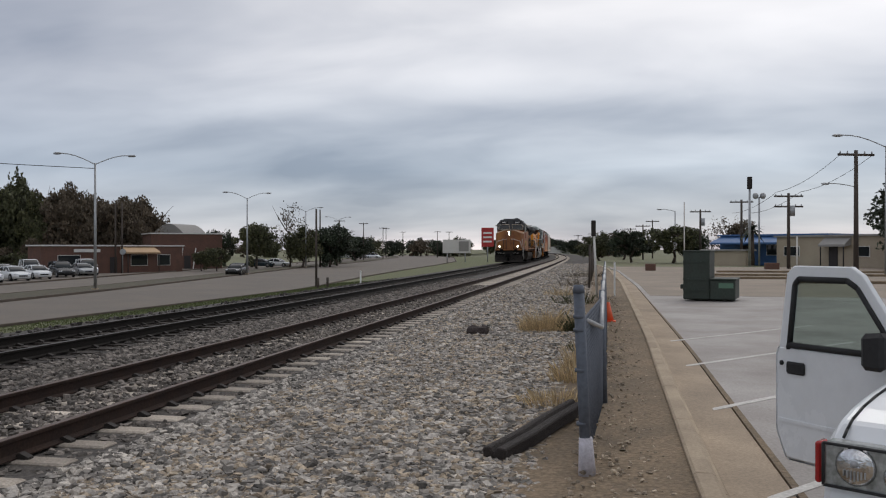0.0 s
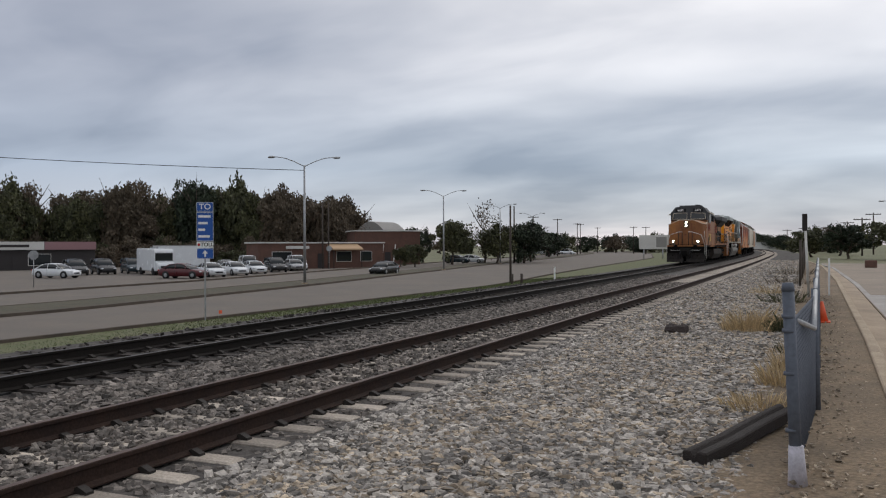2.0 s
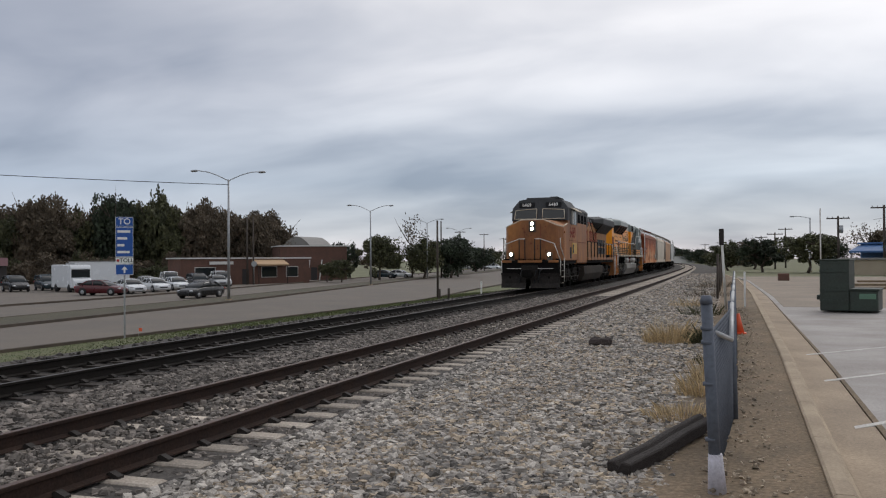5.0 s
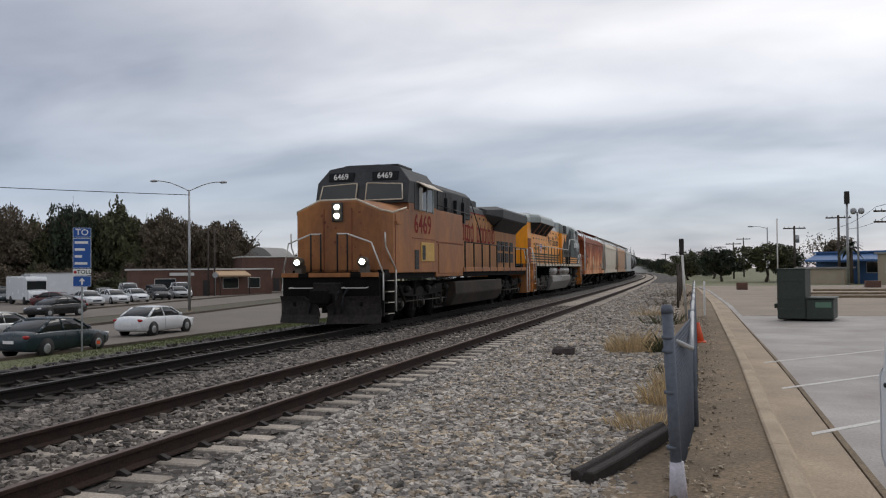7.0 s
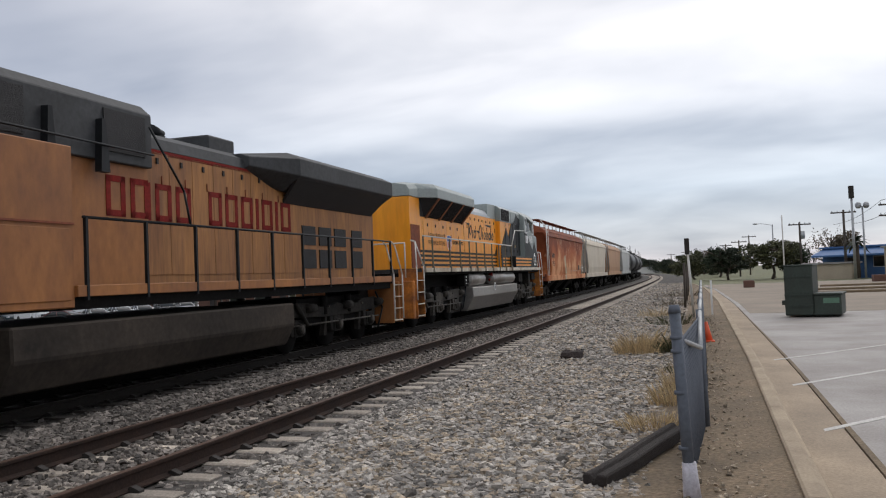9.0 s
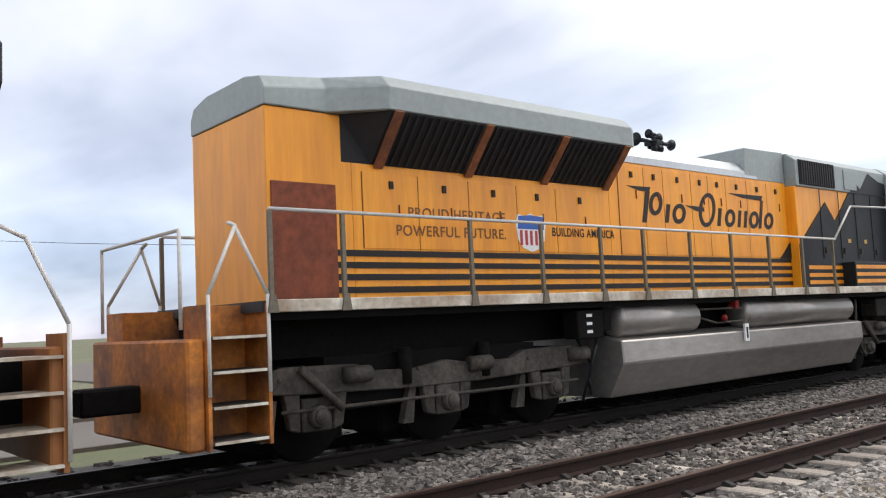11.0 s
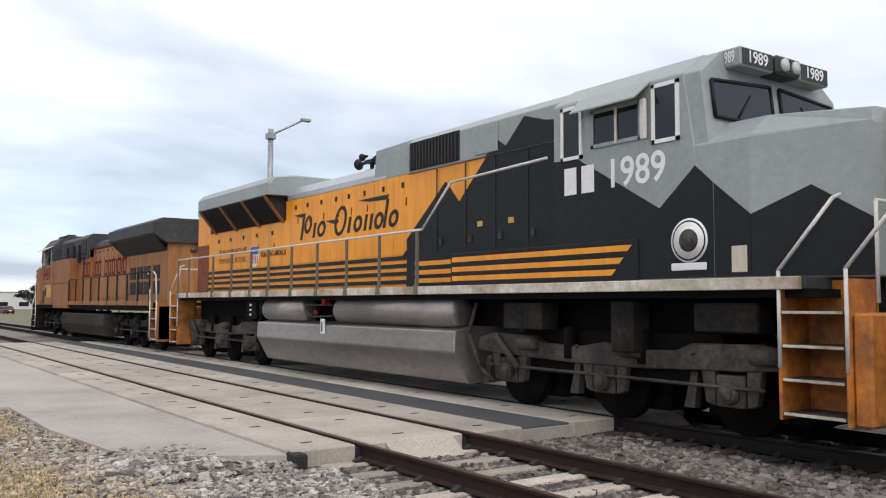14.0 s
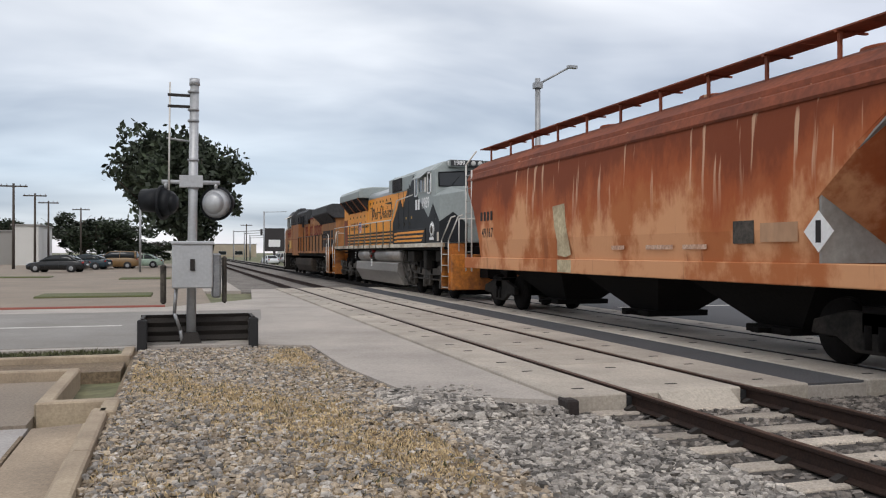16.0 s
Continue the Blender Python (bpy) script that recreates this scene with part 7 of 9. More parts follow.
for pts in ([(0.70, -9.3), (0.70, -9.95), (1.38, -9.95), (1.38, -12.6), (9, -12.9)], [(0.8, -15.3), (0.8, -14.2), (20, -14.2)]):
    for k, ((x0, y0), (x1, y1)) in enumerate(zip(pts, pts[1:])):
        kz = -0.03 + 0.004 * (k % 2)
        d = Vector((x1 - x0, y1 - y0, 0)).normalized()
        nrm = Vector((-d.y, d.x, 0)) * 0.085
        q = [Vector((x0, y0, 0)) - d * 0.08, Vector((x1, y1, 0)) + d * 0.08]
        setting("kerb", B().loft([[q[0] + nrm + Vector((0, 0, -0.5)), q[1] + nrm + Vector((0, 0, -0.5)), q[1] - nrm + Vector((0, 0, -0.5)), q[0] - nrm + Vector((0, 0, -0.5))], [q[0] + nrm + Vector((0, 0, kz)), q[1] + nrm + Vector((0, 0, kz)), q[1] - nrm + Vector((0, 0, kz)), q[0] - nrm + Vector((0, 0, kz))]]), "kerb", "tan concrete kerb with chipped corner", "kerb", 0.02)
setting("lot_corner", B().box(1.47, 20, -12.5, -9.42, -0.5, -0.17), "lot_dark", "stained brownish corner of the lot", "parking lot")
setting("dirt_corner", B().box(0.8, 20, -14.1, -12.98, -0.5, -0.13), "dirt", "bare stony dirt between kerbs", "dirt")
setting("grass_island", B().box(0.9, 20, -15.3, -14.28, -0.4, -0.09), "grass", "short grass between kerbs", "grass")
lawn("island_grass", "short green grass between kerbs", 6000, (0.95, 9), (-15.25, -14.3), lambda x, y: -0.09, 0.07, "leaf_olive")
setting("red_kerb", B().box(0.4, 70, -26.7, -26.5, -0.4, 0.0), "red_kerb", "faded red painted kerb", "kerb", 0.02)
south_lot = setting("south_lot", B().box(-1.0, 75, -130, -26.72, -0.6, -0.1), "lot_dark", "brownish worn parking lot", "parking lot")
for x0, x1, y0, y1 in ((1.0, 5.0, -36, -33.5), (0.5, 3.5, -58, -55), (8, 14, -62, -60)):
    setting("lot_island", B().box(x0, x1, y0, y1, -0.4, -0.03), "grass", "low grassy lot island", "island", 0.03)


def signal_mast(x, y, z):
    L = thing("crossing_signal", "silver level crossing signal mast with two lamp hoods", "railway signal", pose(x, y, z))
    part("mast", B().cyl((0, 0, 0.15), (-0.06, 0, 4.8), 0.085, 0.08, 18), "case_silver", L)
    part("mast_cap", B().cyl((-0.06, 0, 4.76), (-0.06, 0, 4.88), 0.095, 0.09, 18), "case_silver", L)
    for z0 in (4.62, 4.3, 4.1, 3.4, 2.9):
        part("band", B().cyl((-0.04, 0, z0), (-0.04, 0, z0 + 0.04), 0.1, None, 16), "galv", L)
    part("footing", B().box(-0.24, 0.24, -0.24, 0.24, 0.0, 0.12), "iron", L, "", 0.02)
    part("base_casting", B().loft([[(a * 0.2, b * 0.2, 0.1) for a, b in ((-1, -1), (1, -1), (1, 1), (-1, 1))], [(a * 0.12, b * 0.12, 0.34) for a, b in ((-1, -1), (1, -1), (1, 1), (-1, 1))]]), "iron", L, "", 0.015)
    cab = part("control_box", B().box(-0.36, 0.32, -0.02, 0.5, 1.14, 1.92), "case_silver", L, "aluminium control cabinet", 0.02)
    part("box_lid", B().box(-0.38, 0.34, -0.04, 0.53, 1.9, 1.96), "case_silver", cab, "", 0.015)
    part("latch", B().box(-0.06, 0.02, 0.5, 0.54, 1.45, 1.65), "iron", cab)
    part("conduit", B().tube([(0.25, 0.3, 1.15), (0.28, 0.28, 0.7), (0.18, 0.2, 0.4), (0.15, 0.1, 0.15)], 0.03, 8), "galv", L)
    part("gate_motor", B().box(-0.52, -0.36, -0.2, 0.1, 0.95, 1.75), "galv", L, "", 0.03)
    for x0, x1, z0, z1 in ((0.42, 0.52, 0.85, 1.55), (-0.62, -0.54, 0.85, 1.7)):
        part("counterweight", B().box(x0, x1, -0.1, 0.1, z0, z1), "truck", L, "", 0.03)
    part("cross_arm", B().cyl((0.5, 0, 3.02), (-0.5, 0, 3.02), 0.04, None, 10).box(-0.2, 0.2, -0.11, 0.11, 2.93, 3.14), "case_silver", L)
    for s in (-1, 1):
        turn = pose(s * 0.43, 0, 2.65, 0, 0, -24 if s < 0 else 68)
        h = part("lamp_hood", B().cyl((0, 0.12, 0), (0, -0.03, 0), 0.2, 0.27, 24).cyl((0, 0.12, 0), (0, 0.2, 0), 0.2, 0.12, 24), "case_silver" if s < 0 else "black", L, "silver lamp back" if s < 0 else "black lamp back")
        h.matrix_basis = turn
        part("lamp_visor", B().cyl((0, -0.03, 0), (0, -0.07, 0), 0.31, None, 28).cyl((0, -0.07, 0.04), (0, -0.42, 0.04), 0.22, 0.2, 20), "black", h, "round black background disc")
        part("lamp_stem", B().cyl((0, 0, 0.25), (0, 0, 0.37), 0.035, None, 8), "case_silver", h)
    part("side_lens", B().cyl((0.5, 0.14, 2.66), (0.5, 0.2, 2.66), 0.1, None, 16), "red_lens", L, "red lens")
    part("gate_rod", B().tube([(0.38, 0.05, 2.7), (0.36, 0, 4.8)], 0.018, 6), "bright_rail", L)
    for z0 in (4.35, 4.55):
        part("gate_clamp", B().box(0.0, 0.4, -0.03, 0.03, z0, z0 + 0.045), "iron", L)
    part("bracket_arm", B().cyl((0, 0, 3.75), (0.42, 0, 3.8), 0.02, None, 6), "galv", L)
    return L


signal_mast(-0.2, -15.9, -0.2)


def guard_block():
    L = thing("guard_barrier", "dark corrugated steel guard round the signal", "barrier", pose(-0.3, -15.75, -0.22))
    prof = [(0, 0), (0.03, 0.06), (0.0, 0.12), (0.05, 0.2), (0.0, 0.28), (0.05, 0.36), (0.0, 0.44), (0.05, 0.52), (0.0, 0.6), (0.03, 0.66), (-0.03, 0.66), (-0.03, 0)]
    part("front_rail", B().prism([(-0.42 + a, z) for a, z in prof], -0.95, 0.95, "x"), "iron", L)
    for x in (-0.95, 0.9):
        part("side_rail", B().prism([(x + a, z) for a, z in prof], -0.4, 0.45), "iron", L)
        part("corner_post", B().box(x - 0.08, x + 0.08, 0.35, 0.5, 0, 0.64), "rubber", L, "", 0.02)
    return L


guard_block()

# ---- street furniture west of the tracks ----
def route_sign():
    L = thing("route_sign", "blue toll road guide sign on a steel post", "road sign", pose(-23.7, 28.7, STREET_Z, 0, 0, 39.5))
    part("post", B().box(-0.035, 0.035, 0.0, 0.07, 0, 5.0), "galv", L)
    W = 0.34
    for nm, z0, z1, m in (("top_panel", 4.62, 5.02, "sign_blue"), ("name_panel", 3.38, 4.60, "sign_blue"), ("toll_panel", 3.10, 3.36, "letter_white"), ("arrow_panel", 2.64, 3.08, "sign_blue")):
        p = part(nm, B().box(-W, W, -0.02, -0.005, z0, z1), m, L, "", 0.004)
        if m == "sign_blue":
            for a, b, c, d in ((-W, W, z1 - 0.025, z1 - 0.012), (-W, W, z0 + 0.012, z0 + 0.025), (-W, -W + 0.015, z0, z1), (W - 0.015, W, z0, z1)):
                part("border", B().box(a, b, -0.024, -0.019, c, d), "letter_white", p)
        if nm == "name_panel":
            for i, w in enumerate((0.5, 0.38, 0.27, 0.47)):
                z = 4.44 - i * 0.28
                part("name_bar", B().box(-0.27, -0.27 + w, -0.025, -0.019, z - 0.07, z + 0.03), "letter_white", p)
        if nm == "top_panel":
            lettering("word", "TO", 0.34, "letter_white", p, pose(0, -0.024, 4.82, 90, 0, 0))
        if nm == "toll_panel":
            lettering("word", "TOLL", 0.22, "letter_dark", p, pose(0.08, -0.024, 3.23, 90, 0, 0))
            part("spot", B().cyl((-0.25, -0.02, 3.23), (-0.25, -0.026, 3.23), 0.06, None, 14), "red", p)
        if nm == "arrow_panel":
            part("arrow", B().prism([(-0.035, 2.72), (-0.035, 2.86), (-0.12, 2.86), (0, 3.0), (0.12, 2.86), (0.035, 2.86), (0.035, 2.72)], -0.026, -0.019, "y"), "letter_white", p)
    return L


route_sign()
for x, y in ((-23.0, 28.7),):
    f = thing("marker_flag", "small orange marker flag in the grass", "flag", pose(x, y, -1.45))
    part("stick", B().cyl((0, 0, 0), (0, 0, 0.3), 0.008, None, 5), "galv", f)
    part("flag", B().box(0, 0.16, -0.006, 0.006, 0.2, 0.34), "orange", f)


def street_lamp(x, y, z, h, arms=((-1, 0), (1, 0)), reach=2.3, rise=0.75, label="galvanised street lamp with two curved arms"):
    L = thing("street_lamp", label, "street lamp", pose(x, y, z), "street lamps")
    part("pole", B().cyl((0, 0, 0), (0, 0, h), 0.12, 0.07, 12), "galv", L)
    part("base", B().box(-0.18, 0.18, -0.18, 0.18, 0, 0.12), "kerb", L)
    for ax, ay in arms:
        pts = [(ax * reach * f, ay * reach * f, h - 0.1 + rise * math.sin(f * math.pi / 2)) for f in (0, 0.2, 0.4, 0.6, 0.8, 1)]
        a = part("arm", B().tube(pts, 0.035, 8), "galv", L)
        e = pts[-1]
        part("lamp_head", B().ball((e[0] + ax * 0.28, e[1] + ay * 0.28, e[2] - 0.02), 0.36 if ax else 0.16, 0.16 if ax else 0.36, 0.1, 12, 6), "galv", a, "cobra-head lantern")
    return L


d = Vector((0.84, 0.54)).normalized()
for x, y, h in ((-37.7, 57.7, 9.5), (-42.6, 96.2, 9.2), (-49, 134, 9.3), (-57, 176, 9.3)):
    street_lamp(x, y, STREET_Z + 0.1, h, ((d.x, d.y), (-d.x, -d.y)))


def utility_pole(x, y, z, h, arms=1, label="dark wooden utility pole with crossarm", r=0.15, turn=0, box=False):
    L = thing("utility_pole", label, "utility pole", pose(x, y, z, 0, 0, turn), "utility poles")
    part("pole", B().cyl((0, 0, 0), (0, 0, h), r, r * 0.7, 10), "pole_wood", L)
    for i in range(arms):
        zz = h - 0.35 - i * 0.9
        a = part("crossarm", B().box(-1.25, 1.25, -0.06, 0.06, zz, zz + 0.14), "pole_wood", L)
        for s in (-1.1, -0.6, 0.6, 1.1):
            part("insulator", B().cyl((s, 0, zz + 0.14), (s, 0, zz + 0.3), 0.05, 0.03, 6), "galv", a)
    if box:
        part("transformer", B().cyl((0.3, 0, h - 2.0), (0.3, 0, h - 1.1), 0.25, None, 12), "galv", L)
    return L


utility_pole(-23.1, 65.6, STREET_Z, 6.4, 0, "slender dark wooden post on the verge", 0.1)
for x, y, h in ((-49.2, 141.7, 10), (-58.3, 180.8, 9.6), (-64.4, 220.8, 10.2), (-76.4, 290, 10.5), (-70, 262, 10), (-80, 330, 10), (-60, 300, 9.5), (-52, 280, 9)):
    utility_pole(x, y, STREET_Z, h, 0 if y < 145 else 1, "far wooden utility pole beside the street")
for x, y in ((-62.5, 100.1), (-61.8, 100.5)):
    utility_pole(x, y, STREET_Z, 9.2, 0, "bare dark wooden post behind the building", 0.13)
def cable(label, at, r):
    """One hanging cable: a square tube along at(f), f from 0 to 1."""
    pts = [Vector(at(i / 16)) for i in range(17)]
    tagged(part("overhead_cable", B().loft([[p + Vector((0, 0, r)), p + Vector((r, r, 0)), p + Vector((0, 0, -r)), p + Vector((-r, -r, 0))] for p in pts]), "wire"), label, "cable")


cable("black overhead cable hanging from the street lamp", lambda f: (-37.7 + (-95 + 37.7) * f, 57.7 + (20 - 57.7) * f, 7.6 + 4.2 * f - 3.0 * f * (1 - f)), 0.025)
for x, y, r, h in ((-56.1, 47.7, 0.38, 2.9), (-61.1, 99.5, 0.4, 3.2)):
    ss = thing("traffic_sign", "octagonal sign on a post, seen from behind", "road sign", pose(x, y, STREET_Z, 0, 0, 42), "traffic signs")
    part("post", B().cyl((0, 0, 0), (0, 0, h), 0.035, None, 8), "galv", ss)
    part("plate", B().prism([(r * math.cos(math.radians(22.5 + 45 * k)), h - r + r * math.sin(math.radians(22.5 + 45 * k))) for k in range(8)], -0.05, -0.035, "y"), "galv", ss)
m_post = thing("marker_post", "short white marker post by the track", "post", pose(-19.5, 66, -1.3))
part("stake", B().box(-0.06, 0.06, -0.03, 0.03, 0, 1.1), "letter_white", m_post)
for x, y in ((-21.2, 60.6), (-20.8, 61.6)):
    b_post = thing("bollard", "short dark wooden bollard on the verge", "bollard", pose(x, y, -1.5), "bollards")
    part("bollard_post", B().cyl((0, 0, 0), (0, 0, 0.9), 0.1, None, 8), "pole_wood", b_post)


# ---- buildings ----
def window_unit(parent, x0, x1, y, z0, z1, face=-1):
    w = part("window", B().box(x0, x1, y + face * 0.04, y, z0, z1), "fascia_white", parent)
    part("pane", B().box(x0 + 0.07, x1 - 0.07, y + face * 0.06, y + face * 0.03, z0 + 0.07, z1 - 0.07), "car_glass", w)
    return w


def low_building(m, w, dpt, h, wall, label, fascia=None, doors=(), wins=(), canopy=None):
    L = thing("building", label, "building", m, "buildings")
    part("wall", B().box(0, w, 0, dpt, -0.6, h), wall, L, "", 0.03)
    part("roof", B().box(-0.2, w + 0.2, -0.2, dpt + 0.2, h, h + 0.18), fascia or "wall_grey", L)
    for x0, x1 in doors:
        part("door", B().box(x0, x1, -0.05, 0.02, 0, 2.1), "wall_dark", L)
    for x0, x1, z0, z1 in wins:
        window_unit(L, x0, x1, 0, z0, z1)
    if canopy:
        x0, x1, out, mt = canopy
        c = part("canopy", B().prism([(0, h - 0.1), (-out, h - 0.75), (-out, h - 0.95), (0, h - 0.8)], x0, x1, "x"), mt, L)
        for x in (x0 + 0.2, x1 - 0.2):
            part("canopy_post", B().cyl((x, -out + 0.1, 0), (x, -out + 0.1, h - 0.9), 0.06, None, 8), "wall_dark", c)
    return L


A1 = math.degrees(math.atan2(110.4 - 92.8, -58.7 + 67.9))
low_building(pose(-67.9, 92.8, STREET_Z, 0, 0, A1), 20, 3.5, 3.5, "brick", "low brown brick shop with pale fascia", "fascia_white", ((9, 10),), ((2, 5, 0.9, 2.4), (12, 14.5, 0.9, 2.4), (16, 18, 0.9, 2.4)), (10.5, 15.5, 1.6, "canopy_tan"))
tagged(part("shop_sign", B().box(4.0, 7.5, -0.32, -0.2, 2.75, 3.15), "fascia_white", bpy.data.objects["building"]), "pale shop sign board")
A2 = math.degrees(math.atan2(128.1 - 121.4, -61.3 + 69.7))
bb = low_building(pose(-69.7, 121.4, STREET_Z, 0, 0, A2), 11, 9, 5.5, "brick", "taller brown brick building with flat roof", "fascia_white", ((5, 6),), ((1, 3, 1.0, 2.6), (7, 9, 1.0, 2.6)))
for x in (2.0, 4.0, 6.0):
    part("raking_strut", B().tube([(x, -2.0, 0), (x + 0.8, -0.1, 3.3)], 0.1, 6), "fascia_white", bb)
dome = thing("domed_roof", "pale rounded roof behind the brick building", "building", pose(-77, 143, STREET_Z))
part("drum", B().box(-14, 6, -3, 6, 0, 5.5), "wall_grey", dome)
part("vault", B().prism([(-3.4 + 6.8 * i / 12, 5.4 + 2.3 * math.sin(math.pi * i / 12)) for i in range(13)], -3, 6, "y"), "wall_grey", dome, "pale vaulted roof")
A3 = math.degrees(math.atan2(90.1 - 75.7, -93.7 + 99.5))
st = low_building(pose(-103, 68, STREET_Z, 0, 0, A3), 24, 9, 3.2, "wall_dark", "dark shopfront row with coloured fascia boards", "wall_dark", ((4, 5), (13, 14)), ((6, 9, 0.6, 2.2), (15, 18, 0.6, 2.2)))
for x0, x1, mt in ((0, 9.0, "fascia_blue"), (9.0, 17.0, "fascia_white"), (17.0, 24, "fascia_pink")):
    part("fascia_board", B().box(x0, x1 - 0.05, -0.5, -0.2, 2.75, 3.85), mt, st)
part("name_bar", B().box(10.8, 15.0, -0.53, -0.5, 3.1, 3.45), "wall_dark", st)
# tan and blue buildings beyond the east lot
A4 = math.degrees(math.atan2(81.5 - 90.2, 24.2 - 18.0))
low_building(pose(17.0, 92.0, LOT_Z, 0, 0, A4), 32, 12, 2.9, "wall_tan", "long low tan stucco building", "wall_grey", ((6.5, 7.5), (16, 17)), ((1, 3, 1.0, 2.0), (9.5, 11, 1.0, 2.0)), (6, 9, 0.9, "wall_grey"))
bl = low_building(pose(13.0, 104.5, LOT_Z, 0, 0, -41), 13, 8, 3.2, "fascia_blue", "bright blue flat-roofed building", "fascia_blue", ((3, 4),), ((6, 8, 1, 2.2),), (0, 9, 2.0, "fascia_blue"))
low_building(pose(10.6, 100.5, LOT_Z, 0, 0, -40), 5.5, 1.5, 1.5, "wall_tan", "low tan block wall enclosure")
far_b = low_building(pose(-24, 330, -1.0, 0, 0, 0), 10, 6, 3.2, "fascia_white", "far white flat building beside the tracks")
# billboard and red sign
bbd = thing("billboard", "white roadside billboard with dark picture", "billboard", pose(-36, 186, STREET_Z, 0, 0, 8))
part("board", B().box(0, 6.2, -0.1, 0.1, 2.2, 5.2), "fascia_white", bbd)
part("picture_bar", B().box(3.6, 5.8, -0.13, -0.1, 2.6, 4.8), "wall_grey", bbd)
for x in (1, 5):
    part("leg", B().cyl((x, 0.1, 0), (x, 0.1, 2.3), 0.12, None, 8), "galv", bbd)
rsg = thing("pylon_sign", "red square sign on a pole", "sign", pose(-25.5, 178, STREET_Z, 0, 0, 8))
part("pole", B().cyl((0.7, 0, 0), (0.7, 0, 5), 0.12, None, 8), "galv", rsg)
part("face", B().box(-0.6, 2.0, -0.15, 0.15, 3.6, 7.6), "sign_red", rsg)
for z in (6.3, 5.4, 4.5):
    part("mark", B().box(-0.2, 1.6, -0.17, -0.15, z, z + 0.35), "letter_white", rsg)


# ---- vehicles ----
def car(name, label, paint, m, kind="sedan", group="parked cars"):
    """A car pointing along -y, its middle on the origin: rounded body, dark greenhouse, painted roof and pillars."""
    L = thing(name, label, "car", m, group)
    van = kind in ("suv", "van")
    ln, w, h = {"sedan": (4.75, 1.8, 1.45), "suv": (4.8, 1.9, 1.76), "van": (5.0, 1.95, 1.92)}[kind]
    a, hw, belt = ln / 2, w / 2, 0.94 if not van else 1.08
    # body stations: y, half width, lower edge, shoulder height, height on the centre line
    st = [(-a, 0.62, 0.38, 0.6, 0.62), (-a + 0.08, 0.78, 0.26, 0.68, 0.72), (-a + 0.35, hw - 0.04, 0.2, 0.74, 0.82), (-a + 0.9, hw, 0.2, belt - 0.12, belt - 0.06), (-a + 1.4, hw, 0.2, belt - 0.02, belt + 0.03), (0, hw, 0.2, belt, belt + 0.03), (a - 1.3, hw, 0.2, belt + 0.02, belt + 0.06), (a - 0.5, hw - 0.02, 0.22, belt, belt + 0.07), (a - 0.12, hw - 0.1, 0.28, belt - 0.08, belt + 0.04), (a, hw - 0.24, 0.36, belt - 0.16, belt - 0.1)]
    rings = []
    for y, q, zb, zs, zc in st:
        half = [(q * 0.86, zb), (q * 0.97, zb + 0.08), (q, (zb + zs) / 2), (q * 0.985, zs - 0.06), (q * 0.93, zs), (q * 0.6, (zs + 2 * zc) / 3)]
        rings.append([(x, y, z) for x, z in half] + [(0, y, zc)] + [(-x, y, z) for x, z in half[::-1]])
    part("body", B().loft(rings, True, True), paint, L)
    b0, back = -a + 1.15, (a - 0.1 if van else a - 0.55)
    f1, r1 = b0 + 0.85, (back - 0.2 if van else back - 0.8)
    gh = [(b0, hw - 0.16, belt - 0.01), (b0 + 0.42, hw - 0.2, belt + (h - belt) * 0.55), (f1, hw - 0.27, h - 0.06), (f1 + 0.3, hw - 0.28, h - 0.02), ((f1 + r1) / 2, hw - 0.28, h), (r1, hw - 0.28, h - 0.04), ((r1 + back) / 2, hw - 0.22, belt + (h - belt) * 0.58), (back, hw - 0.18, belt + 0.02)]
    part("greenhouse", B().loft([[(hw - 0.07, y, belt - 0.03), (q + 0.04, y, max(belt, z - 0.06)), (q - 0.08, y, z), (-q + 0.08, y, z), (-q - 0.04, y, max(belt, z - 0.06)), (-hw + 0.07, y, belt - 0.03)] for y, q, z in gh], True, True), "car_glass", L, "dark tinted windows")
    part("roof", B().loft([[(q + 0.02, y, z - 0.05), (q - 0.08, y, z + 0.012), (0, y, z + 0.03), (-q + 0.08, y, z + 0.012), (-q - 0.02, y, z - 0.05)] for y, q, z in gh[2:6]], True, True), paint, L)
    mid = (b0 + back) / 2 + 0.1
    for s in (-1, 1):
        for lo, hi, q in (((b0 + 0.05, belt), (f1 + 0.02, h - 0.07), 0.03), ((mid, belt), (mid + 0.04, h - 0.06), 0.035), ((back - 0.1, belt + 0.03), (r1, h - 0.07), 0.06 if not van else 0.09)):
            part("pillar", B().tube([(s * (hw - 0.085), lo[0], lo[1]), (s * (hw - 0.155), (lo[0] + hi[0]) / 2, (lo[1] + hi[1]) / 2), (s * (hw - 0.245), hi[0], hi[1])], q, 6), paint, L)
        part("mirror", B().ball((s * (hw + 0.07), b0 + 0.42, belt + 0.08), 0.1, 0.07, 0.07, 10, 6), paint, L)
        part("headlight", B().ball((s * (hw - 0.26), -a + 0.14, 0.66), 0.2, 0.14, 0.08, 12, 6), "clear_lens", L)
        part("tail_light", B().ball((s * (hw - 0.2), a - 0.1, belt - 0.14), 0.17, 0.09, 0.08, 12, 6), "tail_red", L)
        part("door_seam", B().box(s * (hw - 0.002), s * (hw + 0.003), mid - 0.008, mid + 0.008, 0.35, belt - 0.08), "rubber", L)
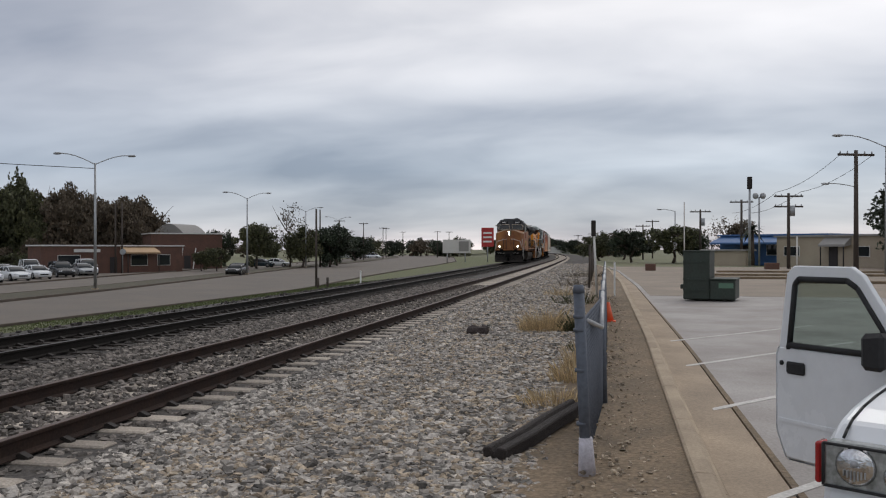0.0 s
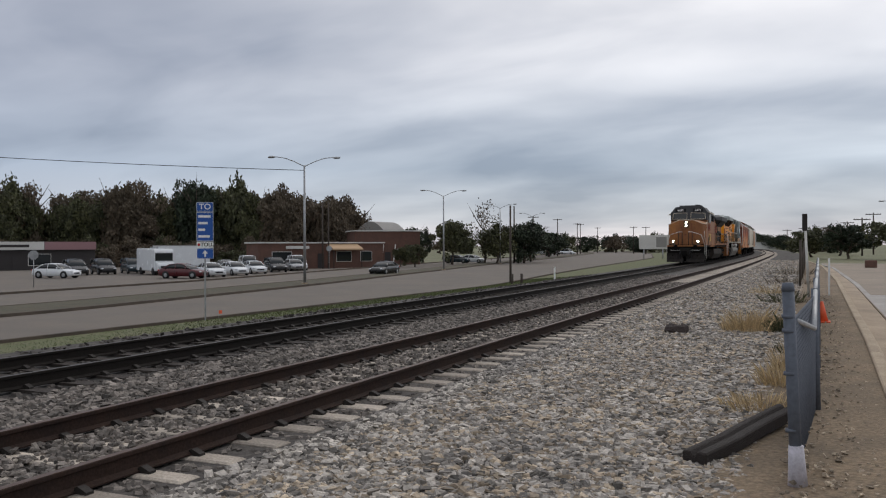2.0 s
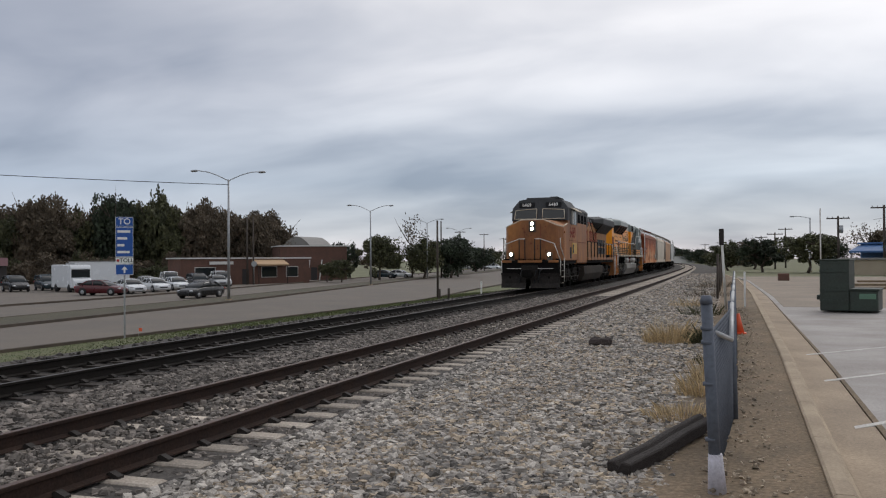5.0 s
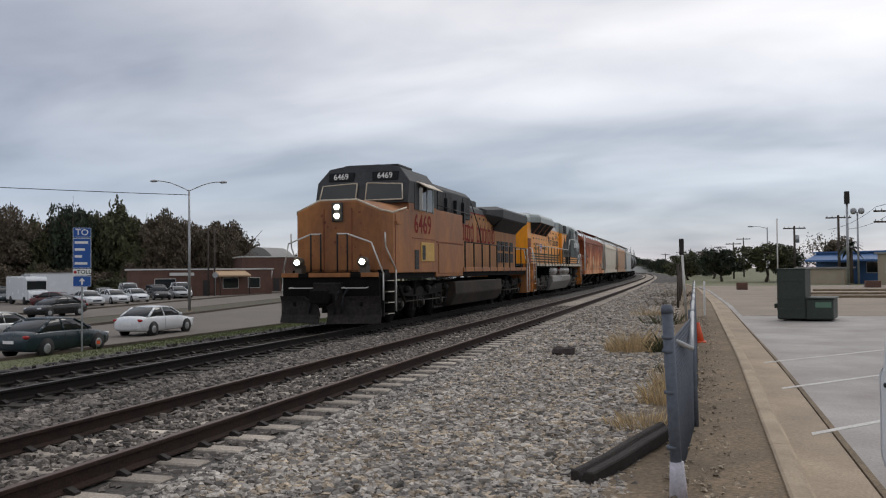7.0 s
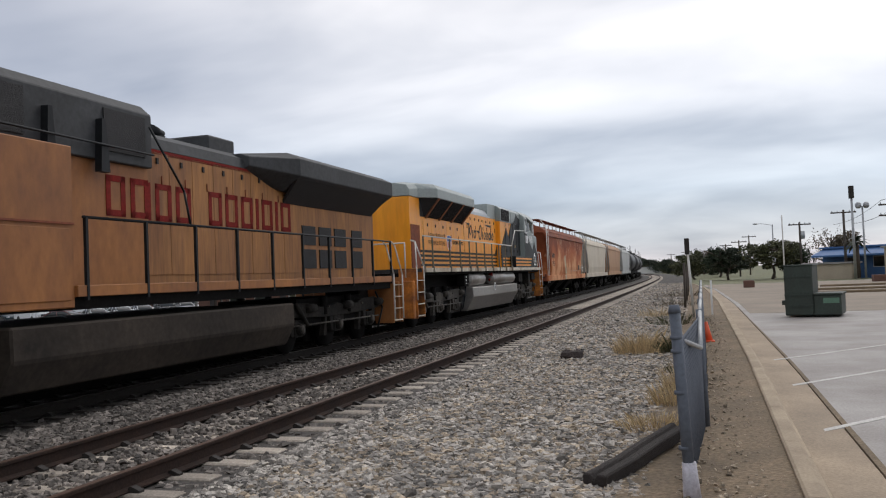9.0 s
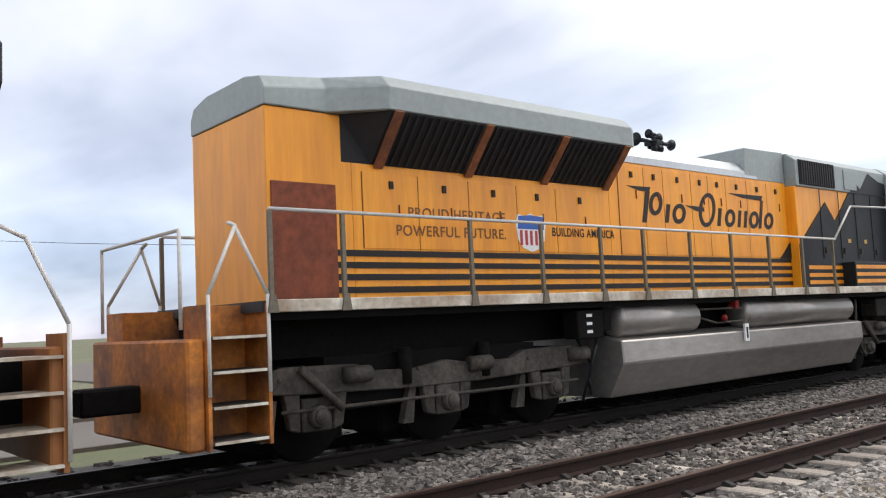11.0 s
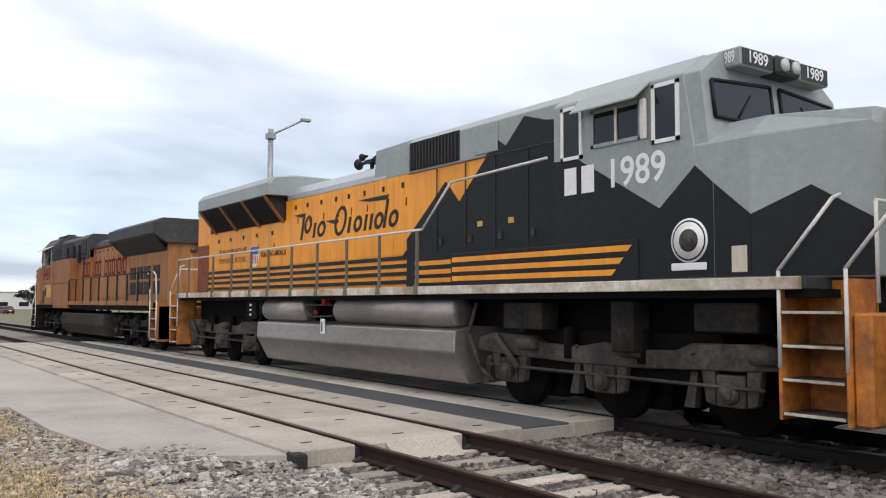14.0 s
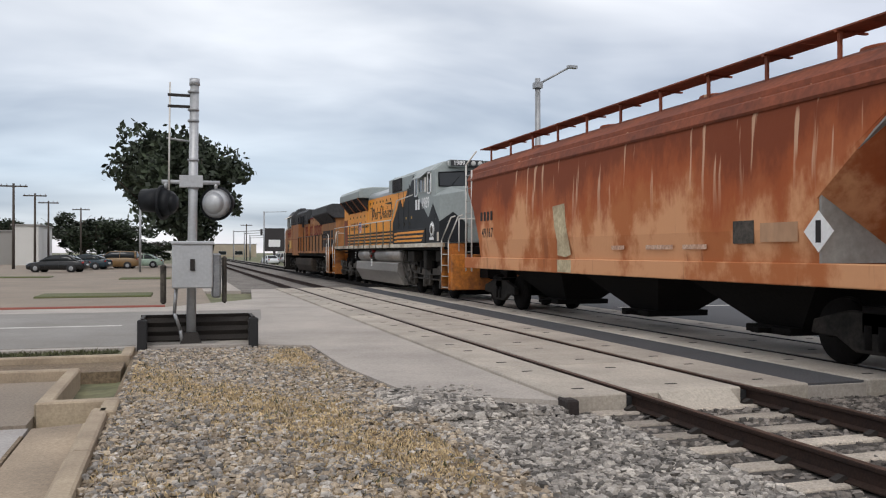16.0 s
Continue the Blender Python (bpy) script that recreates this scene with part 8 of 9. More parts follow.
        for y in (-a + 0.88, a - 0.98):
            part("wheel_arch", B().cyl((s * (hw - 0.15), y, 0.34), (s * (hw + 0.004), y, 0.34), 0.385, None, 22), "rubber", L)
            wh = part("wheel", B().cyl((s * (hw - 0.15), y, 0.32), (s * (hw + 0.014), y, 0.32), 0.32, None, 22), "rubber", L)
            part("rim", B().cyl((s * (hw + 0.012), y, 0.32), (s * (hw + 0.024), y, 0.32), 0.2, 0.15, 14), "galv", wh)
    part("plate", B().box(-0.25, 0.25, a - 0.03, a + 0.012, 0.56, 0.68), "letter_white", L)
    part("grille", B().box(-0.4, 0.4, -a - 0.012, -a + 0.06, 0.42, 0.56), "rubber", L)
    return L


PARKED = [("white parked sedan beside the far street", "car_white", "sedan", -70.2, 62.4, 100), ("black parked wagon in a row of cars", "car_black", "suv", -75.0, 69.2, 60), ("black parked wagon in a row of cars", "car_black", "suv", -74.6, 72.8, 60), ("dark parked wagon in a row of cars", "car_dark", "suv", -74.2, 76.9, 58),
        ("dark red parked sedan in a row of cars", "car_red", "sedan", -57.2, 66.0, 100), ("white parked sedan in a row of cars", "car_white", "sedan", -57.6, 70.6, 60), ("silver parked sedan in a row of cars", "car_silver", "sedan", -66.2, 84.0, 50), ("white parked van in a row of cars", "car_white", "van", -67, 89.5, 45), ("white parked sedan in a row of cars", "car_white", "sedan", -58.2, 75.2, 60),
        ("white parked sedan in a row of cars", "car_white", "sedan", -59.2, 80.1, 55), ("dark parked wagon in a row of cars", "car_black", "suv", -60.4, 86.0, 50), ("silver parked sedan in a row of cars", "car_silver", "sedan", -61.4, 91.4, 50), ("white parked van in a row of cars", "car_white", "van", -62.6, 94.0, 45),
        ("dark parked sedan near the trees", "car_dark", "sedan", -58.5, 138, 90), ("white parked sedan near the trees", "car_white", "sedan", -56, 139, 90),
        ("white far-off parked car beyond the street", "car_white", "sedan", -88, 262, 80), ("silver far-off parked car beyond the street", "car_silver", "suv", -84, 266, 80), ("dark far-off parked car beyond the street", "car_black", "sedan", -80, 270, 80), ("white far-off parked van beyond the street", "car_white", "van", -76.5, 274, 80)]
for lb, pt, kd, x, y, rz in PARKED:
    car("parked_car", lb, pt, pose(x, y, STREET_Z + 0.03, 0, 0, rz), kd)
for lb, pt, kd, x, y, rz in (("dark parked sedan in the south lot", "car_black", "sedan", 9.6, -77, 75), ("blue parked sedan in the south lot", "car_dark", "sedan", 8.6, -88, 70), ("brown parked wagon in the south lot", "car_brown", "suv", 6.2, -92, 80), ("pale green parked car in the south lot", "car_green", "sedan", 4.0, -97, 85), ("silver parked sedan in the south lot", "car_silver", "sedan", 7.5, -95, 85),
                              ("bright blue parked car in the south lot", "car_blue", "sedan", 16.4, -70, 60), ("white distant car in traffic", "car_white", "sedan", -13.5, -135, 10), ("silver distant car in traffic", "car_silver", "suv", -17, -150, 10), ("white distant car in traffic", "car_white", "sedan", -20, -160, 10), ("red distant car in traffic", "car_red", "sedan", -24, -170, 10)):
    car("parked_car", lb, pt, pose(x, y, -0.1 if y > -130 else -0.4, 0, 0, rz), kd)


def step_van(m):
    L = thing("step_van", "white boxy delivery step van, parked", "van", m)
    part("box_body", B().prism([(-2.4, 0.45), (-2.4, 2.55), (-2.2, 2.85), (3.3, 2.9), (3.4, 2.75), (3.4, 0.45)], -1.05, 1.05, "x"), "car_white", L, "", 0.05)
    part("snout", B().prism([(-3.1, 0.45), (-3.1, 1.1), (-2.95, 1.35), (-2.38, 1.5), (-2.38, 0.45)], -0.95, 0.95, "x"), "car_white", L, "", 0.05)
    part("windscreen", B().box(-0.95, 0.95, -2.45, -2.4, 1.55, 2.4), "car_glass", L)
    part("side_door", B().box(1.05, 1.065, -2.2, -1.3, 0.6, 2.4), "wall_grey", L)
    part("side_glass", B().box(1.06, 1.075, -2.1, -1.4, 1.5, 2.3), "car_glass", L)
    part("grille", B().box(-0.6, 0.6, -3.14, -3.08, 0.6, 1.0), "rubber", L)
    for s in (-1, 1):
        part("headlight", B().cyl((s * 0.72, -3.08, 0.85), (s * 0.72, -3.14, 0.85), 0.12, None, 12), "clear_lens", L)
        for y in (-1.9, 2.0):
            part("wheel", B().cyl((s * 0.8, y, 0.42), (s * 1.06, y, 0.42), 0.42, None, 18), "rubber", L)
    part("roof_vent", B().box(-0.3, 0.3, 0.2, 1.0, 2.9, 3.1), "galv", L)
    return L


step_van(pose(-67.4, 73.4, STREET_Z + 0.03, 0, 0, 62))
trl = thing("box_trailer", "long white box trailer parked behind the cars", "trailer", pose(-73.5, 84.5, STREET_Z + 0.02, 0, 0, 42))
part("box", B().box(-3.4, 3.4, -1.2, 1.2, 0.7, 3.2), "car_white", trl, "", 0.04)
part("roof_edge", B().box(-3.45, 3.45, -1.25, 1.25, 3.2, 3.3), "wall_grey", trl)
for x in (-2.4, 2.4):
    part("wheel", B().cyl((x, -1.15, 0.42), (x, 1.15, 0.42), 0.42, None, 16), "rubber", trl)

oncoming = car("moving_car", "black car driving down the far lane", "car_black", pose(-43, 96, STREET_Z), "sedan", "moving cars")
white_car = car("moving_car", "white two-door sedan driving up the street", "car_white", pose(-28, 30, STREET_Z), "sedan", "moving cars")
dark_car = car("moving_car", "dark blue-green sedan driving up the street", "car_dark", pose(-24, 20, STREET_Z), "sedan", "moving cars")
silver_car = car("moving_car", "silver sedan driving up the street", "car_silver", pose(-31, 20, STREET_Z), "sedan", "moving cars")


def pickup_truck():
    """White compact pickup facing the camera, passenger door open. Local: front at y = 0 pointing -y, right side towards -x."""
    L = thing("pickup_truck", "white compact pickup truck with one door wide open", "pickup truck", pose(0.92, 4.0, LOT_Z, 0, 0, -34))
    body = [(0.0, 0.35), (0.0, 0.62), (0.05, 0.9), (0.085, 0.94), (0.15, 0.975), (0.28, 1.012), (0.45, 1.042), (0.8, 1.083), (1.3, 1.13), (1.42, 1.16), (1.42, 0.3), (0.85, 0.3), (0.2, 0.3)]
    W = 1.72
    part("hood", B().loft([[(0.0, y, z) for y, z in body], [(0.06, y, z + (0.03 if z > 0.9 else 0)) for y, z in body], [(W - 0.06, y, z + (0.03 if z > 0.9 else 0)) for y, z in body], [(W, y, z) for y, z in body]]), "white_paint", L, "", 0.04)
    part("bumper", B().box(-0.02, W + 0.02, -0.14, 0.1, 0.4, 0.62), "white_paint", L, "", 0.05)
    part("grille", B().box(0.46, W - 0.46, -0.03, 0.05, 0.68, 0.92), "rubber", L, "", 0.02)
    for x0, x1, s in ((0.02, 0.44, 1), (W - 0.44, W - 0.02, -1)):
        h = part("headlight", B().box(x0, x1, -0.035, 0.07, 0.735, 0.935), "lamp_shell", L, "clear headlamp with bright reflectors", 0.02)
        for k, z, r in ((0.34, 0.845, 0.085), (0.76, 0.82, 0.068)):
            cx = x0 + (x1 - x0) * (k if s > 0 else 1 - k)
            bowl = part("reflector", B().cyl((cx, -0.036, z), (cx, -0.05, z), r, r * 0.86, 20), "lamp_chrome", h, "bright reflector")
            part("bulb_shield", B().ball((cx, -0.05, z + 0.012), r * 0.22, 0.02, r * 0.18, 10, 6), "galv", bowl)
            for i in range(-3, 4):
                part("flute", B().box(cx + i * r * 0.17 - 0.003, cx + i * r * 0.17 + 0.003, -0.056, -0.05, z - r * 0.72 + abs(i) * 0.006, z - r * 0.22), "galv", bowl)
        part("lens_rim", B().tube([(x0 + 0.01, -0.042, 0.745), (x1 - 0.01, -0.042, 0.745), (x1 - 0.01, -0.042, 0.927), (x0 + 0.01, -0.042, 0.927), (x0 + 0.01, -0.042, 0.745)], 0.007, 6), "rubber", h)
    part("side_marker", B().box(-0.012, 0.016, -0.03, 0.06, 0.745, 0.925), "tail_red", L, "red corner marker", 0.008)
    part("hood_seam", B().tube([(0.085, y, z) for y, z in ((0.045, 0.944), (0.085, 0.972), (0.15, 1.007), (0.28, 1.044), (0.45, 1.074), (0.8, 1.115), (1.3, 1.162))], 0.007, 6), "rubber", L)
    part("cab", B().loft([[(0.04, 1.42, 0.3), (W - 0.04, 1.42, 0.3), (W - 0.04, 2.75, 0.3), (0.04, 2.75, 0.3)], [(0.04, 1.42, 1.14), (W - 0.04, 1.42, 1.14), (W - 0.04, 2.75, 1.14), (0.04, 2.75, 1.14)], [(0.2, 2.0, 1.66), (W - 0.2, 2.0, 1.66), (W - 0.2, 2.7, 1.66), (0.2, 2.7, 1.66)]]), "white_paint", L, "", 0.04)
    part("windscreen", B().loft([[(0.16, 1.42, 1.17), (W - 0.16, 1.42, 1.17), (W - 0.25, 1.92, 1.6), (0.25, 1.92, 1.6)], [(0.16, 1.40, 1.19), (W - 0.16, 1.40, 1.19), (W - 0.25, 1.9, 1.62), (0.25, 1.9, 1.62)]]), "car_glass", L)
    part("bed", B().box(0.0, W, 2.8, 4.75, 0.4, 1.12), "white_paint", L, "", 0.04)
    for s in (0.0, W):
        for y in (0.85, 3.7):
            w = part("wheel", B().cyl((s + (0.02 if s == 0 else -0.22), y, 0.34), (s + (0.22 if s == 0 else -0.02), y, 0.34), 0.34, None, 22), "rubber", L)
            part("rim", B().cyl((s + (0.01 if s == 0 else -0.01), y, 0.34), (s + (0.03 if s == 0 else -0.03), y, 0.34), 0.2, None, 14), "galv", w)
    door = part("door", B().loft([[(x, 0.0, 0.42), (x, 1.1, 0.42), (x, 1.2, 0.6), (x, 1.2, 1.1), (x, 1.17, 1.16), (x, 0.0, 1.16)] for x in (-0.06, -0.055, 0.0)]), "white_paint", L, "white door standing open", 0.02)
    door.matrix_basis = pose(-0.01, 1.46, -0.02, 0, 0, 72) @ Matrix.Diagonal((1, 0.8, 1, 1))
    outer = [(0.0, 1.14), (0.02, 1.2), (0.4, 1.63), (0.5, 1.68), (1.02, 1.68), (1.09, 1.63), (1.17, 1.14)]
    inner = [(0.1, 1.14), (0.12, 1.18), (0.44, 1.55), (0.53, 1.595), (0.97, 1.595), (1.01, 1.56), (1.07, 1.14)]
    part("window_frame", B().loft([[(-0.055, *p), (-0.055, *q), (-0.012, *q), (-0.012, *p)] for p, q in zip(outer, inner)]), "white_paint", door, "", 0.006)
    part("window_seal", B().tube([(-0.052, *p) for p in inner] + [(-0.056, 1.07, 1.165), (-0.056, 0.1, 1.165)], 0.02, 8), "rubber", door)
    part("door_glass", B().loft([[(-0.036, *p) for p in inner], [(-0.03, *p) for p in inner]]), "door_tint", door, "tinted door glass")
    part("door_handle", B().box(-0.08, -0.055, 0.9, 1.08, 0.98, 1.06), "rubber", door, "black door handle", 0.012)
    part("door_lock", B().cyl((-0.055, 1.13, 1.045), (-0.072, 1.13, 1.045), 0.016, None, 10), "rubber", door)
    part("body_line", B().box(-0.066, -0.055, 0.02, 1.17, 0.66, 0.685), "white_paint", door)
    part("mirror", B().loft([[(-0.06, 0.1, 1.13), (-0.06, 0.28, 1.13), (-0.06, 0.28, 1.3), (-0.06, 0.1, 1.3)], [(-0.3, 0.02, 1.1), (-0.3, 0.2, 1.1), (-0.3, 0.2, 1.31), (-0.3, 0.02, 1.33)]]), "rubber", door, "black wing mirror", 0.03)
    return L


pickup_truck()

# ---- beside the fence ----
def fence_line():
    L = thing("fence", "grey chain-link fence on steel posts", "fence", pose(-0.15, 6.45, -0.2))
    p = part("end_post", B().cyl((0.0, 0, 0), (-0.06, 0, 1.45), 0.041, None, 16), "fence", L, "leaning grey steel end post")
    part("post_cap", B().cyl((-0.06, 0, 1.44), (-0.062, 0, 1.5), 0.047, 0.036, 16), "fence", p)
    part("plastic_wrap", B().cyl((0.005, 0, 0.0), (-0.01, 0, 0.36), 0.072, 0.05, 12), "tape", p, "pale torn plastic wrap")
    for z in (0.45, 0.85, 1.15, 1.25):
        part("tension_band", B().cyl((-0.02 - z * 0.03, 0, z), (-0.02 - z * 0.03, 0, z + 0.025), 0.046, None, 12), "fence", p)
    n, step = 8, 3.0
    xs = [0.0 + bend(6.45 + step * i) * 0.6 + (0.12 if i else 0) for i in range(n + 1)]
    for i in range(1, n + 1):
        part("line_post", B().cyl((xs[i], step * i, 0), (xs[i] - 0.03, step * i, 1.32), 0.035, None, 10), "fence", L)
    tops = [(-0.05, 0.05, 1.25), (xs[1] - 0.02, 1.5, 1.05)] + [(xs[i] - 0.02, step * i, 1.3) for i in range(1, n + 1)]
    for a, b in zip(tops, tops[1:]):
        part("top_rail", B().tube([a, b], 0.022, 8), "galv", L)
    part("bottom_wire", B().tube([(0.0, 0, 0.08)] + [(xs[i], step * i, 0.06) for i in range(1, n + 1)], 0.008, 5), "galv", L)
    mesh_w = B()
    k = 0.075
    for i in range(n):
        y0, y1 = step * i, step * (i + 1)
        xa, xb = (0.0, xs[1]) if i == 0 else (xs[i], xs[i + 1])
        top = lambda y: 1.26 if i else (1.24 if y < 0.3 else (1.08 if y < 2 else 1.24))
        m = int(step / k)
        for j in range(-16, m):
            for sgn in (1, -1):
                ya = y0 + (j + (0 if sgn > 0 else 16)) * k
                yb = ya + sgn * 16 * k
                za, zb = 0.08, 1.26
                lo, hi = max(min(ya, yb), y0), min(max(ya, yb), y1)
                if hi - lo < 0.02:
                    continue
                f = lambda y: za + (zb - za) * (y - ya) / (yb - ya)
                X = lambda y: xa + (xb - xa) * (y - y0) / (y1 - y0) - 0.02
                mesh_w.cyl((X(lo), lo, f(lo)), (X(hi), hi, f(hi)), 0.0045 if i < 3 else 0.008, None, 3)
    tagged(part("chain_link", mesh_w, "fence", L, "woven grey wire mesh"), kind="stuff")
    return L


fence_line()
sp = thing("signal_post", "slender pale post with a dark cap by the fence", "post", pose(-0.35, 30, -0.2))
part("post", B().cyl((0, 0, 0), (-0.12, 0, 2.6), 0.045, 0.04, 10), "bright_rail", sp)
part("cap_box", B().box(-0.2, -0.04, -0.08, 0.08, 2.2, 2.75), "iron", sp, "", 0.02)
sk = thing("survey_stake", "white survey stake at the kerb", "stake", pose(0.25, 30.5, -0.15))
part("stake", B().box(-0.03, 0.03, -0.02, 0.02, 0, 1.25), "letter_white", sk)
for i in range(6):
    y = 38 + i * 8
    fp = thing("fence_post", "dark steel fence post beside the tracks", "post", pose(-0.7 + bend(y) * 1.1, y, -0.25), "fence posts")
    part("post", B().cyl((0, 0, 0), (0.03, 0, 1.6 if i % 2 else 2.0), 0.05, None, 8), "pole_wood", fp)
cone = thing("traffic_cone", "orange traffic cone on the dirt strip", "traffic cone", pose(0.02, 19.95, -0.11))
part("cone_body", B().cyl((0, 0, 0.03), (0, 0, 0.45), 0.13, 0.03, 18), "orange", cone)
part("cone_base", B().box(-0.17, 0.17, -0.17, 0.17, 0, 0.035), "orange", cone, "", 0.01)
rk = B().ball((0, 0, 0.1), 0.22, 0.17, 0.14, 9, 6)
rr_ = random.Random(3)
rk.v = [(x * rr_.uniform(0.8, 1.2), y * rr_.uniform(0.8, 1.2), max(0, z * rr_.uniform(0.85, 1.15))) for x, y, z in rk.v]
rk.s = [False] * len(rk.s)
tagged(part("boulder", rk, "rock"), "dark reddish boulder lying on the ballast", "rock").matrix_basis = pose(-2.6, 17.2, -0.22)
bm_ = B().loft([[(x, y, z) for x, z in ((-0.1, 0), (0.1, 0), (0.11, 0.12), (0.03, 0.13), (0.0, 0.08), (-0.04, 0.13), (-0.1, 0.12))] for y in (0, 0.55, 1.2, 1.95)])
bm_.v = [(x + 0.03 * math.sin(y * 3), y, z + 0.02 * math.sin(y * 5)) for x, y, z in bm_.v]
tagged(part("old_timber", bm_, "beam", None, "", 0.012), "charred split timber lying across the ballast", "timber").matrix_basis = pose(-0.92, 6.95, -0.19, 3, 0, -19)
dm = thing("dumpster", "dark green steel dumpster on the parking lot", "dumpster", pose(2.52, 29.85, LOT_Z, 0, 0, -13))
part("tall_bin", B().box(0, 0.86, 0, 1.5, 0.06, 1.68), "dump", dm, "", 0.03)
part("low_bin", B().box(0.86, 1.68, 0, 1.5, 0.06, 0.72), "dump", dm, "", 0.03)
part("lid", B().box(-0.03, 0.89, -0.03, 1.53, 1.66, 1.71), "dump", dm, "", 0.015)
part("low_lid", B().box(0.86, 1.72, -0.04, 1.53, 0.71, 0.77), "dump", dm, "", 0.015)
part("side_pocket", B().box(-0.12, 0.0, 0.2, 0.9, 0.4, 0.55), "dump", dm, "", 0.01)
part("label_plate", B().box(1.15, 1.62, -0.012, 0.0, 0.45, 0.62), "dump_label", dm)
for z in (0.35, 0.7, 1.3):
    part("rib", B().box(0.0, 0.86, -0.03, 0.0, z, z + 0.06), "dump", dm)

# ---- poles and lamps east of the lot ----
utility_pole(15.5, 58.0, LOT_Z, 8.0, 1, "dark wooden utility pole with crossarm", 0.17, 20)
utility_pole(15.5, 78.5, LOT_Z, 6.6, 2, "dark wooden utility pole with transformer", 0.16, 10, True)
utility_pole(11.3, 109.4, LOT_Z, 6.6, 1, "leaning wooden utility pole with transformer", 0.16, 0, True)
utility_pole(14.6, 98.9, LOT_Z, 7.2, 1, "wooden utility pole with crossarm", 0.16, 0)
for x, y, h in ((8.6, 169.8, 7.6), (4.9, 189.9, 6.6), (6.0, 150, 6.2), (1.5, 210, 6), (-4, 240, 6.4), (-9, 270, 6.4)):
    utility_pole(x, y, -0.5, h, 1, "far wooden utility pole with crossarm")
street_lamp(17.7, 59.4, LOT_Z, 8.4, ((-1, 0.1),), 2.6, 0.9, "street lamp with one curved arm")
street_lamp(19.4, 72.9, LOT_Z, 6.8, ((-1, 0.05),), 1.9, 0.3, "street lamp with one curved arm")
street_lamp(9.0, 119.0, -0.3, 7.0, ((-1, 0.0),), 1.8, 0.3, "street lamp with one curved arm")
tw = thing("antenna_mast", "slim pale mast with a dark box on top", "mast", pose(13.9, 88.9, LOT_Z))
part("mast", B().cyl((0, 0, 0), (0, 0, 8.0), 0.14, 0.1, 10), "galv", tw)
part("top_box", B().box(-0.22, 0.22, -0.22, 0.22, 7.7, 8.9), "iron", tw, "", 0.03)
fl = thing("flood_light", "slim mast with two floodlights", "mast", pose(15.1, 90.7, LOT_Z))
part("mast", B().cyl((0, 0, 0), (0, 0, 7.0), 0.1, 0.08, 10), "galv", fl)
for s in (-1, 1):
    part("lamp", B().ball((s * 0.35, 0, 7.1), 0.3, 0.25, 0.34, 10, 6), "galv", fl)
for x, y, h in ((7.2, 84, 6.2), (13.0, 63, 2.6)):
    q = thing("lot_pole", "thin pale pole at the edge of the lot", "pole", pose(x, y, LOT_Z))
    part("pole", B().cyl((0, 0, 0), (0, 0, h), 0.06, None, 8), "bright_rail", q)
pm = thing("palm_tree", "short dark palm tree beside the blue building", "palm", pose(15.0, 94.5, LOT_Z))
part("trunk", B().cyl((0, 0, 0), (0, 0, 3.6), 0.28, 0.22, 10), "bark", pm)
for i in range(34):
    a, e = i * 2.4, random.uniform(-0.5, 1.1)
    c, s_ = math.cos(a), math.sin(a)
    pts = [(c * r_ * math.cos(e * (1 - r_ * 0.3)), s_ * r_ * math.cos(e), 3.7 + r_ * math.sin(e) - 0.32 * r_ * r_) for r_ in (0, 0.5, 1.0, 1.5)]
    fb = B()
    nx, ny = -s_ * 0.16, c * 0.16
    fb.add([(p[0] - nx * w, p[1] - ny * w, p[2]) for p, w in zip(pts, (0.2, 1, 1, 0.1))] + [(p[0] + nx * w, p[1] + ny * w, p[2]) for p, w in zip(pts, (0.2, 1, 1, 0.1))], [(j, j + 1, j + 5, j + 4) for j in range(3)])
    part("frond", fb, "leaf", pm)
for y0, y1, z0 in ((58, 78.5, 7.2), (78.5, 98.9, 6.2)):
    for dx in (-1, 1):
        cable("black overhead cable between utility poles", lambda f: (15.5 + dx - (0.9 * f if y0 > 70 else 0), y0 + (y1 - y0) * f, z0 + 0.3 - 1.0 * f - 1.6 * f * (1 - f)), 0.02)
for x, y, w in ((13.2, 76.0, 1.1), (3.0, 70, 0.8)):
    bx = thing("planter", "low dark brown block planter on the lot", "planter", pose(x, y, LOT_Z))
    part("planter_box", B().box(0, w, 0, 0.9, 0, 0.55), "brick", bx, "", 0.03)
for y, x0, x1 in ((52, 6, 14), (58, 5, 18), (66, 8, 24), (46, 9, 18)):
    setting("lot_island", B().box(x0, x1, y - 0.35, y + 0.35, -0.3, -0.06), "dirt", "low dry kerbed island in the lot", "island", 0.03)

# ---- south side background ----
lp = thing("street_lamp", "tall grey lamp pole with a slanted arm", "street lamp", pose(-16.8, -38.5, -0.3), "street lamps")
part("pole", B().cyl((0, 0, 0), (0, 0, 10.4), 0.16, 0.13, 12), "galv", lp)
part("arm", B().tube([(0, 0, 10.1), (-1.5, 0.4, 10.95)], 0.05, 8), "galv", lp)
part("lamp_head", B().box(-1.9, -1.4, 0.3, 0.55, 10.9, 11.05), "galv", lp, "", 0.02)
part("collar", B().box(-0.2, 0.2, -0.2, 0.2, 9.9, 10.2), "galv", lp, "", 0.02)
for x, y, h in ((15.5, -92, 8.6), (15.8, -107, 8.6), (16.4, -122, 8.6), (14.3, -140, 8.6), (17.5, -84, 6.5), (-14, -190, 8)):
    utility_pole(x, y, -0.3, h, 1, "wooden utility pole with crossarm beyond the lot")
q = thing("lot_pole", "thin grey pole in the south lot", "pole", pose(3.1, -75, -0.2))
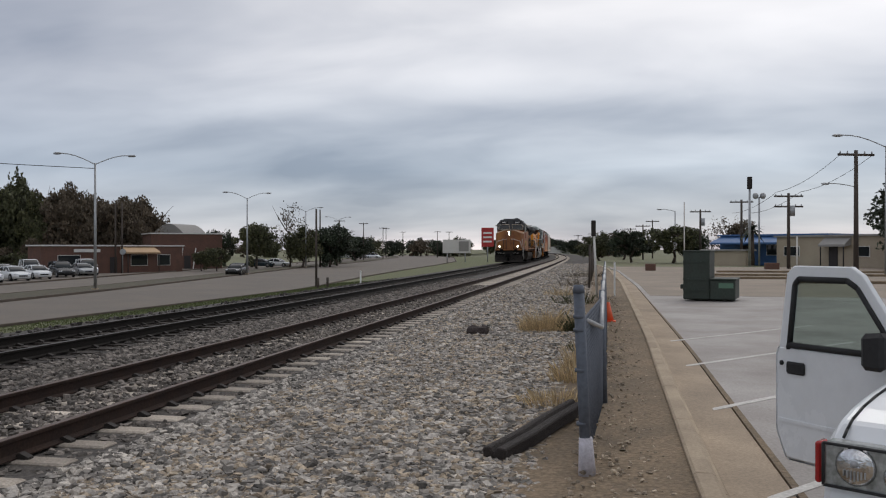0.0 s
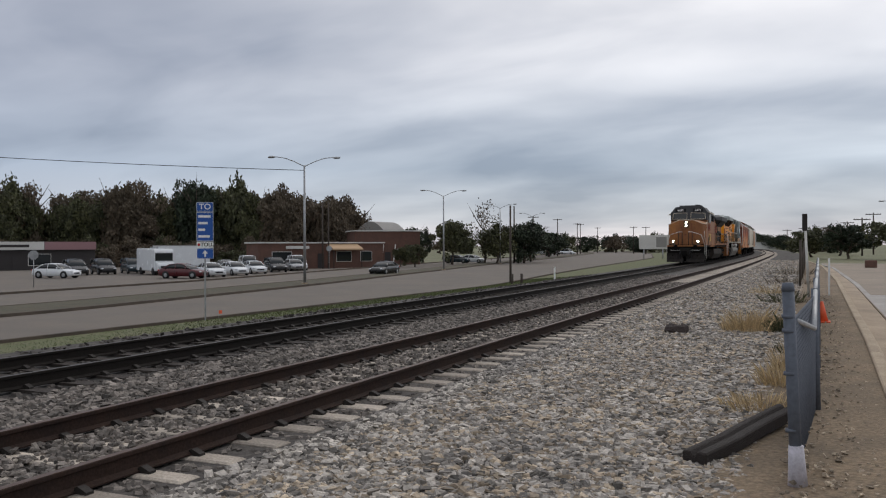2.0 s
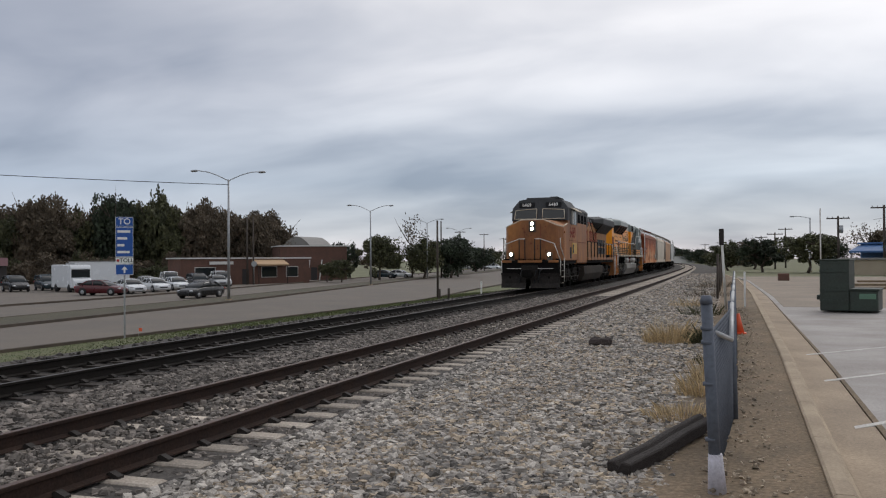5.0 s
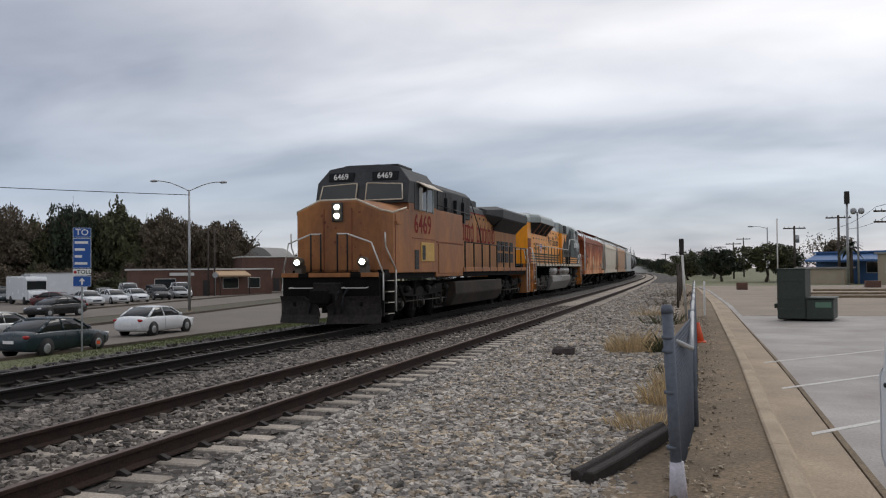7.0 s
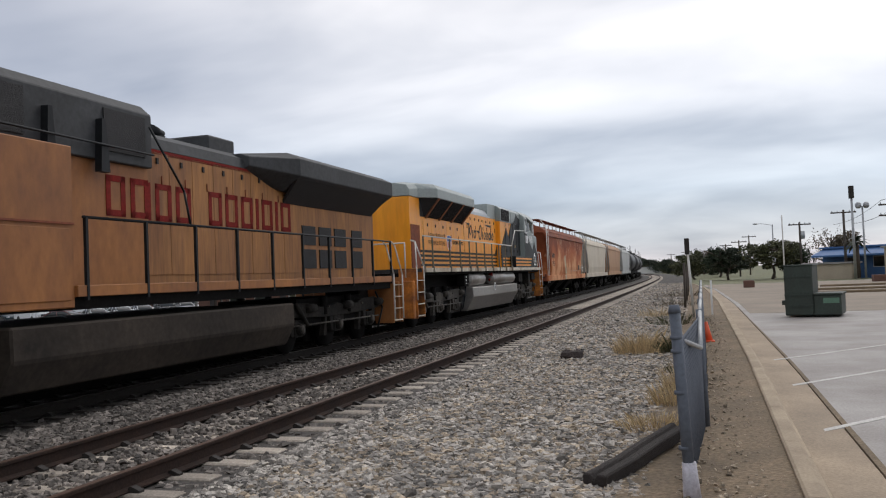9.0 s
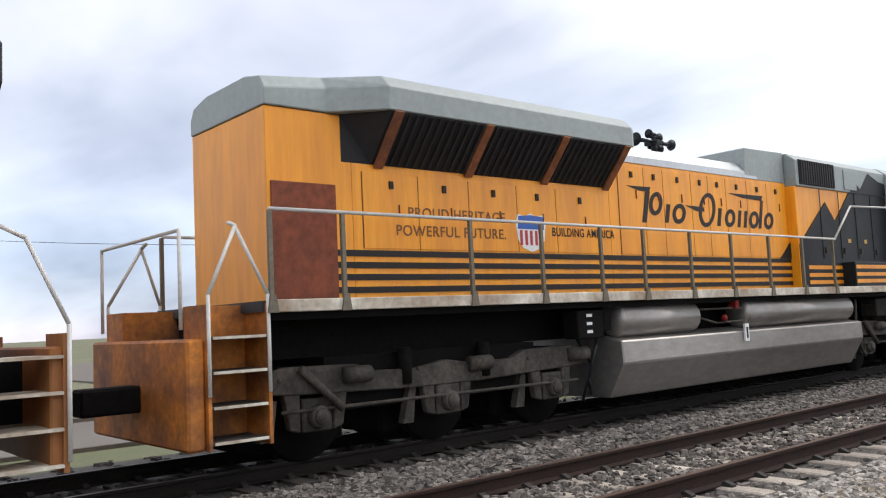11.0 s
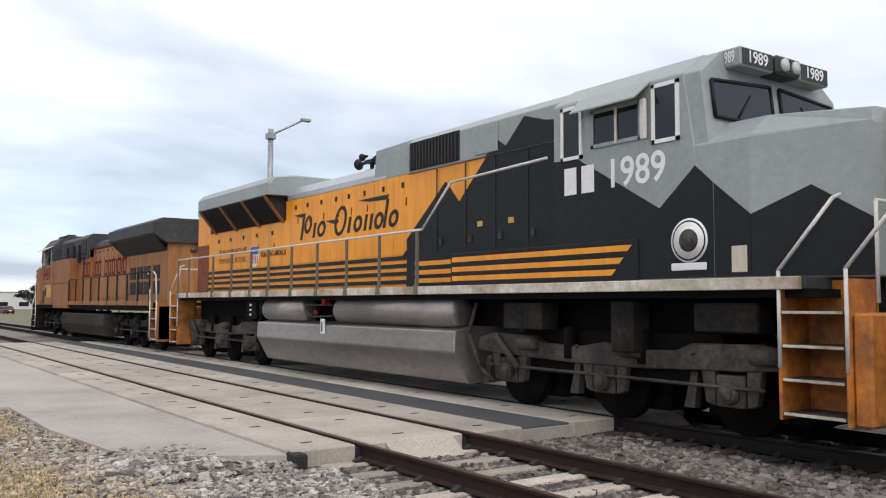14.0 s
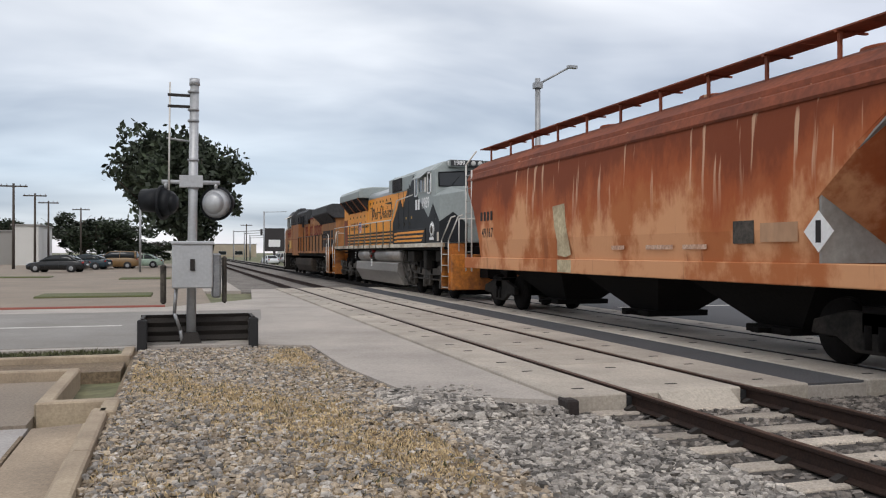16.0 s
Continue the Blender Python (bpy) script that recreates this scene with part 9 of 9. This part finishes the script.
part("pole", B().cyl((0, 0, 0), (0, 0, 6.2), 0.09, None, 8), "galv", q)
sl = thing("street_lamp", "far lamp pole with one straight arm", "street lamp", pose(-11.6, -124, -0.4), "street lamps")
part("pole", B().cyl((0, 0, 0), (0, 0, 7.8), 0.1, None, 8), "galv", sl)
part("arm", B().tube([(0, 0, 7.7), (-3.2, 0, 7.8)], 0.05, 6), "galv", sl)
low_building(pose(20, -118, -0.3, 0, 0, 180), 3, 12, 5.2, "fascia_white", "white warehouse beyond the south lot")
low_building(pose(60, -125, -0.3, 0, 0, 180), 39, 12, 4.6, "wall_grey", "long pale warehouse beyond the south lot")
for x, y, w, h, mt, lb in ((-8, -330, 20, 5, "wall_tan", "far tan shop building"), (-34, -300, 22, 5.5, "fascia_white", "far white shop building"), (-70, -280, 26, 5, "brick", "far brick shop building"), (14, -330, 18, 4.5, "fascia_white", "far white flat-roofed shop building"), (-110, -260, 30, 6, "wall_grey", "far grey flat-roofed shop building")):
    low_building(pose(x, y, -0.5, 0, 0, 180), w, 12, h, mt, lb, None, ((3, 4),), ((6, 9, 1, 2.5), (12, 15, 1, 2.5)))
ps = thing("pylon_sign", "dark station price sign on a pole", "sign", pose(-14.2, -135, -0.5))
part("pole", B().cyl((0, 0, 0), (0, 0, 3.2), 0.2, None, 8), "wall_dark", ps)
part("face", B().box(-1.6, 1.6, -0.2, 0.2, 2.2, 5.8), "wall_dark", ps)
part("logo_bar", B().box(-0.9, 0.9, 0.2, 0.23, 2.9, 4.0), "letter_white", ps)
for i, (x, y) in enumerate(((-12.5, -175), (-15.5, -200), (-9.5, -160), (-18, -230))):
    ts = thing("traffic_light", "far traffic light mast with long arm", "traffic light", pose(x, y, -0.5), "traffic lights")
    part("pole", B().cyl((0, 0, 0), (0, 0, 6), 0.12, None, 8), "galv", ts)
    part("arm", B().cyl((0, 0, 5.8), (-6, 0, 6.1), 0.08, None, 6), "galv", ts)
    part("signal_head", B().box(-5.2, -4.8, -0.2, 0.2, 5.2, 6.3), "wall_dark", ts)

# ---- what moves ----
TRAIN = [(0, 115.9), (1.5, 101.5), (2.5, 91.2), (3.5, 81.3), (5.0, 66.4), (6.5, 51.2), (7, 46.1), (7.5, 41.1), (8, 35.9), (8.5, 30.5), (9.0, 25.2), (9.5, 19.8), (10.7, 7.6), (11.8, -3.5), (12, -5.4), (12.5, -10.400), (13, -15.4),
         (13.5, -20.3), (14, -25.65), (14.5, -31.2), (15, -36.4), (15.5, -41.8), (16, -47.1)]
CONSIST = [(lead, -13.0), (heritage, 10.4), (hop1, 31.3), (hop2, 49.7), (hop3, 68.1), (hop4, 86.5)] + [(t, 104.6 + 18 * i) for i, t in enumerate(tanks)]


def motions():
    for vehicle, u in CONSIST:
        rows = []
        for t, s in TRAIN:
            y = s + u
            rows.append((t, pose(FAR_X + bend(y), y, 0, 0, 0, math.degrees(math.atan(-slope(y))))))
        walk(vehicle, rows)
    # cars on the street: the near lanes run north, the far lanes south
    walk(white_car, [(t, pose(-27.2, 30.6 + 15.8 * (t - 6.5), STREET_Z, 0, 0, 180)) for t in (0, 6.5, 16)])
    walk(dark_car, [(t, pose(-24.7, 28.3 + 14.6 * (t - 7.0), STREET_Z, 0, 0, 180)) for t in (0, 7.0, 16)])
    walk(silver_car, [(t, pose(-31.0, 40.4 + 17.0 * (t - 7.5), STREET_Z, 0, 0, 180)) for t in (0, 7.5, 16)])
    walk(oncoming, [(0, pose(-44.0, 96.5, STREET_Z, 0, 0, 8)), (3.5, pose(-43.4, 72.5, STREET_Z, 0, 0, 0)), (6.8, pose(-45.8, 53.8, STREET_Z, 0, 0, -4)), (16, pose(-46, 0, STREET_Z, 0, 0, 0))])


motions()
